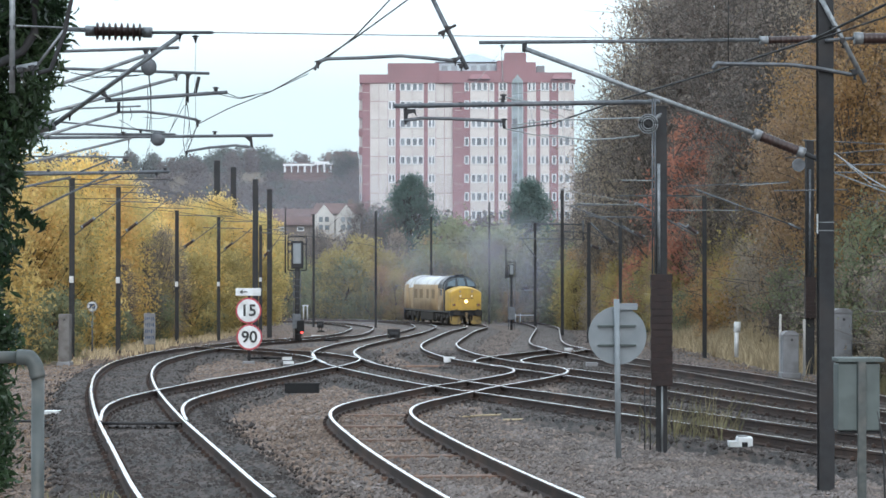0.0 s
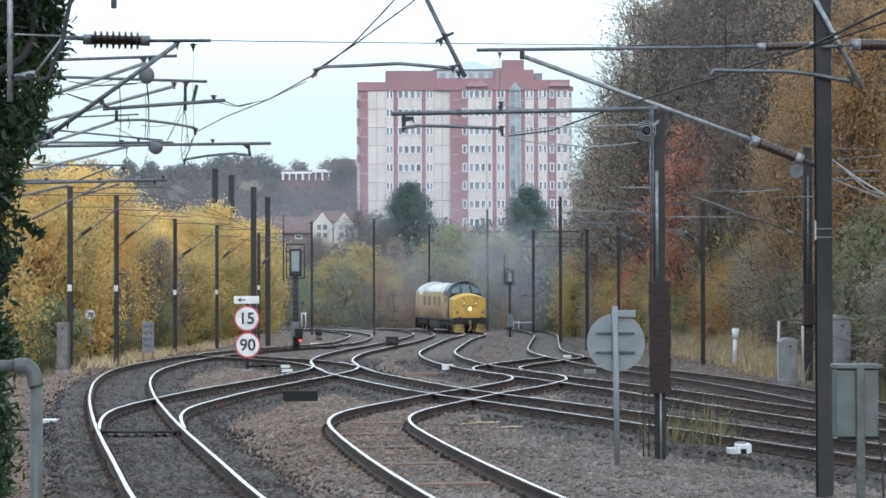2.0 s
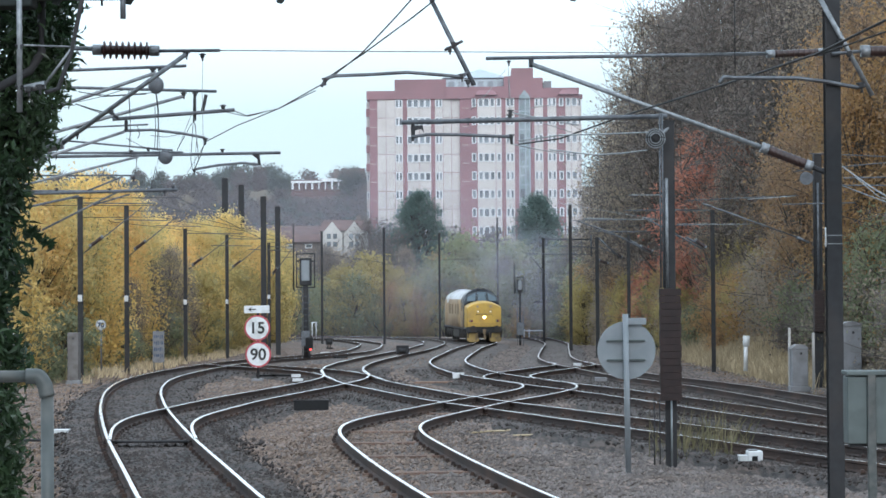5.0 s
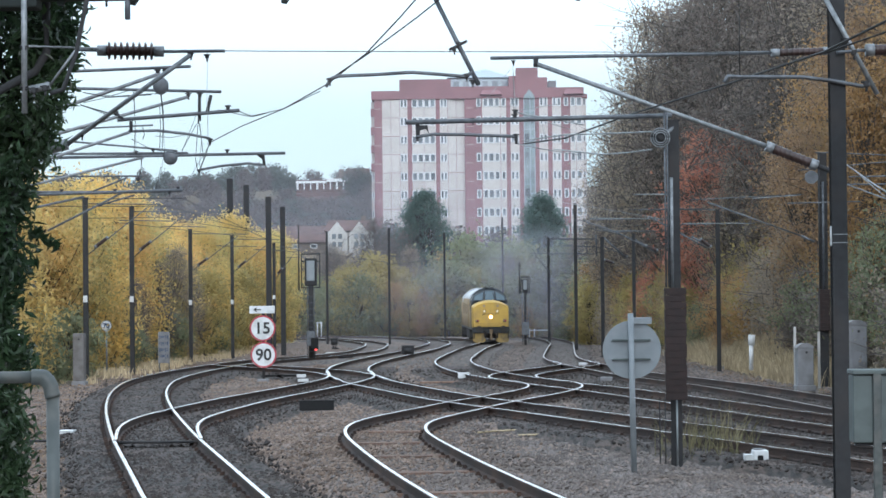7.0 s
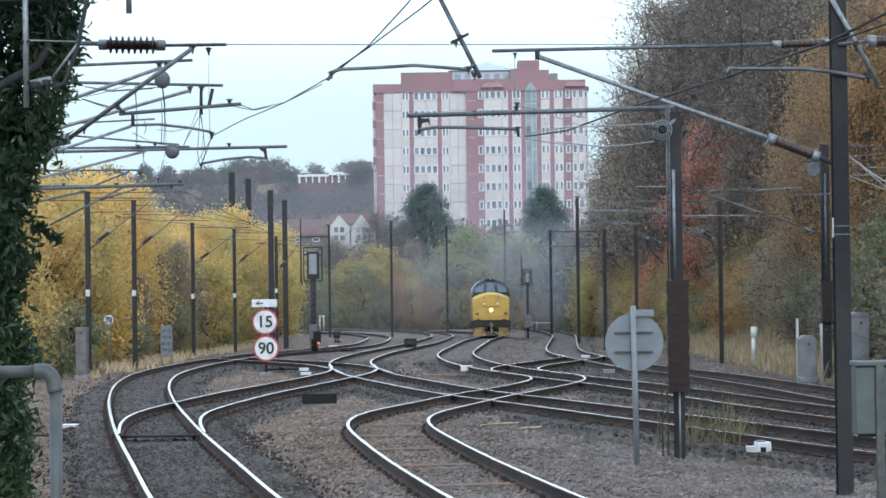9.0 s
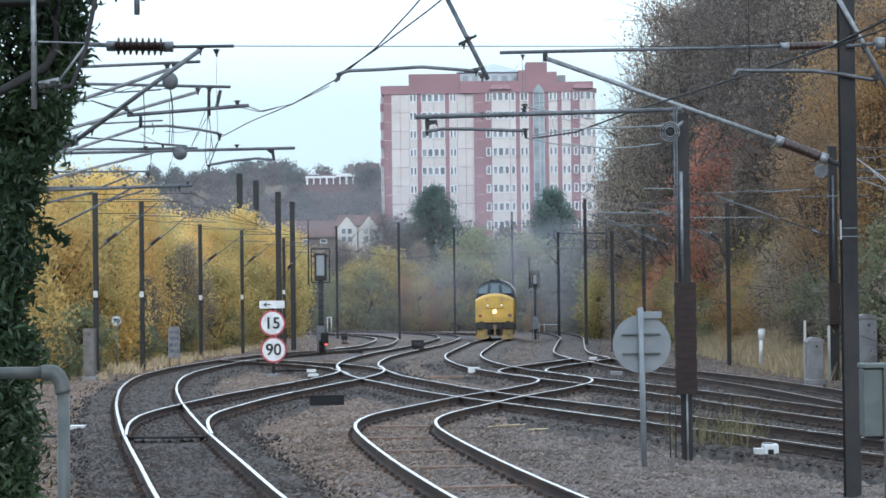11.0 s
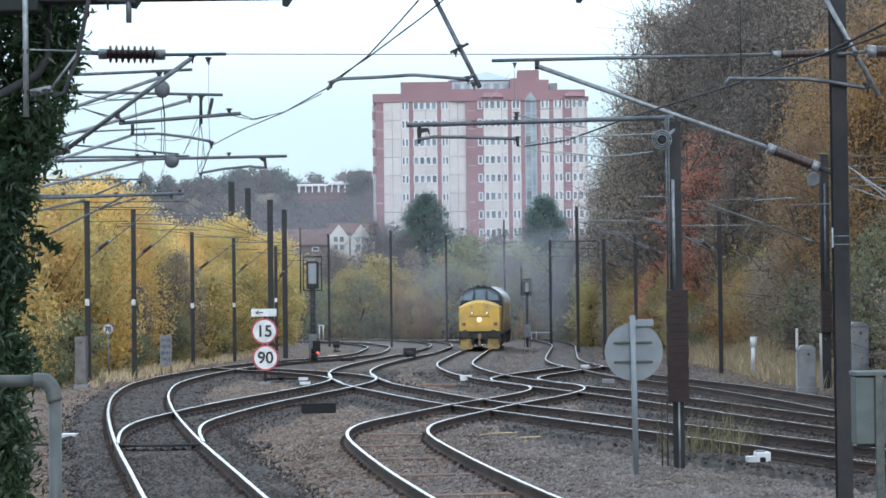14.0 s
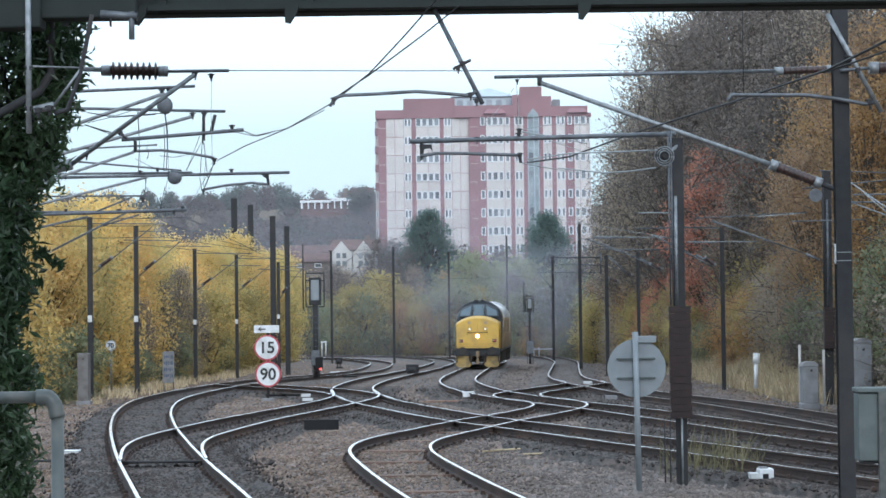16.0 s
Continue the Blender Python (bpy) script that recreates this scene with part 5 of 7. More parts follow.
    for r in range(24):
        part("transom", box(bmesh.new(), (11.31, y - 0.71, ROW0 - r * STOREY / 2), (2 * hw, 0.09, 0.09)), ROOF_METAL, stair)
    for r in range(0, 12):
        part("stair_window", box(bmesh.new(), (10.92 + (r % 3 == 1) * 0.7, y - 0.73, ROW0 - r * STOREY + 0.1), (0.7, 0.06, 1.2)), WINDOW_GLASS, stair)


tower()


# ---- houses and flats on the far hill ----
ROOF_TILE = material("brown-red roof tiles", (0.15, 0.095, 0.09), 0.9, 0, (0.11, 0.075, 0.07), 0.8)
HOUSE_BRICK = material("grey-brown house brick", (0.2, 0.165, 0.15), 0.9, 0, (0.15, 0.125, 0.115), 0.8)
# render toned down from white, standing in for distance haze
RENDER = material("pale render", (0.5, 0.48, 0.46), 0.85, 0, (0.42, 0.4, 0.38), 0.6)


def house(x, y, z, w, h, roof_h, d=9, wall=None, label="far brown-roofed house among trees", gables=0, windows=3, glazing=(0.9, 0.55)):
    ob = thing("house", (x, y, z), label, "house", "houses on the hill")
    wall = wall or HOUSE_BRICK
    part("wall", box(bmesh.new(), (0, 0, h / 2 - 2.5), (w, d, h + 5)), wall, ob)
    bm = bmesh.new()
    a, b = w / 2 + 0.4, d / 2 + 0.5
    v = [bm.verts.new(p) for p in ((-a, -b, h), (a, -b, h), (a, b, h), (-a, b, h), (-a * 0.86, 0, h + roof_h), (a * 0.86, 0, h + roof_h))]
    for f in ((0, 1, 5, 4), (2, 3, 4, 5), (0, 4, 3), (1, 2, 5), (3, 2, 1, 0)):
        bm.faces.new([v[i] for i in f])
    roof = part("roof", bm, ROOF_TILE, ob)
    part("chimney", box(bmesh.new(), (w * 0.3, 0, h + roof_h), (0.6, 0.6, 1.1)), HOUSE_BRICK, roof)
    for g in range(gables):
        gx = (g - (gables - 1) / 2) * w / gables
        bm = bmesh.new()
        gw = w / gables * 0.47
        prism(bm, [(-gw, -1.5), (gw, -1.5), (gw, h * 0.75), (0, h + roof_h * 0.75), (-gw, h * 0.75)], 1.0, Matrix.Translation((gx, -b - 0.9, 0)))
        gable = part("gable", bm, RENDER, ob, "pale rendered gable")
        for zz in (h * 0.1, h * 0.62):
            for dx in (-0.55, 0.55):
                part("window", box(bmesh.new(), (gx + dx * 0.7, -b - 0.93, zz), (0.5, 0.1, 0.62), 0.02), WINDOW_GLASS, gable)
    if not gables:
        for i in range(windows):
            for zz in (h * 0.55,):
                win = part("window", box(bmesh.new(), ((i - (windows - 1) / 2) * w / windows, -d / 2 - 0.03, zz), (glazing[0], 0.1, glazing[1])), WINDOW_WHITE, ob)
                part("pane", box(bmesh.new(), ((i - (windows - 1) / 2) * w / windows, -d / 2 - 0.09, zz), (glazing[0] * 0.8, 0.05, glazing[1] * 0.7)), WINDOW_GLASS, win)
    return ob


house(-13.55, 277.30, 8.51, 5.6, 1.9, 1.5, gables=2, wall=RENDER, label="pale house with twin white gables among bare trees")
house(-19.78, 286.70, 8.12, 9.5, 1.1, 2.3, windows=4, label="long brown-roofed house behind bare trees")
house(-23.90, 300.80, 8.63, 6.5, 1.1, 2.0, windows=3, label="brown-roofed house behind bare trees")
house(-24.86, 517.00, 29.25, 5.5, 1.2, 1.2, windows=2, label="dark brick house on the hill crest")
house(-55.15, 470.00, 18.22, 2.2, 1.2, 0.7, windows=1, wall=RENDER, label="small pale gable far among trees")
FLATS = thing("flat_roofed_building", (0, 0, 0), "white-trimmed flat-roofed building on the hill", "building")
part("wall", box(bmesh.new(), (-30.43, (493.50 + 5.3), 26.36 - 2), (12.0, 10, 8.4)), ROOF_TILE, FLATS)
part("fascia", box(bmesh.new(), (-33.01, 493.50, 28.03), (7, 1, 0.5)), WINDOW_WHITE, FLATS)
part("fascia", box(bmesh.new(), (-26.95, (493.50 - 0.2), 28.42), (5, 1, 0.7)), WINDOW_WHITE, FLATS)
part("brick_block", box(bmesh.new(), (-22.6, 501.0, 28.6), (5.4, 6, 5.4)), ROOF_TILE, FLATS, "brown-red brick block behind the front")
part("chimney", box(bmesh.new(), (-26.4, 500.0, 29.6), (1.1, 1.1, 3.4)), HOUSE_BRICK, FLATS)
for i in range(8):
    part("pier", box(bmesh.new(), (-36.11 + i * 1.5, 493.50 + 0.1, 27.26), (0.25 + 0.2 * (i % 3 == 0), 0.5, 1.8)), WINDOW_WHITE, FLATS)


# ---- trees and shrubs ----
YELLOW_LEAF = leaf_material("golden yellow leaves", (0.9, 0.66, 0.24), (0.8, 0.62, 0.28))
GOLD_LEAF = leaf_material("orange-gold leaves", (0.84, 0.55, 0.2), (0.74, 0.52, 0.22))
PALE_YELLOW_LEAF = leaf_material("green-tinged yellow leaves", (0.7, 0.57, 0.23), (0.6, 0.51, 0.24))
LIME_LEAF = leaf_material("yellow-green leaves", (0.56, 0.44, 0.17), (0.46, 0.38, 0.17))
GREEN_LEAF = leaf_material("dull green leaves", (0.26, 0.3, 0.18), (0.33, 0.32, 0.19))
# brown, rust and orange leaf colours lightened to stand in for hazy air
BROWN_LEAF = leaf_material("sparse brown-grey leaves", (0.48, 0.385, 0.29), (0.385, 0.325, 0.26))
ORANGE_LEAF = leaf_material("burnt orange leaves", (0.56, 0.33, 0.145), (0.45, 0.3, 0.15))
RUST_LEAF = leaf_material("dull rust-brown leaves", (0.44, 0.28, 0.165), (0.36, 0.25, 0.16))
RED_LEAF = leaf_material("russet red leaves", (0.64, 0.27, 0.2), (0.54, 0.27, 0.18))
PINE_LEAF = leaf_material("blue-green needles", (0.125, 0.185, 0.155), (0.105, 0.16, 0.135))
# far leaf colours greyed, with distance haze put into them
FAR_LEAF_HAZED = leaf_material("far woodland greyed for haze", (0.115, 0.14, 0.12), (0.14, 0.155, 0.135), 0.08)
FAR_BROWN_HAZED = leaf_material("far brown woodland greyed for haze", (0.2, 0.17, 0.155), (0.165, 0.145, 0.14), 0.08)
DARK_BROWN_LEAF = leaf_material("dark brown withered leaves", (0.31, 0.25, 0.215), (0.24, 0.21, 0.185))
TWIG = material("grey-brown twigs", (0.15, 0.13, 0.12), 0.9, 0, (0.11, 0.095, 0.085), 3)
EVERGREEN = leaf_material("glossy dark evergreen leaves", (0.03, 0.055, 0.028), (0.05, 0.08, 0.038), 0.5)
EVERGREEN.node_tree.nodes["Principled BSDF"].inputs["Roughness"].default_value = 0.27


def leaves_mesh(centres, spread, count, size, rng, flat=0.0, aspect=0.6, folded=False, whole=0.8):
    """Many small leaves, folded ones near by, scattered round the given centres; returns vertices, faces and soft normals
    that turn outwards from the clump and from the whole crown."""
    n = len(centres) * count
    mid = np.repeat(np.array(centres), count, axis=0)
    off = rng.normal(0, 1, (n, 3))
    c = mid + off * np.array(spread)
    a = rng.normal(0, 1, (n, 3))
    a[:, 2] *= 1 - flat
    a /= np.linalg.norm(a, axis=1)[:, None]
    b = np.cross(a, rng.normal(0, 1, (n, 3)))
    b /= np.linalg.norm(b, axis=1)[:, None]
    k = np.cross(a, b)
    s = size * rng.uniform(0.6, 1.4, (n, 1))
    tip, root = c + a * s / 2, c - a * s / 2
    out = (c - c.mean(axis=0)) / (c.std(axis=0) + 1e-6)
    d = whole * out / (np.linalg.norm(out, axis=1)[:, None] + 1e-6) + 0.32 * off + 0.22 * rng.normal(0, 1, (n, 3)) + np.array((0, 0, 0.3))
    d /= np.linalg.norm(d, axis=1)[:, None] + 1e-6
    if folded:
        l = c + b * s * aspect / 2 + k * s * 0.12
        r = c - b * s * aspect / 2 + k * s * 0.12
        ring = np.stack([root, r, tip, l], axis=1)
    else:
        half = b * s * aspect * 0.5
        ring = np.stack([root, tip - half, tip + half], axis=1)
    m = ring.shape[1]
    g = np.cross(ring[:, 1] - ring[:, 0], ring[:, 2] - ring[:, 0])
    back = (g * d).sum(axis=1) < 0
    ring[back] = ring[back][:, ::-1]
    return ring.reshape(-1, 3), np.arange(m * n).reshape(-1, m), np.repeat(d, m, axis=0)


def limb_tubes(segments, seg=3):
    """Tapered limbs, each from a to b with end radii; returns vertices and faces."""
    verts, faces = [], []
    for a, b, r0, r1 in segments:
        a, b = Vector(a), Vector(b)
        d = (b - a).normalized()
        u = d.orthogonal().normalized()
        v = d.cross(u)
        o = len(verts)
        for p, r in ((a, r0), (b, r1)):
            for k in range(seg):
                w = 2 * math.pi * k / seg
                verts.append(p + (u * math.cos(w) + v * math.sin(w)) * r)
        for k in range(seg):
            j = (k + 1) % seg
            faces.append((o + k, o + j, o + seg + j, o + seg + k))
    return verts, faces


def tree(seed, height, radius, low, leaf_mat, clusters, count, leaf, spread, label, name="tree", lean=0.0, shape=1.0, twigs=0, category="tree"):
    """A tapered trunk, limbs out to each clump, and a ragged crown of small leaves; base at z = 0."""
    rng = np.random.default_rng(seed)
    ob = thing(name, (0, 0, -200), label, category)
    centres, segs = [], []
    trunk = [Vector((lean * height * (i / 6) ** 2 + 0.15 * rng.normal(), 0.15 * rng.normal(), height * 0.92 * i / 6)) for i in range(7)]
    trunk[0] = Vector((0, 0, -0.3))
    r0 = 0.018 * height + 0.03
    for i in range(6):
        segs.append((trunk[i], trunk[i + 1], r0 * (1 - i / 6.5), r0 * (1 - (i + 1) / 6.5)))
    while len(centres) < clusters:
        u = rng.uniform(0, 1)
        z = low + (height - low) * u
        prof = (math.sin(math.pi * min(1, 0.12 + 0.88 * u ** shape)) ** 0.6) if shape < 3 else (1 - u) ** 0.8
        w = rng.uniform(0, 2 * math.pi)
        lump = 0.75 + 0.5 * noise.noise((math.cos(w) * 1.3 + seed, math.sin(w) * 1.3, u * 3))
        rr = radius * prof * lump * math.sqrt(rng.uniform(0.15, 1))
        base = trunk[min(6, int(u * 6))]
        centres.append((base.x + rr * math.cos(w), base.y + rr * math.sin(w), z))
    for c in centres:
        start = trunk[min(5, max(0, int((c[2] / height) * 6 * 0.75)))]
        mid = start.lerp(Vector(c), 0.5) + Vector((0, 0, -0.04 * height))
        segs.append((start, mid, r0 * 0.3, r0 * 0.16))
        segs.append((mid, Vector(c), r0 * 0.16, r0 * 0.05))
        for _ in range(twigs):
            e = Vector(c) + Vector(rng.normal(0, 1, 3)) * spread * 1.6 + Vector((0, 0, spread * 0.6))
            segs.append((Vector(c), e, 0.022, 0.008))
    v, f = limb_tubes(segs)
    mesh("trunk", v, f, BARK if not twigs else TWIG, ob, smooth=True)
    if count:
        v, f, q = leaves_mesh(centres, (spread, spread, spread * 0.75), count, leaf, rng)
        mesh("crown", v.tolist(), f.tolist(), leaf_mat, ob, normals_at=q.tolist())
    return ob


def plant(kinds, places, seed, group, sink=0.1):
    """Copies of the given kinds on the ground, turned and sized at random; places are (x, y) or (x, y, size)."""
    rng = random.Random(seed)
    for i, p in enumerate(places):
        ob = kinds[i % len(kinds)]
        s = (p[2] if len(p) > 2 else 1.0) * rng.uniform(0.92, 1.08)
        c = copy_thing(ob, pose(p[0], p[1], ground_z(p[0], p[1]) - sink, 0, 0, rng.uniform(0, 360)))
        c.scale = (s, s, s * rng.uniform(0.95, 1.06))
        c["group"] = group


def spread_places(n, box_xy, seed, low=0.8, high=1.2):
    rng = random.Random(seed)
    return [(rng.uniform(box_xy[0], box_xy[1]), rng.uniform(box_xy[2], box_xy[3]), rng.uniform(low, high)) for _ in range(n)]


KINDS = []


def kind(*a, **k):
    ob = tree(*a, **k)
    KINDS.append(ob)
    return ob


yellow = [kind(s, 8.0, 2.3, 0.5, m, 95, 150, 0.15, 0.46, "bushy young tree with golden yellow autumn leaves") for s, m in ((1, YELLOW_LEAF), (2, GOLD_LEAF), (3, YELLOW_LEAF), (25, PALE_YELLOW_LEAF))]
lime = [kind(s, 6.0, 2.6, 0.3, m, 65, 70, 0.22, 0.45, "bushy yellow-green tree beyond the curve") for s, m in ((4, LIME_LEAF), (5, LIME_LEAF))]
green = [kind(s, 4.5, 2.2, 0.2, m, 55, 70, 0.2, 0.42, "dull green bush by the line") for s, m in ((6, GREEN_LEAF), (7, GREEN_LEAF))]
brown = [kind(s, 13.5, 3.4, 2.2, m, 130, 120, 0.135, 0.62, "tall half-bare tree with dark brown leaves on the bank", twigs=6) for s, m in ((8, DARK_BROWN_LEAF), (9, BROWN_LEAF), (10, DARK_BROWN_LEAF))]
orange = [kind(s, 9.5, 2.8, 0.8, m, 110, 190, 0.115, 0.54, "tree with burnt orange autumn leaves on the bank", twigs=1) for s, m in ((11, ORANGE_LEAF), (12, RUST_LEAF))]
red = [kind(13, 6.5, 2.0, 0.8, RED_LEAF, 75, 100, 0.13, 0.36, "small russet red tree on the bank")]
scrub = [kind(s, 3.2, 1.7, 0.1, m, 48, 130, 0.105, 0.38, "rough autumn scrub on the bank", name="shrub", twigs=2, category="shrub") for s, m in ((14, BROWN_LEAF), (15, ORANGE_LEAF), (16, GREEN_LEAF), (17, LIME_LEAF), (24, DARK_BROWN_LEAF))]
pine = [kind(18, 15.8, 6.6, 0.3, PINE_LEAF, 300, 95, 0.28, 0.6, "dense dark green conifer before the tower", name="conifer", shape=0.58)]
bare = [kind(s, 9.0, 2.8, 1.5, FAR_BROWN_HAZED, 60, 8, 0.3, 0.6, "bare grey-brown winter tree", twigs=7) for s in (19, 20)]

# golden row along the edge of the line
plant(yellow, [(-15.7, 74.7, 0.96), (-16.2, 81.7, 0.97), (-15.7, 83.2, 0.98), (-16.2, 90.4, 0.99), (-15.7, 92.6, 0.99), (-16.2, 100.9, 1.00), (-15.7, 103.7, 1.01), (-16.2, 113.5, 0.90), (-15.7, 117.3, 0.91), (-16.2, 129.4, 0.93), (-15.7, 133.8, 1.05), (-16.2, 146.9, 1.07), (-15.7, 151.7, 1.08), (-16.2, 166.6, 1.10), (-15.7, 172.1, 1.11), (-16.2, 188.4, 1.14), (-15.7, 191.3, 1.14), (-18.6, 90.8, 1.06), (-18.6, 96.3, 1.06), (-18.6, 101.8, 1.07), (-18.6, 107.2, 1.07), (-18.6, 114.0, 1.08), (-18.6, 120.8, 1.09), (-18.6, 128.5, 1.09), (-18.6, 137.1, 1.10), (-18.6, 147.0, 1.11), (-18.6, 160.3, 1.13), (-18.6, 174.0, 1.14), (-18.6, 187.8, 1.15)], 1, "golden trees along the line")
plant(lime, [(-14.6, 124.0, 0.8), (-14.4, 138.0, 0.95), (-14.8, 152.0, 0.95), (-14.6, 168.0, 1.0), (-14.8, 112.0, 0.55)], 2, "yellow-green trees")
plant(green + scrub[:1], [(-15.2, 77.0, 0.75), (-14.6, 81.0, 0.6), (-15.6, 84.0, 0.7), (-14.5, 96.0, 0.45), (-14.4, 107.0, 0.55), (-14.6, 114.0, 0.6), (-14.3, 131.0, 0.5), (-16.2, 74.0, 0.8)], 3, "dull bushes")
# thicket where the line bends away
plant(lime, [(-11.50, 239.20, 1.33), (-8.98, 240.14, 1.24), (-13.13, 240.38, 1.05), (-5.25, 239.20, 0.99), (-3.07, 239.91, 1.12), (-9.13, 242.72, 1.38), (-5.92, 243.31, 1.19), (2.26, 240.96, 1.16), (-0.25, 242.72, 1.20)], 4, "thicket beyond the bend")
plant(green, [(-13.98, 238.73, 1.21), (-10.82, 238.03, 1.30), (-8.34, 238.26, 1.07), (-0.88, 239.20, 1.80), (4.15, 240.38, 1.77), (6.27, 206.80, 1.43), (1.04, 248.60, 2.51), (4.91, 247.43, 2.42), (-1.54, 246.25, 2.04), (7.12, 235.00, 2.08), (8.50, 202.10, 1.56), (10.37, 197.40, 1.69), (10.83, 183.30, 1.56), (-16.75, 242.72, 1.43)], 5, "thicket beyond the bend")
plant(brown, [(5.54, 220.90, 0.57), (7.88, 213.85, 0.57), (9.78, 206.80, 0.60), (11.01, 195.05, 0.63), (-5.45, 248.60, 0.70), (-9.40, 249.78, 0.69), (-14.56, 248.60, 0.70), (-16.99, 246.25, 0.66), (-18.65, 242.72, 0.63)], 6, "half-bare trees beyond the bend")
plant(orange, [(-1.54, 247.19, 0.97), (2.35, 249.78, 0.84), (7.41, 244.40, 0.81), (-6.05, 246.25, 0.71)], 7, "orange trees beyond the bend")
plant([orange[0], lime[0], yellow[3]], [(-3.74, 238.50, 0.58), (-1.86, 238.88, 0.72), (0.47, 238.62, 0.58), (-6.99, 238.75, 0.64), (1.85, 239.25, 0.81), (3.71, 239.00, 0.58), (-0.68, 241.00, 0.90), (5.14, 241.50, 0.89), (-12.81, 238.75, 0.70)], 71, "autumn bushes beyond the bend")
plant(bare, [(-8.63, 256.15, 1.14), (-6.47, 263.20, 1.08), (-11.08, 258.50, 0.90), (-13.66, 256.15, 0.84), (-16.18, 253.80, 0.90), (-18.49, 249.10, 0.84), (-10.17, 270.25, 1.08), (-11.9, 251.45, 0.8), (-15.5, 251.45, 0.8), (-17.5, 253.80, 0.85), (-20, 256.15, 0.85), (-8.6, 267.90, 0.95)], 8, "bare trees by the houses")
plant([lime[1], green[0], brown[1]], [(9.9, 160.0, 0.8), (11.2, 176.0, 1.1), (11.6, 182.0, 0.5), (10.6, 168.0, 0.8), (10.9, 188.0, 1.3)], 75, "bushes where the bank ends")
plant(brown[1:], [(-14.7, 112, 0.42), (-14.6, 105.5, 0.36), (-14.9, 119, 0.4), (-14.7, 99, 0.3)], 61, "half-bare young trees before the golden row")
# low bare growth before the houses
rows = random.Random(77)
for px in range(462, 668, 11):
    y = rows.uniform(262, 272)
    x = (px - 784) / 3826 * y
    top = 2.5 + (490 - (424 + rows.uniform(-5, 14))) / 3826 * y
    plant(bare if px % 3 else scrub[:1], [(x, y, (top - ground_z(x, y)) / (9.0 if px % 3 else 3.2))], px, "bare trees by the houses")
plant(pine, [(-3.95, 270.25, 0.84), (10.73, 263.20, 0.84)], 9, "conifers before the tower")


# the wooded bank
plant(brown, [(13.2, 146.64, 1.25), (14.8, 133.95, 1.4), (13.6, 125.96, 1.3), (15.5, 126.90, 1.4), (13.4, 136.30, 1.3), (16.5, 117.50, 1.4), (14.6, 110.45, 1.25), (17.5, 109.04, 1.2), (15.2, 96.35, 1.05), (18.5, 101.05, 1.2),
              (16.0, 87.42, 1.0), (19.0, 91.65, 1.15), (17.2, 78.96, 0.95), (20.0, 82.72, 1.1), (18.0, 70.50, 0.95), (21, 75.20, 1.1), (12.6, 155.10, 1.05), (14.0, 162.15, 1.3), (13.0, 169.20, 1.1), (19.5, 64.86, 1.0), (16.6, 104.34, 1.1), (18, 126.90, 1.2), (16, 141.00, 1.1)], 10, "half-bare trees on the bank")
plant(orange, [(13.6, 70.50, 0.85), (14.6, 76.14, 1.1), (15.6, 66.74, 1.0), (13.2, 80.84, 0.8), (15.0, 83.66, 1.15), (14.2, 61.10, 0.85), (16.2, 70.50, 1.15), (12.4, 119.85, 0.6), (16.6, 62.04, 1.1), (15.2, 56.40, 0.9), (11.8, 150, 0.55), (11.2, 165, 0.6), (10.6, 178, 0.6)], 11, "orange trees on the bank")
plant(red, [(13.4, 113, 1.55), (14.3, 110, 1.55), (15.2, 109, 1.4), (11.8, 127, 0.75), (11.6, 133, 0.7)], 12, "red trees on the bank")
plant(lime, [(12.0, 129, 0.55), (12.2, 112, 0.5), (14.6, 101, 0.6), (11.6, 141, 0.55), (14.2, 106, 0.85), (15.0, 98, 0.8), (13.4, 103, 0.6), (12.9, 121, 0.6), (11.0, 172, 0.75), (11.6, 157, 0.65), (12.1, 145, 0.75)], 13, "yellow-green shrubs on the bank")
plant(scrub, spread_places(30, (12.2, 16.0, 106, 150), 5, 0.6, 1.15) + spread_places(26, (14.2, 17.5, 52, 92), 6, 0.7, 1.2), 14, "scrub on the bank")
plant([scrub[2], scrub[0]], [(13.2, 52.64, 0.9), (12.2, 55.46, 0.8), (14.0, 55.46, 1.1), (13.0, 59.22, 0.9), (12.5, 49.82, 0.8), (14.5, 50.76, 1.2)], 15, "scrub on the bank")
plant(scrub, [(11.2, 155.10, 0.8), (10.8, 164.50, 0.8), (11.4, 171.55, 0.9), (10.6, 180.95, 0.9), (9.8, 188.00, 0.9), (8.5, 195.05, 0.9), (6.5, 199.75, 0.9), (4, 203.04, 0.8)], 16, "scrub on the bank")
plant([scrub[4], scrub[0], scrub[4], scrub[2], scrub[1]], spread_places(34, (12.2, 16.0, 54, 80), 21, 0.55, 1.0) + spread_places(24, (13.9, 16.5, 80, 108), 22, 0.6, 1.05), 17, "scrub on the bank")
plant([lime[0], yellow[3], lime[1], scrub[0]], [(11.3, 128.0, 0.5), (12.0, 118.0, 0.45), (11.6, 136.0, 0.5), (11.2, 146.0, 0.9), (12.4, 124.0, 0.7), (11.9, 130.0, 0.55), (11.5, 141.0, 0.6), (11.0, 152.0, 1.0)], 73, "small autumn trees at the bank's foot")
plant([brown[1], brown[1], orange[1], lime[1]], [(13.8, 98.0, 0.42), (14.6, 91.0, 0.45), (15.6, 94.0, 0.8), (15.4, 88.0, 0.8), (13.2, 104.0, 0.6), (15.9, 84.0, 0.7), (14.3, 99.0, 0.5), (15.8, 90.0, 0.95)], 72, "mixed autumn trees on the bank")
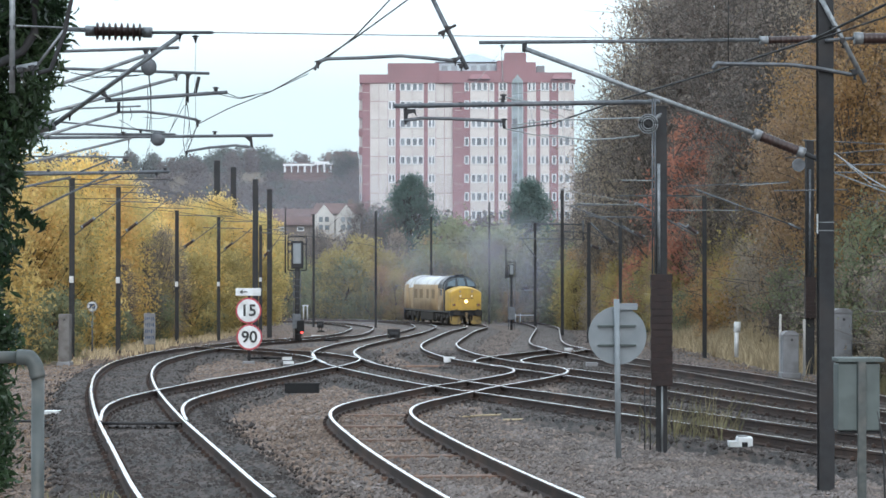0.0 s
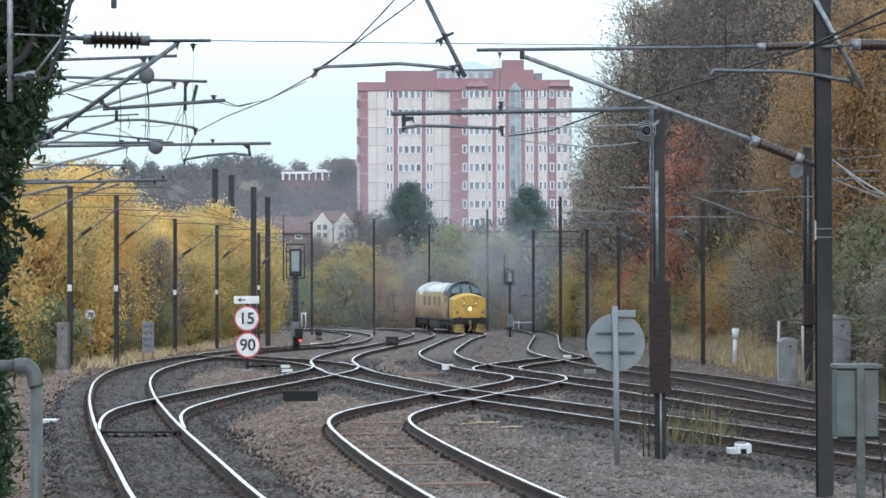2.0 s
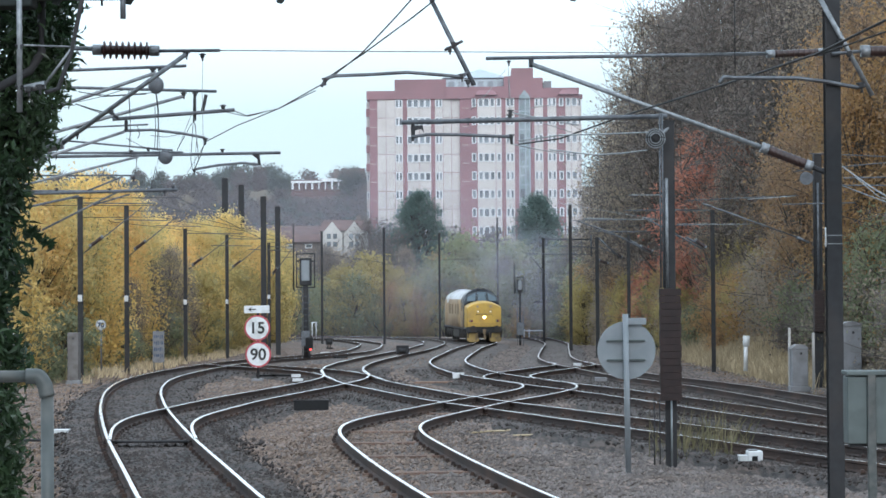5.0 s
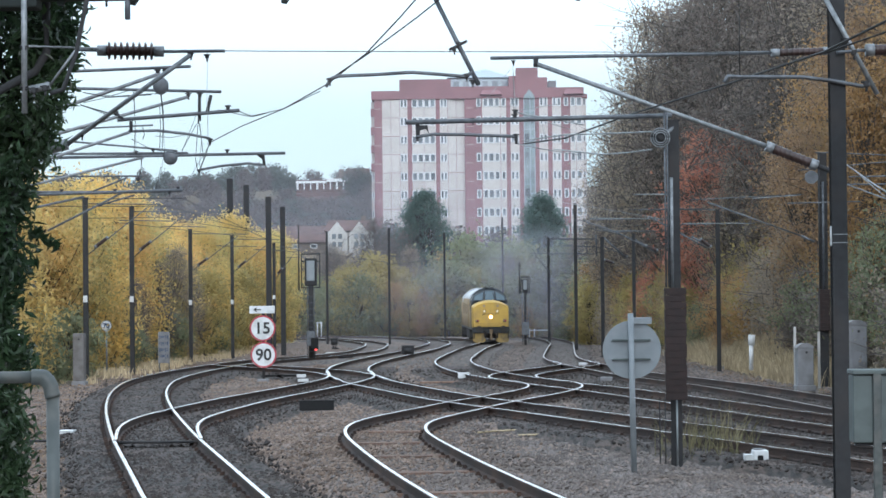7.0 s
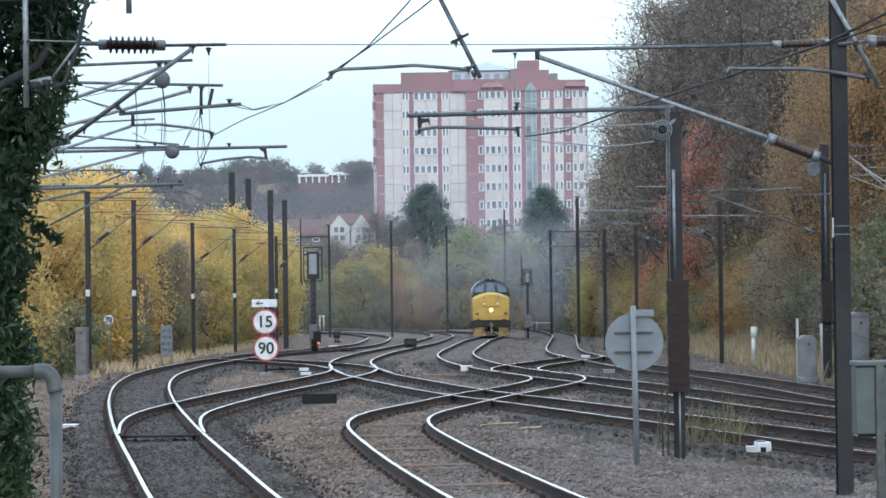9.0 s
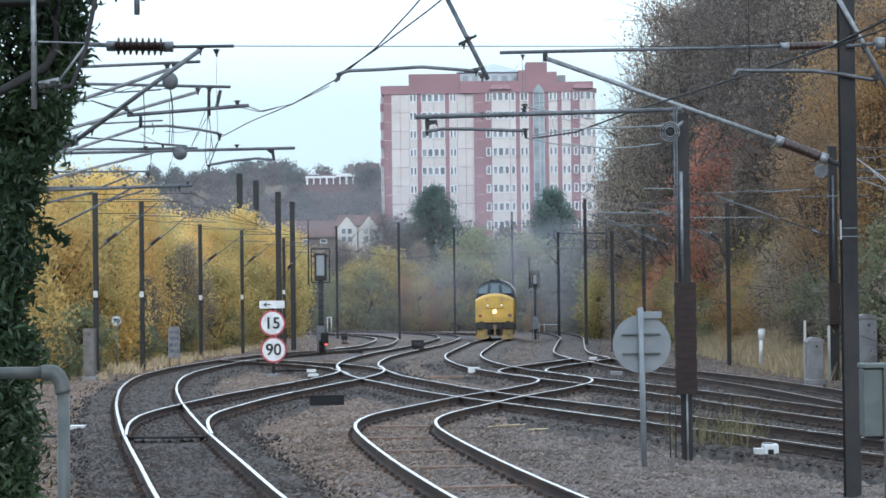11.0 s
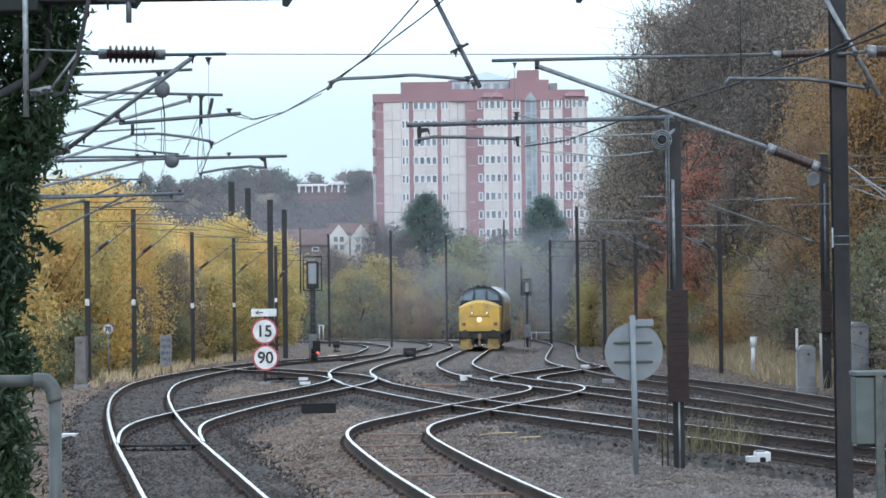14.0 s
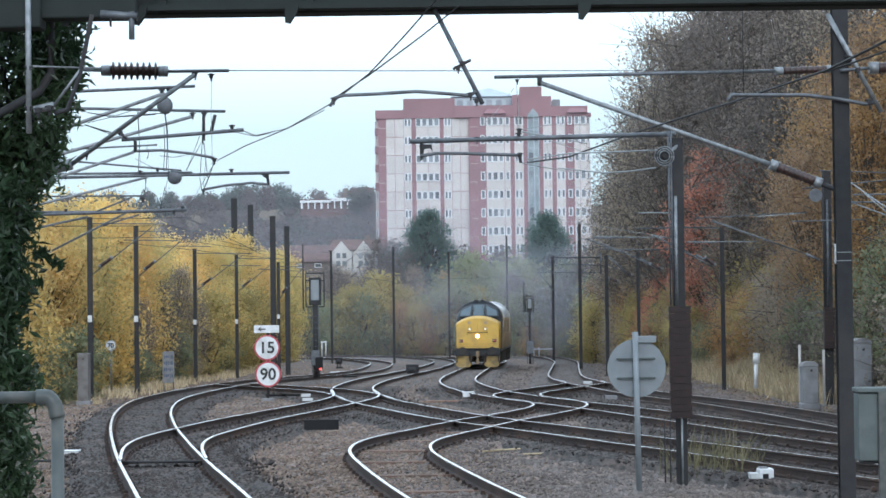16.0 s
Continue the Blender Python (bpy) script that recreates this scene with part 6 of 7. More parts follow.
plant([lime[0], scrub[0], scrub[1], scrub[0]], [(12.9, 97.0, 0.5), (13.2, 90.0, 1.1), (13.0, 95.0, 1.0), (13.9, 88.0, 1.2), (13.6, 93.0, 0.55), (13.5, 86.0, 1.0), (12.6, 100.0, 0.9), (14.4, 85.0, 1.3)], 76, "autumn bushes above the straw grass")
plant(green, [(12.9, 78.0, 0.6), (13.5, 75.0, 0.55), (12.3, 58.0, 0.55), (12.9, 56.0, 0.6)], 74, "green bushes on the bank")
plant([scrub[2]], [(13.4, 66.0, 1.25), (14.2, 63.0, 1.3), (13.0, 72.0, 1.0), (12.6, 52.0, 1.1), (13.2, 48.0, 1.2)], 18, "green bushes on the bank")
plant([scrub[1]], [(13.6, 108.0, 0.8), (12.9, 101.0, 0.6), (11.9, 96.5, 0.4)], 19, "orange bushes on the bank")


# woods on the far hill
def far_woods():
    rng = np.random.default_rng(8)
    spots = [((px - 784) / 3826 * y, y, k) for px, y, k in zip(rng.uniform(-90, 880, 260), rng.uniform(305, 700, 260), rng.uniform(0.3, 0.5, 260)) if not (490 < px < 610 and y < 505)]
    spots += [((px - 784) / 3826 * 587, 587 + rng.uniform(-10, 10), rng.uniform(0.5, 0.68) if 385 < px < 486 else rng.uniform(0.28, 0.42)) for px in range(330, 490, 8)]
    spots += [((px - 784) / 3826 * 470, 470, rng.uniform(0.5, 0.8)) for px in (596, 602, 608, 614, 620, 626, 632)]
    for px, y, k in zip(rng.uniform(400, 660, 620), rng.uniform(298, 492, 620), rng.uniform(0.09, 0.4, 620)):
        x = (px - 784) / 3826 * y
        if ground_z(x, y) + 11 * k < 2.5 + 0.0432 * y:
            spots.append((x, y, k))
    for k, (x, y, s) in enumerate(spots):
        spots[k] = (x, y, s, 0 if rng.uniform() < (0.6 if y > 455 else 0.2) else 1)
    for tone, mat, label in ((0, FAR_LEAF_HAZED, "autumn woods covering the far hill, greyed for haze"), (1, FAR_BROWN_HAZED, "brown woods on the far hill, greyed for haze")):
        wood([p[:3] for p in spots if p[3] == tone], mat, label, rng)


def wood(spots, mat, label, rng):
    centres, segs = [], []
    for x, y, k in spots:
        z = ground_z(x, y)
        segs.append(((x, y, z - 0.5), (x, y, z + 8 * k), 0.25 * k, 0.08 * k))
        for _ in range(46):
            u = rng.uniform(0, 1)
            w = rng.uniform(0, 6.283)
            rr = 4.6 * k * math.sin(math.pi * (0.12 + 0.85 * u)) ** 0.6 * math.sqrt(rng.uniform(0.1, 1)) * (0.8 + 0.4 * noise.noise((x + w, y, u * 3)))
            centres.append((x + rr * math.cos(w), y + rr * math.sin(w), z + 11 * k * (0.05 + 0.92 * u)))
    v, f, d = leaves_mesh(centres, (0.7, 0.7, 0.55), 12, 0.55, rng, whole=0.0)
    v2, f2 = limb_tubes(segs)
    n = len(v)
    # stems share one normal towards the viewer, so none shows a shaded side
    up = [(0.0, -0.8, 0.6)] * len(v2)
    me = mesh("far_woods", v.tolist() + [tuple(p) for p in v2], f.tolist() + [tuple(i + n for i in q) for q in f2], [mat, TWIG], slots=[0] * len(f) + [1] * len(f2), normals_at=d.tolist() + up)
    tagged(me, label, "woods", kind="stuff")


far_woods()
for ob in KINDS:
    for o in list(ob.children_recursive) + [ob]:
        bpy.data.objects.remove(o)


# ---- the evergreen by the platform ----
def evergreen():
    rng = np.random.default_rng(31)
    x, y = -4.51, 23.03
    ob = thing("evergreen_tree", (0, 0, 0), "dark glossy evergreen with long leaves beside the platform end", "tree")
    segs = [((-5.08, y + 0.3, -0.3), (-4.87, y + 0.3, 2.6), 0.07, 0.05), ((-4.87, y + 0.3, 2.6), (-4.48, y + 0.3, 5.6), 0.05, 0.035)]
    centres = []
    for i in range(430):
        z = rng.uniform(0.3, 5.9)
        py = 490 - (z - 2.5) / 49 * 8142
        edge = 104 if py < 110 else max(15, 104 - (py - 110) * 0.41)
        edge += 24 * noise.noise((z * 1.9, 0, 3))
        cx = (edge - abs(rng.normal(0, 1)) * 85 - 6 - 784) / 8142 * 49
        centres.append((cx, y + rng.normal(0, 0.3), z))
        if i % 3 == 0:
            segs.append(((-4.87, y + 0.2, max(0.5, z - 0.5)), centres[-1], 0.02, 0.006))
    # the sprig that hangs out
    for k in range(7):
        centres.append(((-4.48 + 0.042 * k), 22.79, 3.17 - 0.017 * k * k / 4))
    v, f = limb_tubes(segs, 7)
    mesh("trunk", v, f, BLACK, ob, smooth=True)
    n = 40
    v, f, _ = leaves_mesh(centres[:-7], (0.07, 0.22, 0.11), n, 0.14, rng, aspect=0.3, folded=True)
    mesh("crown", v.tolist(), f.tolist(), EVERGREEN, ob)
    v, f, _ = leaves_mesh(centres[-7:], (0.025, 0.03, 0.045), 8, 0.15, rng, aspect=0.34, folded=True)
    mesh("sprig", v.tolist(), f.tolist(), EVERGREEN, ob)


evergreen()


# ---- dry grass tufts, weeds and ivy at the line's edge ----
def tufts(name, spots, blade, count, mat, label, spread=0.25, thick=0.012):
    rng = np.random.default_rng(44)
    verts, faces = [], []
    for x, y, s in spots:
        z = ground_z(x, y)
        for _ in range(count):
            bx, by = x + rng.normal(0, spread), y + rng.normal(0, spread)
            h = blade * s * rng.uniform(0.5, 1.2)
            lx, ly = rng.normal(0, 0.35, 2) * h
            w = thick * (1 + s)
            o = len(verts)
            verts += [(bx - w, by, z - 0.03), (bx + w, by, z - 0.03), (bx + lx * 0.45 + w * 0.6, by + ly * 0.4, z + h * 0.6), (bx + lx * 0.45 - w * 0.6, by + ly * 0.4, z + h * 0.6), (bx + lx, by + ly, z + h)]
            faces += [(o, o + 1, o + 2, o + 3), (o + 3, o + 2, o + 4)]
    ob = mesh(name, verts, faces, mat)
    tagged(ob, label, "grass", kind="stuff")


r = random.Random(3)
tufts("dry_grass", [(r.uniform(11.0, min(14.2, 11.6 + 0.085 * (gy - 64))), gy, r.uniform(0.7, 1.3)) for gy in (r.uniform(66, 112) for _ in range(620))], 0.55, 26, STRAW, "pale dry straw grass along the bank's foot", 0.3, 0.006)
tufts("dry_grass", [(r.uniform(-15, -12.6), r.uniform(75, 155), r.uniform(0.4, 0.9)) for _ in range(150)], 0.5, 14, STRAW, "pale dry grass along the golden trees")
GREEN_BLADE = material("faded green grass", (0.12, 0.115, 0.06), 0.9, 0, (0.18, 0.15, 0.08), 1.5, islands=0.3)
tufts("weeds", [(r.uniform(10.5, 13), r.uniform(40, 61), r.uniform(0.5, 1)) for _ in range(120)], 0.5, 12, GREEN_BLADE, "green weeds at the bank's foot")
tufts("weeds", [(r.gauss(4.25, 0.28), r.uniform(35.9, 38.5), r.uniform(0.5, 1.15)) for _ in range(34)], 0.85, 5, GREEN_BLADE, "thin tall weeds between the tracks", 0.16, 0.0045)
tufts("weeds", [(r.uniform(-4.9, -3.9), r.uniform(23.5, 26.3), r.uniform(0.3, 0.6)) for _ in range(40)], 0.4, 16, GREEN_BLADE, "brown dead grass beside the track", 0.15)


def litter(n, box_xy, seed):
    """Fallen brown leaves lying on the ground."""
    rng = np.random.default_rng(seed)
    c = [(x, y, ground_z(x, y) + 0.02) for x, y in zip(rng.uniform(box_xy[0], box_xy[1], n), rng.uniform(box_xy[2], box_xy[3], n))]
    v, f, _ = leaves_mesh(c, (0.1, 0.1, 0.012), 3, 0.06, rng, flat=0.8)
    tagged(mesh("leaf_litter", v.tolist(), f.tolist(), LITTER), "fallen brown leaves beside the track", "leaves", kind="stuff")


LITTER = material("fallen brown leaves", (0.26, 0.165, 0.095), 0.85, 0, (0.16, 0.1, 0.06), 2, islands=0.4)
litter(2600, (-9.5, -4.6, 24, 60), 51)
litter(1500, (-13.5, -8, 55, 100), 52)
litter(900, (9.4, 11.5, 45, 110), 53)


# ---- lineside signs, signals and boxes ----
def letters(text, size, at, mat, parent, name="digits", bold=0.0):
    cu = bpy.data.curves.new(name, "FONT")
    cu.body, cu.size, cu.align_x, cu.align_y, cu.extrude, cu.offset = text, size, "CENTER", "CENTER", 0.004, bold
    tmp = bpy.data.objects.new(name, cu)
    me = bpy.data.meshes.new_from_object(tmp)
    bpy.data.objects.remove(tmp)
    me.materials.append(mat)
    ob = new(name, me)
    ob.parent = parent
    ob.matrix_basis = pose(*at, 90, 0, 0)
    return ob


def speed_disc(parent, at, r, text, ring=RED, ink=INK, size=0.62):
    x, y, z = at
    plate = part("disc", disc(bmesh.new(), (x, y, z), r, 0.02, 40), ring, parent, "white speed disc with a faded red rim")
    part("face", disc(bmesh.new(), (x, y - 0.008, z), r * 0.87, 0.01, 40), WHITE, plate)
    letters(text, r * 2 * size, (x, y - 0.016, z - r * 0.03), ink, plate, "digits", 0.012)


S = thing("speed_sign", (0, 0, 0), "two white speed discs under an arrow board on a post", "railway sign")
SX, SY = -6.89, 76.61
part("post", rod(bmesh.new(), (SX + 0.02, SY + 0.1, -0.75), (SX + 0.02, SY + 0.1, 2.06), 0.05), MAST, S)
speed_disc(S, (-6.89, SY, 1.30), 0.46, "15")
speed_disc(S, (-6.86, SY, 0.36), 0.46, "90")
BOARD = part("arrow_board", box(bmesh.new(), (-6.90, SY - 0.01, 1.96), (0.9, 0.03, 0.27), 0.01), WHITE, S, "white board with a black arrow")
bm = bmesh.new()
prism(bm, [(-0.2, 0.0), (-0.08, 0.085), (-0.08, 0.05), (-0.11, 0.02), (0.08, 0.02), (0.08, -0.02), (-0.11, -0.02), (-0.08, -0.05), (-0.08, -0.085)], 0.01, Matrix.Translation((-7.01, SY - 0.035, 1.96)))
part("arrow", bm, INK, BOARD)
part("footing", box(bmesh.new(), (SX, SY + 0.1, -0.62), (0.4, 0.4, 0.25), 0.03), CABINET, S)

S = thing("speed_sign", (0, 0, 0), "small white speed disc on a thin post before yellow trees", "railway sign")
speed_disc(S, (-14.11, 86.95, 1.30), 0.22, "70", GALV, BLUE_INK, 0.6)
part("post", rod(bmesh.new(), (-14.11, 86.95 + 0.06, -0.50), (-14.11, 86.95 + 0.06, 1.25), 0.035), GALV, S)

S = thing("notice_board", (0, 0, 0), "tall white board with rows of dark lettering bars", "railway sign")
part("board", box(bmesh.new(), (-12.11, 89.30, 0.35), (0.48, 0.05, 1.3), 0.01), CABINET, S)
scrawl = random.Random(9)
for i in range(4):
    for k in range(5):
        h = scrawl.uniform(0.08, 0.2)
        part("lettering_bar", box(bmesh.new(), (-12.27 + k * 0.078, 89.30 - 0.03, 0.8 - i * 0.26 - h * 0.2), (scrawl.uniform(0.025, 0.06), 0.012, h), 0.004), BLUE_INK, S)
for dx in (-0.2, 0.2):
    part("leg", rod(bmesh.new(), (-12.11 + dx, 89.30 + 0.05, -0.65), (-12.11 + dx, 89.30 + 0.05, 0.87), 0.025), GALV, S)

# round sign seen from behind
S = thing("round_sign", (0, 0, 0), "grey back of a large round sign on a slim post", "railway sign")
plate = part("plate", disc(bmesh.new(), (2.73, 33.84, 1.58), 0.455, 0.02, 48), SIGN_BACK, S)
for z in (1.73, 1.43):
    for x0, x1 in ((2.42, 2.68), (2.76, 3.02)):
        part("rail_clip", box(bmesh.new(), ((x0 + x1) / 2, 33.84 - 0.03, z), (x1 - x0, 0.05, 0.03), 0.006), CABINET_GREEN, plate)
part("post", rod(bmesh.new(), (2.74, 33.84 - 0.075, -0.34), (2.71, 33.84 - 0.075, 2.15), 0.045, seg=14), SIGN_BACK, S)
part("top_plate", box(bmesh.new(), (2.86, 33.79, 2.03), (0.36, 0.03, 0.11), 0.01), SIGN_BACK, S)


# colour-light signals
def signal(at, s, label):
    x, y, base, top = at
    ob = thing("signal_post", (0, 0, 0), label, "railway signal")
    part("post", rod(bmesh.new(), (x, y, base), (x, y, top - 1.1 * s), 0.11 * s), MAST, ob)
    head = part("signal_head", box(bmesh.new(), (x, y, top - 0.55 * s), (0.5 * s, 0.3, 1.15 * s), 0.05), MAST, ob, "dark signal head seen from behind")
    part("back_plate", box(bmesh.new(), (x, y - 0.16, top - 0.5 * s), (0.34 * s, 0.05, 0.85 * s), 0.03), SIGN_BACK, head)
    bm = bmesh.new()
    for dx in (-0.38 * s, 0.38 * s):
        rod(bm, (x + dx, y - 0.1, top - 1.2 * s), (x + dx, y - 0.1, top + 0.2 * s), 0.03, seg=6)
    for z in (top + 0.2 * s, top - 1.2 * s, top - 0.1 * s):
        rod(bm, (x - 0.38 * s, y - 0.1, z), (x + 0.38 * s, y - 0.1, z), 0.03, seg=6)
    part("cage", bm, MAST, head)
    bm = bmesh.new()
    for dx in (-0.16, 0.16):
        rod(bm, (x + dx, y - 0.14, base), (x + dx, y - 0.14, top - 1.2 * s), 0.018, seg=5)
    for k in range(10):
        z = base + 0.3 + k * (top - 1.6 * s - base) / 10
        rod(bm, (x - 0.16, y - 0.14, z), (x + 0.16, y - 0.14, z), 0.014, seg=5)
    part("ladder", bm, GALV_DARK, ob)
    part("aerial", rod(bmesh.new(), (x - 0.5 * s, y, top - 1.3 * s), (x - 0.5 * s, y, top + 1.45 * s), 0.035), MAST, ob)
    part("relay_box", box(bmesh.new(), (x, y - 0.2, base + 0.9), (0.4, 0.3, 0.7), 0.03), GALV_DARK, ob)
    return ob


signal((-6.81, 101.05, -0.48, 4.14), 1.12, "dark signal post with caged head beside the track")
signal((3.72, 117.50, -0.39, 3.18), 0.6, "slim far signal post between the tracks")

G = thing("ground_signal", (0, 0, 0), "small black ground signal showing a red light", "railway signal")
part("case", box(bmesh.new(), (-6.62, 100.58, 0.19), (0.34, 0.3, 0.55), 0.05), BLACK, G)
part("stand", rod(bmesh.new(), (-6.62, 100.58, -0.13), (-6.62, 100.58, -0.50), 0.05), MAST, G)
RED_LAMP = material("lit red lamp", (1.0, 0.06, 0.05), 0.3, 0, (1.0, 0.08, 0.06), 1, emit=3)
part("red_lens", rod(bmesh.new(), (-6.56, 100.49, -0.07), (-6.56, 100.44, -0.07), 0.06, seg=12), RED_LAMP, G, "glowing red lens")


# location cabinets
def cabinet(x, y, w, h, base, label, mat=CABINET, domed=True):
    ob = thing("lineside_cabinet", (0, 0, 0), label, "equipment cabinet", "cabinets")
    part("body", box(bmesh.new(), (x, y + 0.25, base + h / 2), (w, 0.5, h), 0.02), mat, ob)
    if domed:
        bm = bmesh.new()
        prism(bm, [(-w / 2 - 0.02, 0), (w / 2 + 0.02, 0), (w / 2 - 0.03, 0.07), (w * 0.2, 0.12), (-w * 0.2, 0.12), (-w / 2 + 0.03, 0.07)], 0.54, Matrix.Translation((x, y - 0.02, base + h)))
        part("lid", bm, mat, ob)
    part("door", box(bmesh.new(), (x + 0.03, y - 0.006, base + h * 0.5), (w * 0.8, 0.02, h * 0.92), 0.008), mat, ob)
    part("lock", rod(bmesh.new(), (x + 0.02, y - 0.01, base + h * 0.88), (x + 0.02, y - 0.04, base + h * 0.88), 0.035, seg=10), INK, ob)
    part("plinth", box(bmesh.new(), (x, y + 0.25, base - 0.05), (w + 0.1, 0.6, 0.16), 0.02), CABINET, ob)
    return ob


cabinet(9.68, 60.16, 0.44, 0.87 - -0.20, -0.20, "pale grey upright equipment cabinet at the bank's foot")
cabinet(10.61, 57.34, 0.5, 1.54 - 0.10, 0.10, "tall pale grey equipment cabinet at the bank's foot")
cabinet(-13.02, 74.26, 0.38, 1.22 - -0.45, -0.45, "weathered brownish cabinet beside a mast", CABINET_BROWN, domed=False)
for px, z0, z1 in ((9.47, 0.12, 1.45), (10.14, 0.12, 1.30)):
    S = thing("marker_stake", (0, 0, 0), "weathered white stake beside the cabinet", "stake", "stakes")
    part("stake", box(bmesh.new(), (px, 60.72, (z0 + z1) / 2 - 0.2), (0.07, 0.07, z1 - z0 + 0.4), 0.01), RENDER, S)

N = thing("junction_box", (0, 0, 0), "weathered grey-green box with a ledge top on a post", "equipment cabinet")
part("box", box(bmesh.new(), (4.94, 25.85, 1.07), (0.5, 0.3, 0.8), 0.015), CABINET_GREEN, N)
part("lid", box(bmesh.new(), (4.96, 25.85, 1.51), (0.56, 0.4, 0.055), 0.012), CABINET_GREEN, N, "dark weathered ledge lid")
part("post", box(bmesh.new(), (4.97, 25.85 - 0.17, (1.50 - 0.35) / 2), (0.1, 0.06, 1.50 + 0.35), 0.01), PIPE, N)
part("bottom_rail", box(bmesh.new(), (4.98, 25.80, 0.65), (0.52, 0.1, 0.035), 0.008), MAST, N)
wire("cable", [(5.05, 25.76, 1.15), (5.16, 25.71, 0.89), (5.23, 25.71, 0.48), (5.24, 25.66, -0.25)], 0.014, MAST, N, steps=3)

S = thing("marker_post", (0, 0, 0), "white capped marker post at the bank's foot", "post")
part("post", rod(bmesh.new(), (9.56, 70.50, -0.12), (9.58, 70.50, 0.93), 0.07, seg=12), WHITE, S)
part("cap", rod(bmesh.new(), (9.58, 70.50, 0.69), (9.60, 70.50, 1.03), 0.11, seg=12), WHITE, S)

S = thing("round_sign", (0, 0, 0), "pale back of a small round sign at the bank's foot", "railway sign")
part("plate", disc(bmesh.new(), (9.09, 42.30, 1.53), 0.3, 0.02, 36), SIGN_BACK, S)
part("post", rod(bmesh.new(), (9.10, 42.35, 0.29), (9.10, 42.35, 1.73), 0.035), GALV, S)


# small boxes, point machines and slabs between the rails
def low_box(at, size, mat, name, label, legs=False, group="", up=0.0):
    ob = thing(name, (0, 0, 0), label, "trackside box", group)
    x, y = at
    z = rail_z(y) - 0.2 + up + (0.2 if legs else 0.0)
    w, d, h = size
    part("case", box(bmesh.new(), (x, y, z + h / 2), size, min(size) * 0.12), mat, ob)
    part("lid", box(bmesh.new(), (x, y, z + h), (w * 1.06, d * 1.06, h * 0.14), h * 0.04), mat, ob)
    if legs:
        for dx in (-w * 0.3, w * 0.3):
            part("leg", box(bmesh.new(), (x + dx * 0.6, y, z - 0.12), (0.07, 0.2, 0.3)), mat, ob)
        part("base_plate", box(bmesh.new(), (x + w * 0.1, y, z - 0.24), (w * 1.0, d, 0.08), 0.02), BLACK, ob)
        part("motor_cover", rod(bmesh.new(), (x - w * 0.3, y - d * 0.5, z + h * 0.45), (x + w * 0.3, y - d * 0.5, z + h * 0.45), h * 0.28, seg=14), mat, ob)
    return ob


white_box = low_box((4.68, 34.71), (0.2, 0.26, 0.1), WHITE, "cable_box", "white low two-part box with a dark slot on ballast")
wx, wy = (4.83, 34.71)
wz = rail_z(wy) - 0.2
part("cover", box(bmesh.new(), (wx, wy, wz + 0.09), (0.24, 0.3, 0.18), 0.02), WHITE, white_box)
# raised black block stands in for the slot's dark opening
part("slot", box(bmesh.new(), (wx - 0.01, wy - 0.155, wz + 0.06), (0.09, 0.02, 0.08), 0.005), BLACK, white_box)
part("bracket", box(bmesh.new(), (wx - 0.03, wy, wz + 0.19), (0.14, 0.2, 0.02), 0.004), CABINET, white_box)
low_box((0.21, 72.44), (0.38, 0.42, 0.17), WHITE, "cable_box", "small white box on ballast", up=0.06, group="small white boxes")
low_box((-5.37, 74.45), (0.3, 0.32, 0.09), WHITE, "cable_box", "small white box on ballast", up=0.08, group="small white boxes")
low_box((-5.04, 70.64), (0.33, 0.32, 0.08), WHITE, "cable_box", "small white box on ballast", up=0.06, group="small white boxes")
low_box((5.23, 89.29), (0.4, 0.5, 0.12), WHITE, "cable_box", "small white box on ballast", group="small white boxes")
low_box((4.80, 69.79), (0.36, 0.4, 0.13), CABINET, "cable_box", "small grey box on ballast", group="small white boxes")
low_box((-7.90, 43.70), (0.3, 0.4, 0.06), WHITE, "cable_box", "small white slab beside the track", group="small white boxes")
low_box((-7.16, 122.25), (0.5, 0.5, 0.1), WHITE, "cable_box", "small white box by the far crossover", group="small white boxes")
low_box((-6.26, 122.25), (0.4, 0.5, 0.1), WHITE, "cable_box", "small white box by the far crossover", group="small white boxes")
low_box((-3.26, 50.07), (0.8, 0.14, 0.22), BLACK, "drain_cover", "black flat trough cover on ballast", up=0.1)
low_box((-5.72, 108.22), (1.0, 0.5, 0.12), BLACK, "trough_cover", "dark low plate under white boxes by the far crossover")
low_box((-2.46, 108.13), (0.62, 0.5, 0.42), MAST, "point_machine", "dark point machine box on short legs", True, "point machines")
low_box((-8.43, 148.62), (0.46, 0.5, 0.42), MAST, "point_machine", "dark point machine box on short legs", True, "point machines")
low_box((-6.69, 77.85), (0.7, 0.3, 0.07), BLACK, "trough_cover", "dark low trough beside the crossover")
low_box((-6.12, 77.85), (0.7, 0.3, 0.07), BLACK, "trough_cover", "dark low trough beside the crossover")

PLANK = thing("timber_plank", (0, 0, 0), "weathered orange-brown plank lying on ballast", "plank")
part("plank", box(bmesh.new(), (-0.6, 70.5, rail_z(70.5) - 0.2), (1.3, 0.22, 0.06), 0.01, Matrix.Rotation(radians(12), 3, "Z")), SLEEPER_RUST, PLANK)

# stretcher bars and rods at the points
for x0, x1, py in ((-6.10, -4.72, 38.66), (-7.95, -7.2, 39.26)):
    R = thing("stretcher_bar", (0, 0, 0), "dark steel bar across the points", "point rod", "point rods")
    part("bar", rod(bmesh.new(), (x0, py, -0.12), (x1, py, -0.12), 0.022), MAST, R)
    part("plate", box(bmesh.new(), ((x0 + x1) / 2, py + 0.3, -0.14), (x1 - x0, 0.35, 0.03), 0.008), BED, R)
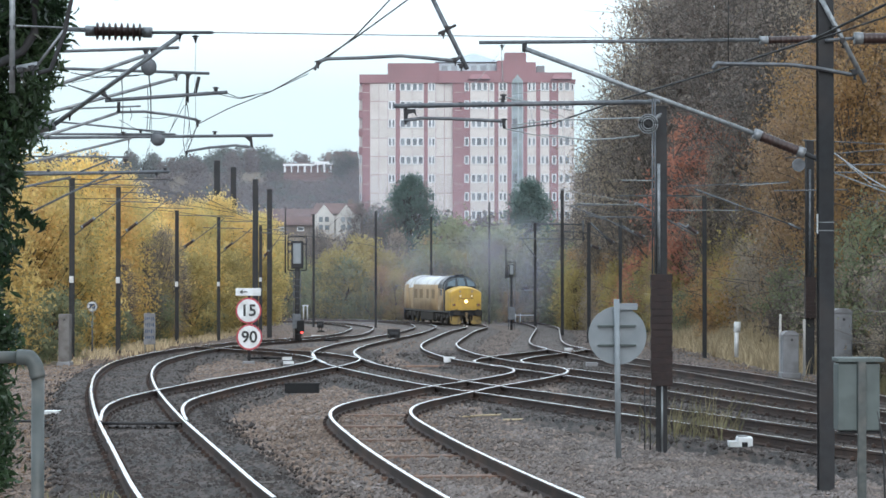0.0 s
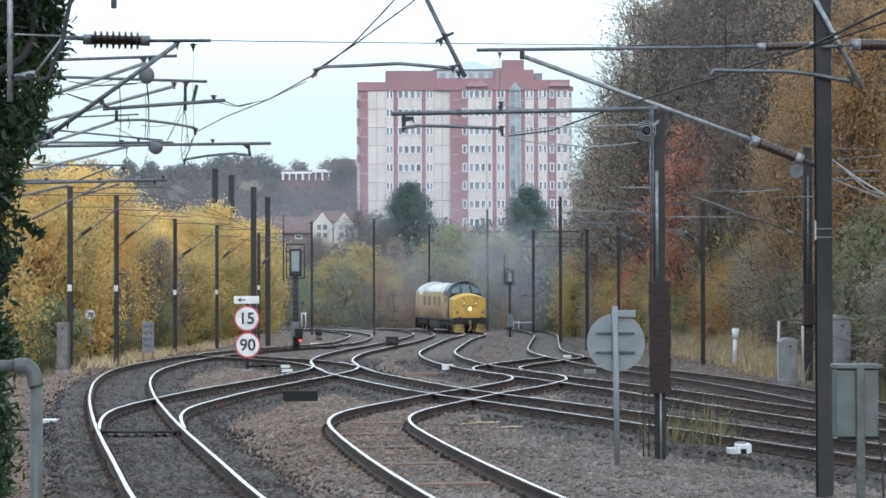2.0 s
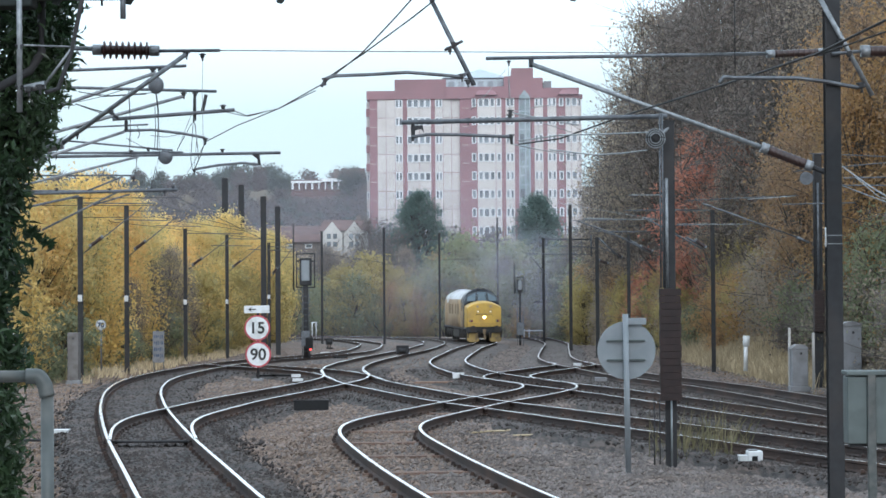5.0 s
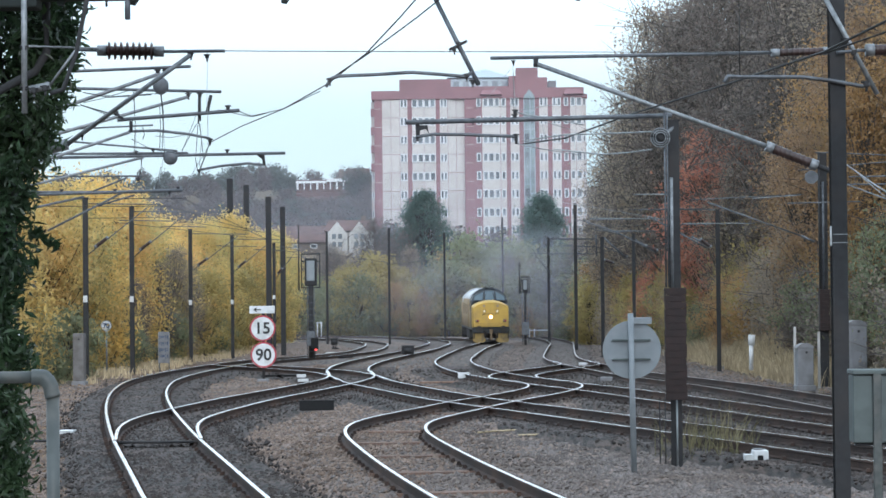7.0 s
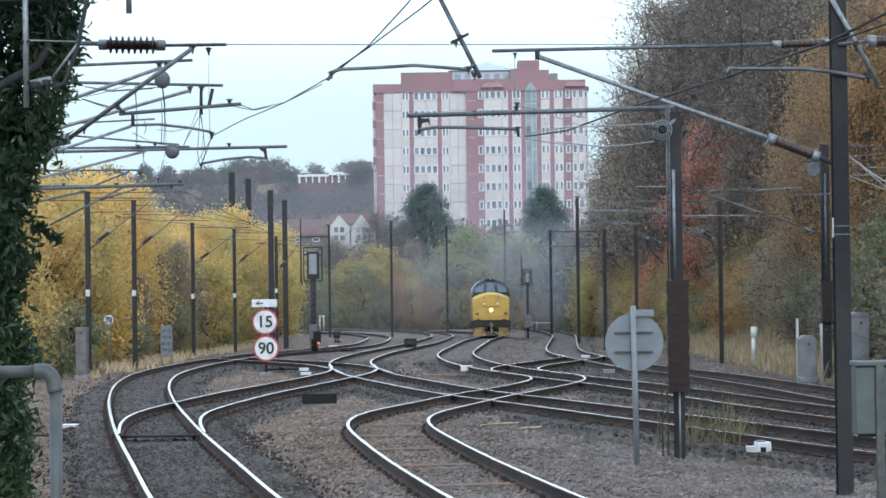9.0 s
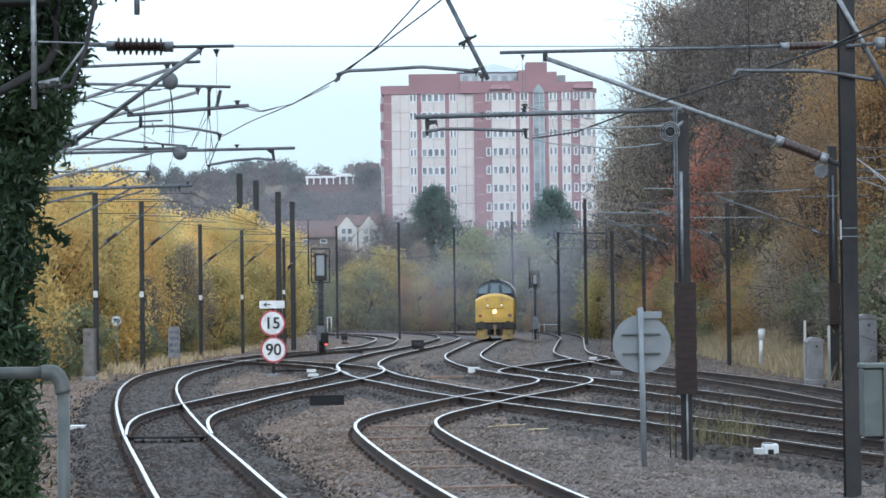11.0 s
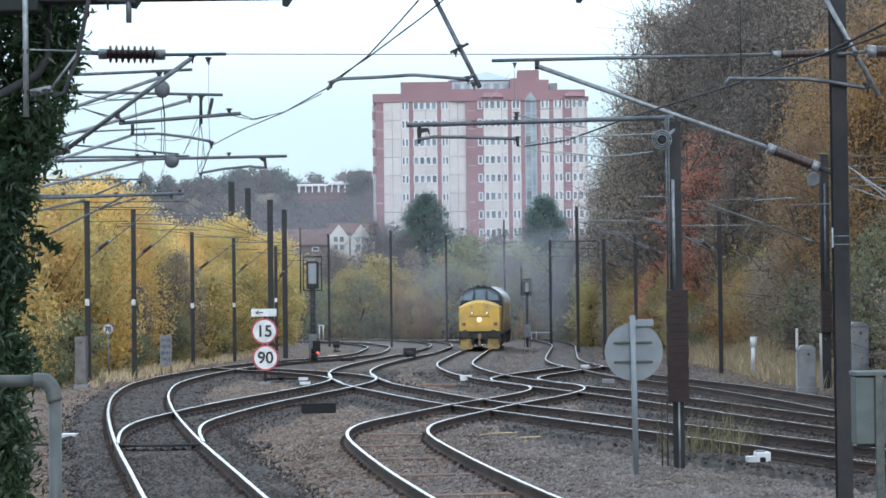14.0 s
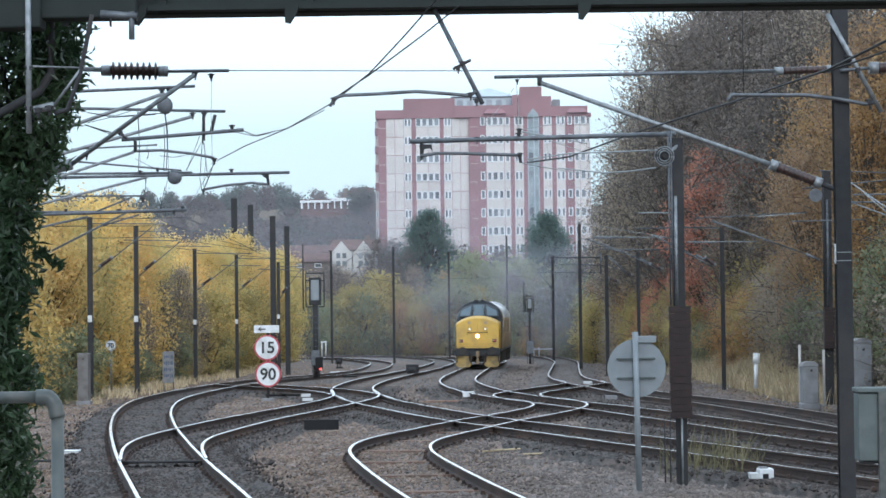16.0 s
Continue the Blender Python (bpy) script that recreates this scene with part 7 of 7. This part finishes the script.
for k, pts in enumerate(([(0.30, 43.71, -0.15), (0.76, 44.18, -0.13), (1.35, 44.65, -0.14)], [(1.20, 43.24, -0.19), (1.76, 43.24, -0.18), (2.41, 42.77, -0.22), (2.89, 42.30, -0.23)])):
    C = thing("cable", (0, 0, 0), "loose pale yellowed cable on ballast", "cable", "loose cables")
    low = [(p[0], p[1], ground_z(p[0], p[1]) + 0.04) for p in pts]
    wire("sheath", low, 0.02, STRAW, C, steps=5)

# handrail pipe and the platform it stands on
P = thing("handrail_pipe", (0, 0, 0), "grey-green painted pipe handrail with an elbow", "handrail")
part("upright", rod(bmesh.new(), (-1.76, 9.40, 2.07), (-1.76, 9.40, 0.9), 0.0285, seg=20), PIPE, P)
part("rail", rod(bmesh.new(), (-4.2, 9.40, 2.15), (-1.84, 9.40, 2.15), 0.026, seg=20), PIPE, P)
wire("elbow", [(-1.85, 9.40, 2.15), (-1.82, 9.40, 2.15), (-1.80, 9.40, 2.15), (-1.78, 9.40, 2.13), (-1.77, 9.40, 2.11), (-1.76, 9.40, 2.06)], 0.034, PIPE, P, steps=4, seg=16)
part("upright", rod(bmesh.new(), (-3.8, 9.40, 2.15), (-3.8, 9.40, 0.9), 0.0285, seg=16), PIPE, P)
PLAT = material("worn platform paving", (0.22, 0.21, 0.2), 0.9, 0, (0.17, 0.16, 0.155), 3, grime=(0.12, 0.115, 0.11), grime_scale=0.5)
bm = bmesh.new()
edge = [(-7, -30), (0.35, -30), (0.35, 1), (-0.4, 5), (-1.35, 10.4), (-7, 10.4)]
a = [bm.verts.new((x, y, -0.4)) for x, y in edge]
b = [bm.verts.new((x, y, 0.9)) for x, y in edge]
bm.faces.new(b)
for i in range(len(edge)):
    bm.faces.new((a[i - 1], a[i], b[i], b[i - 1]))
bmesh.ops.recalc_face_normals(bm, faces=bm.faces)
tagged(part("platform", bm, PLAT), "worn grey station platform end", "platform", kind="structure")

# pale handrail far by the bend, and a fence
R = thing("white_railing", (0, 0, 0), "small pale railing far beside the line", "railing")
for px in (-12.13, -11.79):
    part("post", rod(bmesh.new(), (px, 188.00, -1.23), (px, 188.00, -0.01), 0.05), WHITE, R)
part("rail", rod(bmesh.new(), (-12.23, 188.00, -0.01), (-11.69, 188.00, -0.01), 0.05), WHITE, R)
R = thing("white_railing", (0, 0, 0), "small pale railing far beside the line", "railing")
for px in (5.19, 5.55):
    part("post", rod(bmesh.new(), (px, 155.10, -0.74), (px, 155.10, -0.13), 0.035), WHITE, R)
part("rail", rod(bmesh.new(), (5.11, 155.10, -0.26), (6.53, 155.10, -0.26), 0.03), WHITE, R)

S = thing("warning_stake", (0, 0, 0), "red and white stake among bushes by the line", "stake")
part("stake", box(bmesh.new(), (-14.30, 70.50, 0.47), (0.2, 0.05, 1.6), 0.01), WHITE, S)
part("red_band", box(bmesh.new(), (-14.15, 70.31, 0.75), (0.1, 0.03, 0.55), 0.01), RED, S)


# ---- sleepers and stones ----
def sleepers(key, y0, y1, mat, most=90):
    path = PATHS[key]
    nrm = normals(path)
    s = np.concatenate([[0], np.cumsum(np.linalg.norm(np.diff(path, axis=0), axis=1))])
    made = 0
    for d in np.arange(0.3, s[-1], 0.68):
        x, y = (float(np.interp(d, s, path[:, k])) for k in (0, 1))
        if y0 < y < y1 and made < most:
            nx, ny = (float(np.interp(d, s, nrm[:, k])) for k in (0, 1))
            o = new("sleeper", sleeper_mesh(mat))
            o.parent = TRACKS[key]
            o.matrix_basis = pose(x, y, rail_z(y) - ((0.222 if made % 5 == 0 else 0.275) if key == "B" else 0.248) + 0.006 * math.sin(d * 7.3), 0, 0, math.degrees(math.atan2(ny, nx)))
            made += 1


sleepers("B", 20, 53, SLEEPER_RUST, 60)
sleepers("A", 20, 60, SLEEPER, 70)
sleepers("D", 32, 75, SLEEPER, 90)
sleepers("C", 40, 80, SLEEPER, 80)


def chairs(key, y0, y1):
    """Rail fastenings beside both rails, joined."""
    path = PATHS[key]
    nrm = normals(path)
    s = np.concatenate([[0], np.cumsum(np.linalg.norm(np.diff(path, axis=0), axis=1))])
    verts, faces = [], []
    for d in np.arange(0.3, s[-1], 0.68):
        x, y = (float(np.interp(d, s, path[:, k])) for k in (0, 1))
        if not y0 < y < y1:
            continue
        nx, ny = (float(np.interp(d, s, nrm[:, k])) for k in (0, 1))
        for side in (-1, 1):
            for off in (-0.1, 0.1):
                o = side * GAUGE / 2 + off
                cx, cy, cz, h = x + nx * o, y + ny * o, rail_z(y) - 0.13, len(verts)
                for dx, dy, dz in ((-1, -1, -1), (1, -1, -1), (1, 1, -1), (-1, 1, -1), (-0.6, -1, 1), (0.6, -1, 1), (0.6, 1, 1), (-0.6, 1, 1)):
                    verts.append((cx + dx * 0.038, cy + dy * 0.05, cz + dz * 0.028))
                faces += [tuple(h + i for i in f) for f in ((0, 1, 5, 4), (1, 2, 6, 5), (2, 3, 7, 6), (3, 0, 4, 7), (4, 5, 6, 7))]
    ob = mesh("rail_fastenings", verts, faces, RAIL_SIDE, TRACKS[key])
    tagged(ob, kind="stuff")


for k in "ABDCE":
    chairs(k, 20, 80)


def stones(n, y0, y1, x0, x1, size, seed, label):
    rng = np.random.default_rng(seed)
    y = y0 * (y1 / y0) ** rng.uniform(0, 1, n)
    x = rng.uniform(x0, x1, n) * np.maximum(1, y / 29)
    base = np.array([[1, 0, 0], [-1, 0, 0], [0, 1, 0], [0, -1, 0], [0, 0, 1], [0, 0, -1]], float)
    tri = np.array([[0, 2, 4], [2, 1, 4], [1, 3, 4], [3, 0, 4], [2, 0, 5], [1, 2, 5], [3, 1, 5], [0, 3, 5]])
    z = np.array([ground_z(a, b) for a, b in zip(x, y)])
    on_bed, oily = np.zeros(n, bool), np.zeros(n, bool)
    for k in PATHS:
        p = PATHS[k]
        o = np.argsort(p[:, 1])
        hit = (np.abs(np.interp(y, p[o, 1], p[o, 0]) - x) < 1.5 + 0.3 * rng.normal(0, 1, n)) & (y > p[:, 1].min()) & (y < p[:, 1].max())
        on_bed |= hit
        # dark stones end at 85 m, near where the bed pales for haze
        if k != "B":
            oily |= hit & (y < 85)
    inside = (x < 11) & (x > -13.5)
    z = np.where(on_bed, np.array([rail_z(b) for b in y]) - 0.185, z)
    v = base[None] * rng.uniform(0.5, 1.3, (n, 6, 1)) * (size * rng.uniform(0.5, 1.3, (n, 1, 1)))
    w = rng.uniform(0, 6.28, n)
    c, s = np.cos(w)[:, None], np.sin(w)[:, None]
    v = np.stack([v[..., 0] * c - v[..., 1] * s, v[..., 0] * s + v[..., 1] * c, 0.8 * v[..., 2] + 0.35 * v[..., 0] * c], axis=2)
    v += np.stack([x, y, z + size * 0.15], axis=1)[:, None]
    rusty = x < -1.2 + 1.1 * rng.normal(0, 1, n) + 0.9 * np.sin(y / 5)
    for keep, mat in ((inside & ~oily & ~rusty, STONE), (inside & ~oily & rusty, BROWN_STONE), (inside & oily, DARK_STONE)):
        w = v[keep]
        f = (tri[None] + 6 * np.arange(len(w))[:, None, None]).reshape(-1, 3)
        tagged(mesh("ballast_stones", w.reshape(-1, 3).tolist(), f.tolist(), mat), label, "stones", kind="stuff")


stones(70000, 21, 70, -6.5, 7.0, 0.036, 5, "loose grey ballast stones")
stones(7000, 21, 70, -6.5, 7.0, 0.055, 6, "larger loose ballast stones")
stones(16000, 70, 155, -5.5, 3.6, 0.05, 7, "far loose ballast stones")


# ---- what moves ----
def on_path(path, y):
    """Place on a track where it is y metres ahead of the platform's end."""
    o = np.argsort(path[:, 1])
    return Vector((float(np.interp(y, path[o, 1], path[o, 0])), y, rail_z(y)))


def run(t):
    """Metres covered: the locomotive gathers speed slowly."""
    return 2.2 * t + 0.0375 * t * t


def motions():
    rows = []
    for k in range(17):
        nose_y = 172.0 - run(k)
        nose = on_path(PATHS["C"], nose_y)
        tail = on_path(PATHS["C"], nose_y + 18.3)
        d = (nose - tail).normalized()
        turn = math.degrees(math.atan2(d.x, -d.y))
        mid = (nose + tail) / 2
        rows.append((float(k), pose(mid.x, mid.y, mid.z + 0.006, 0, 0, turn)))
    walk(LOCO, rows)
    # wheels of 0.57 m radius roll with the ground covered
    for axle, y in AXLES:
        walk(axle, [(k / 10, pose(0, y, 0.57, math.degrees(run(k / 10) / 0.57), 0, 0)) for k in range(161)])
    # smoke drifts slowly off and up
    for i, (puff, x, y, z) in enumerate(PUFFS):
        walk(puff, [(t, pose(x + 0.05 * t, y - 0.28 * t, z + 0.03 * t + 0.1 * math.sin(t / 3 + i))) for t in (0.0, 4.0, 8.0, 12.0, 16.0)])


motions()
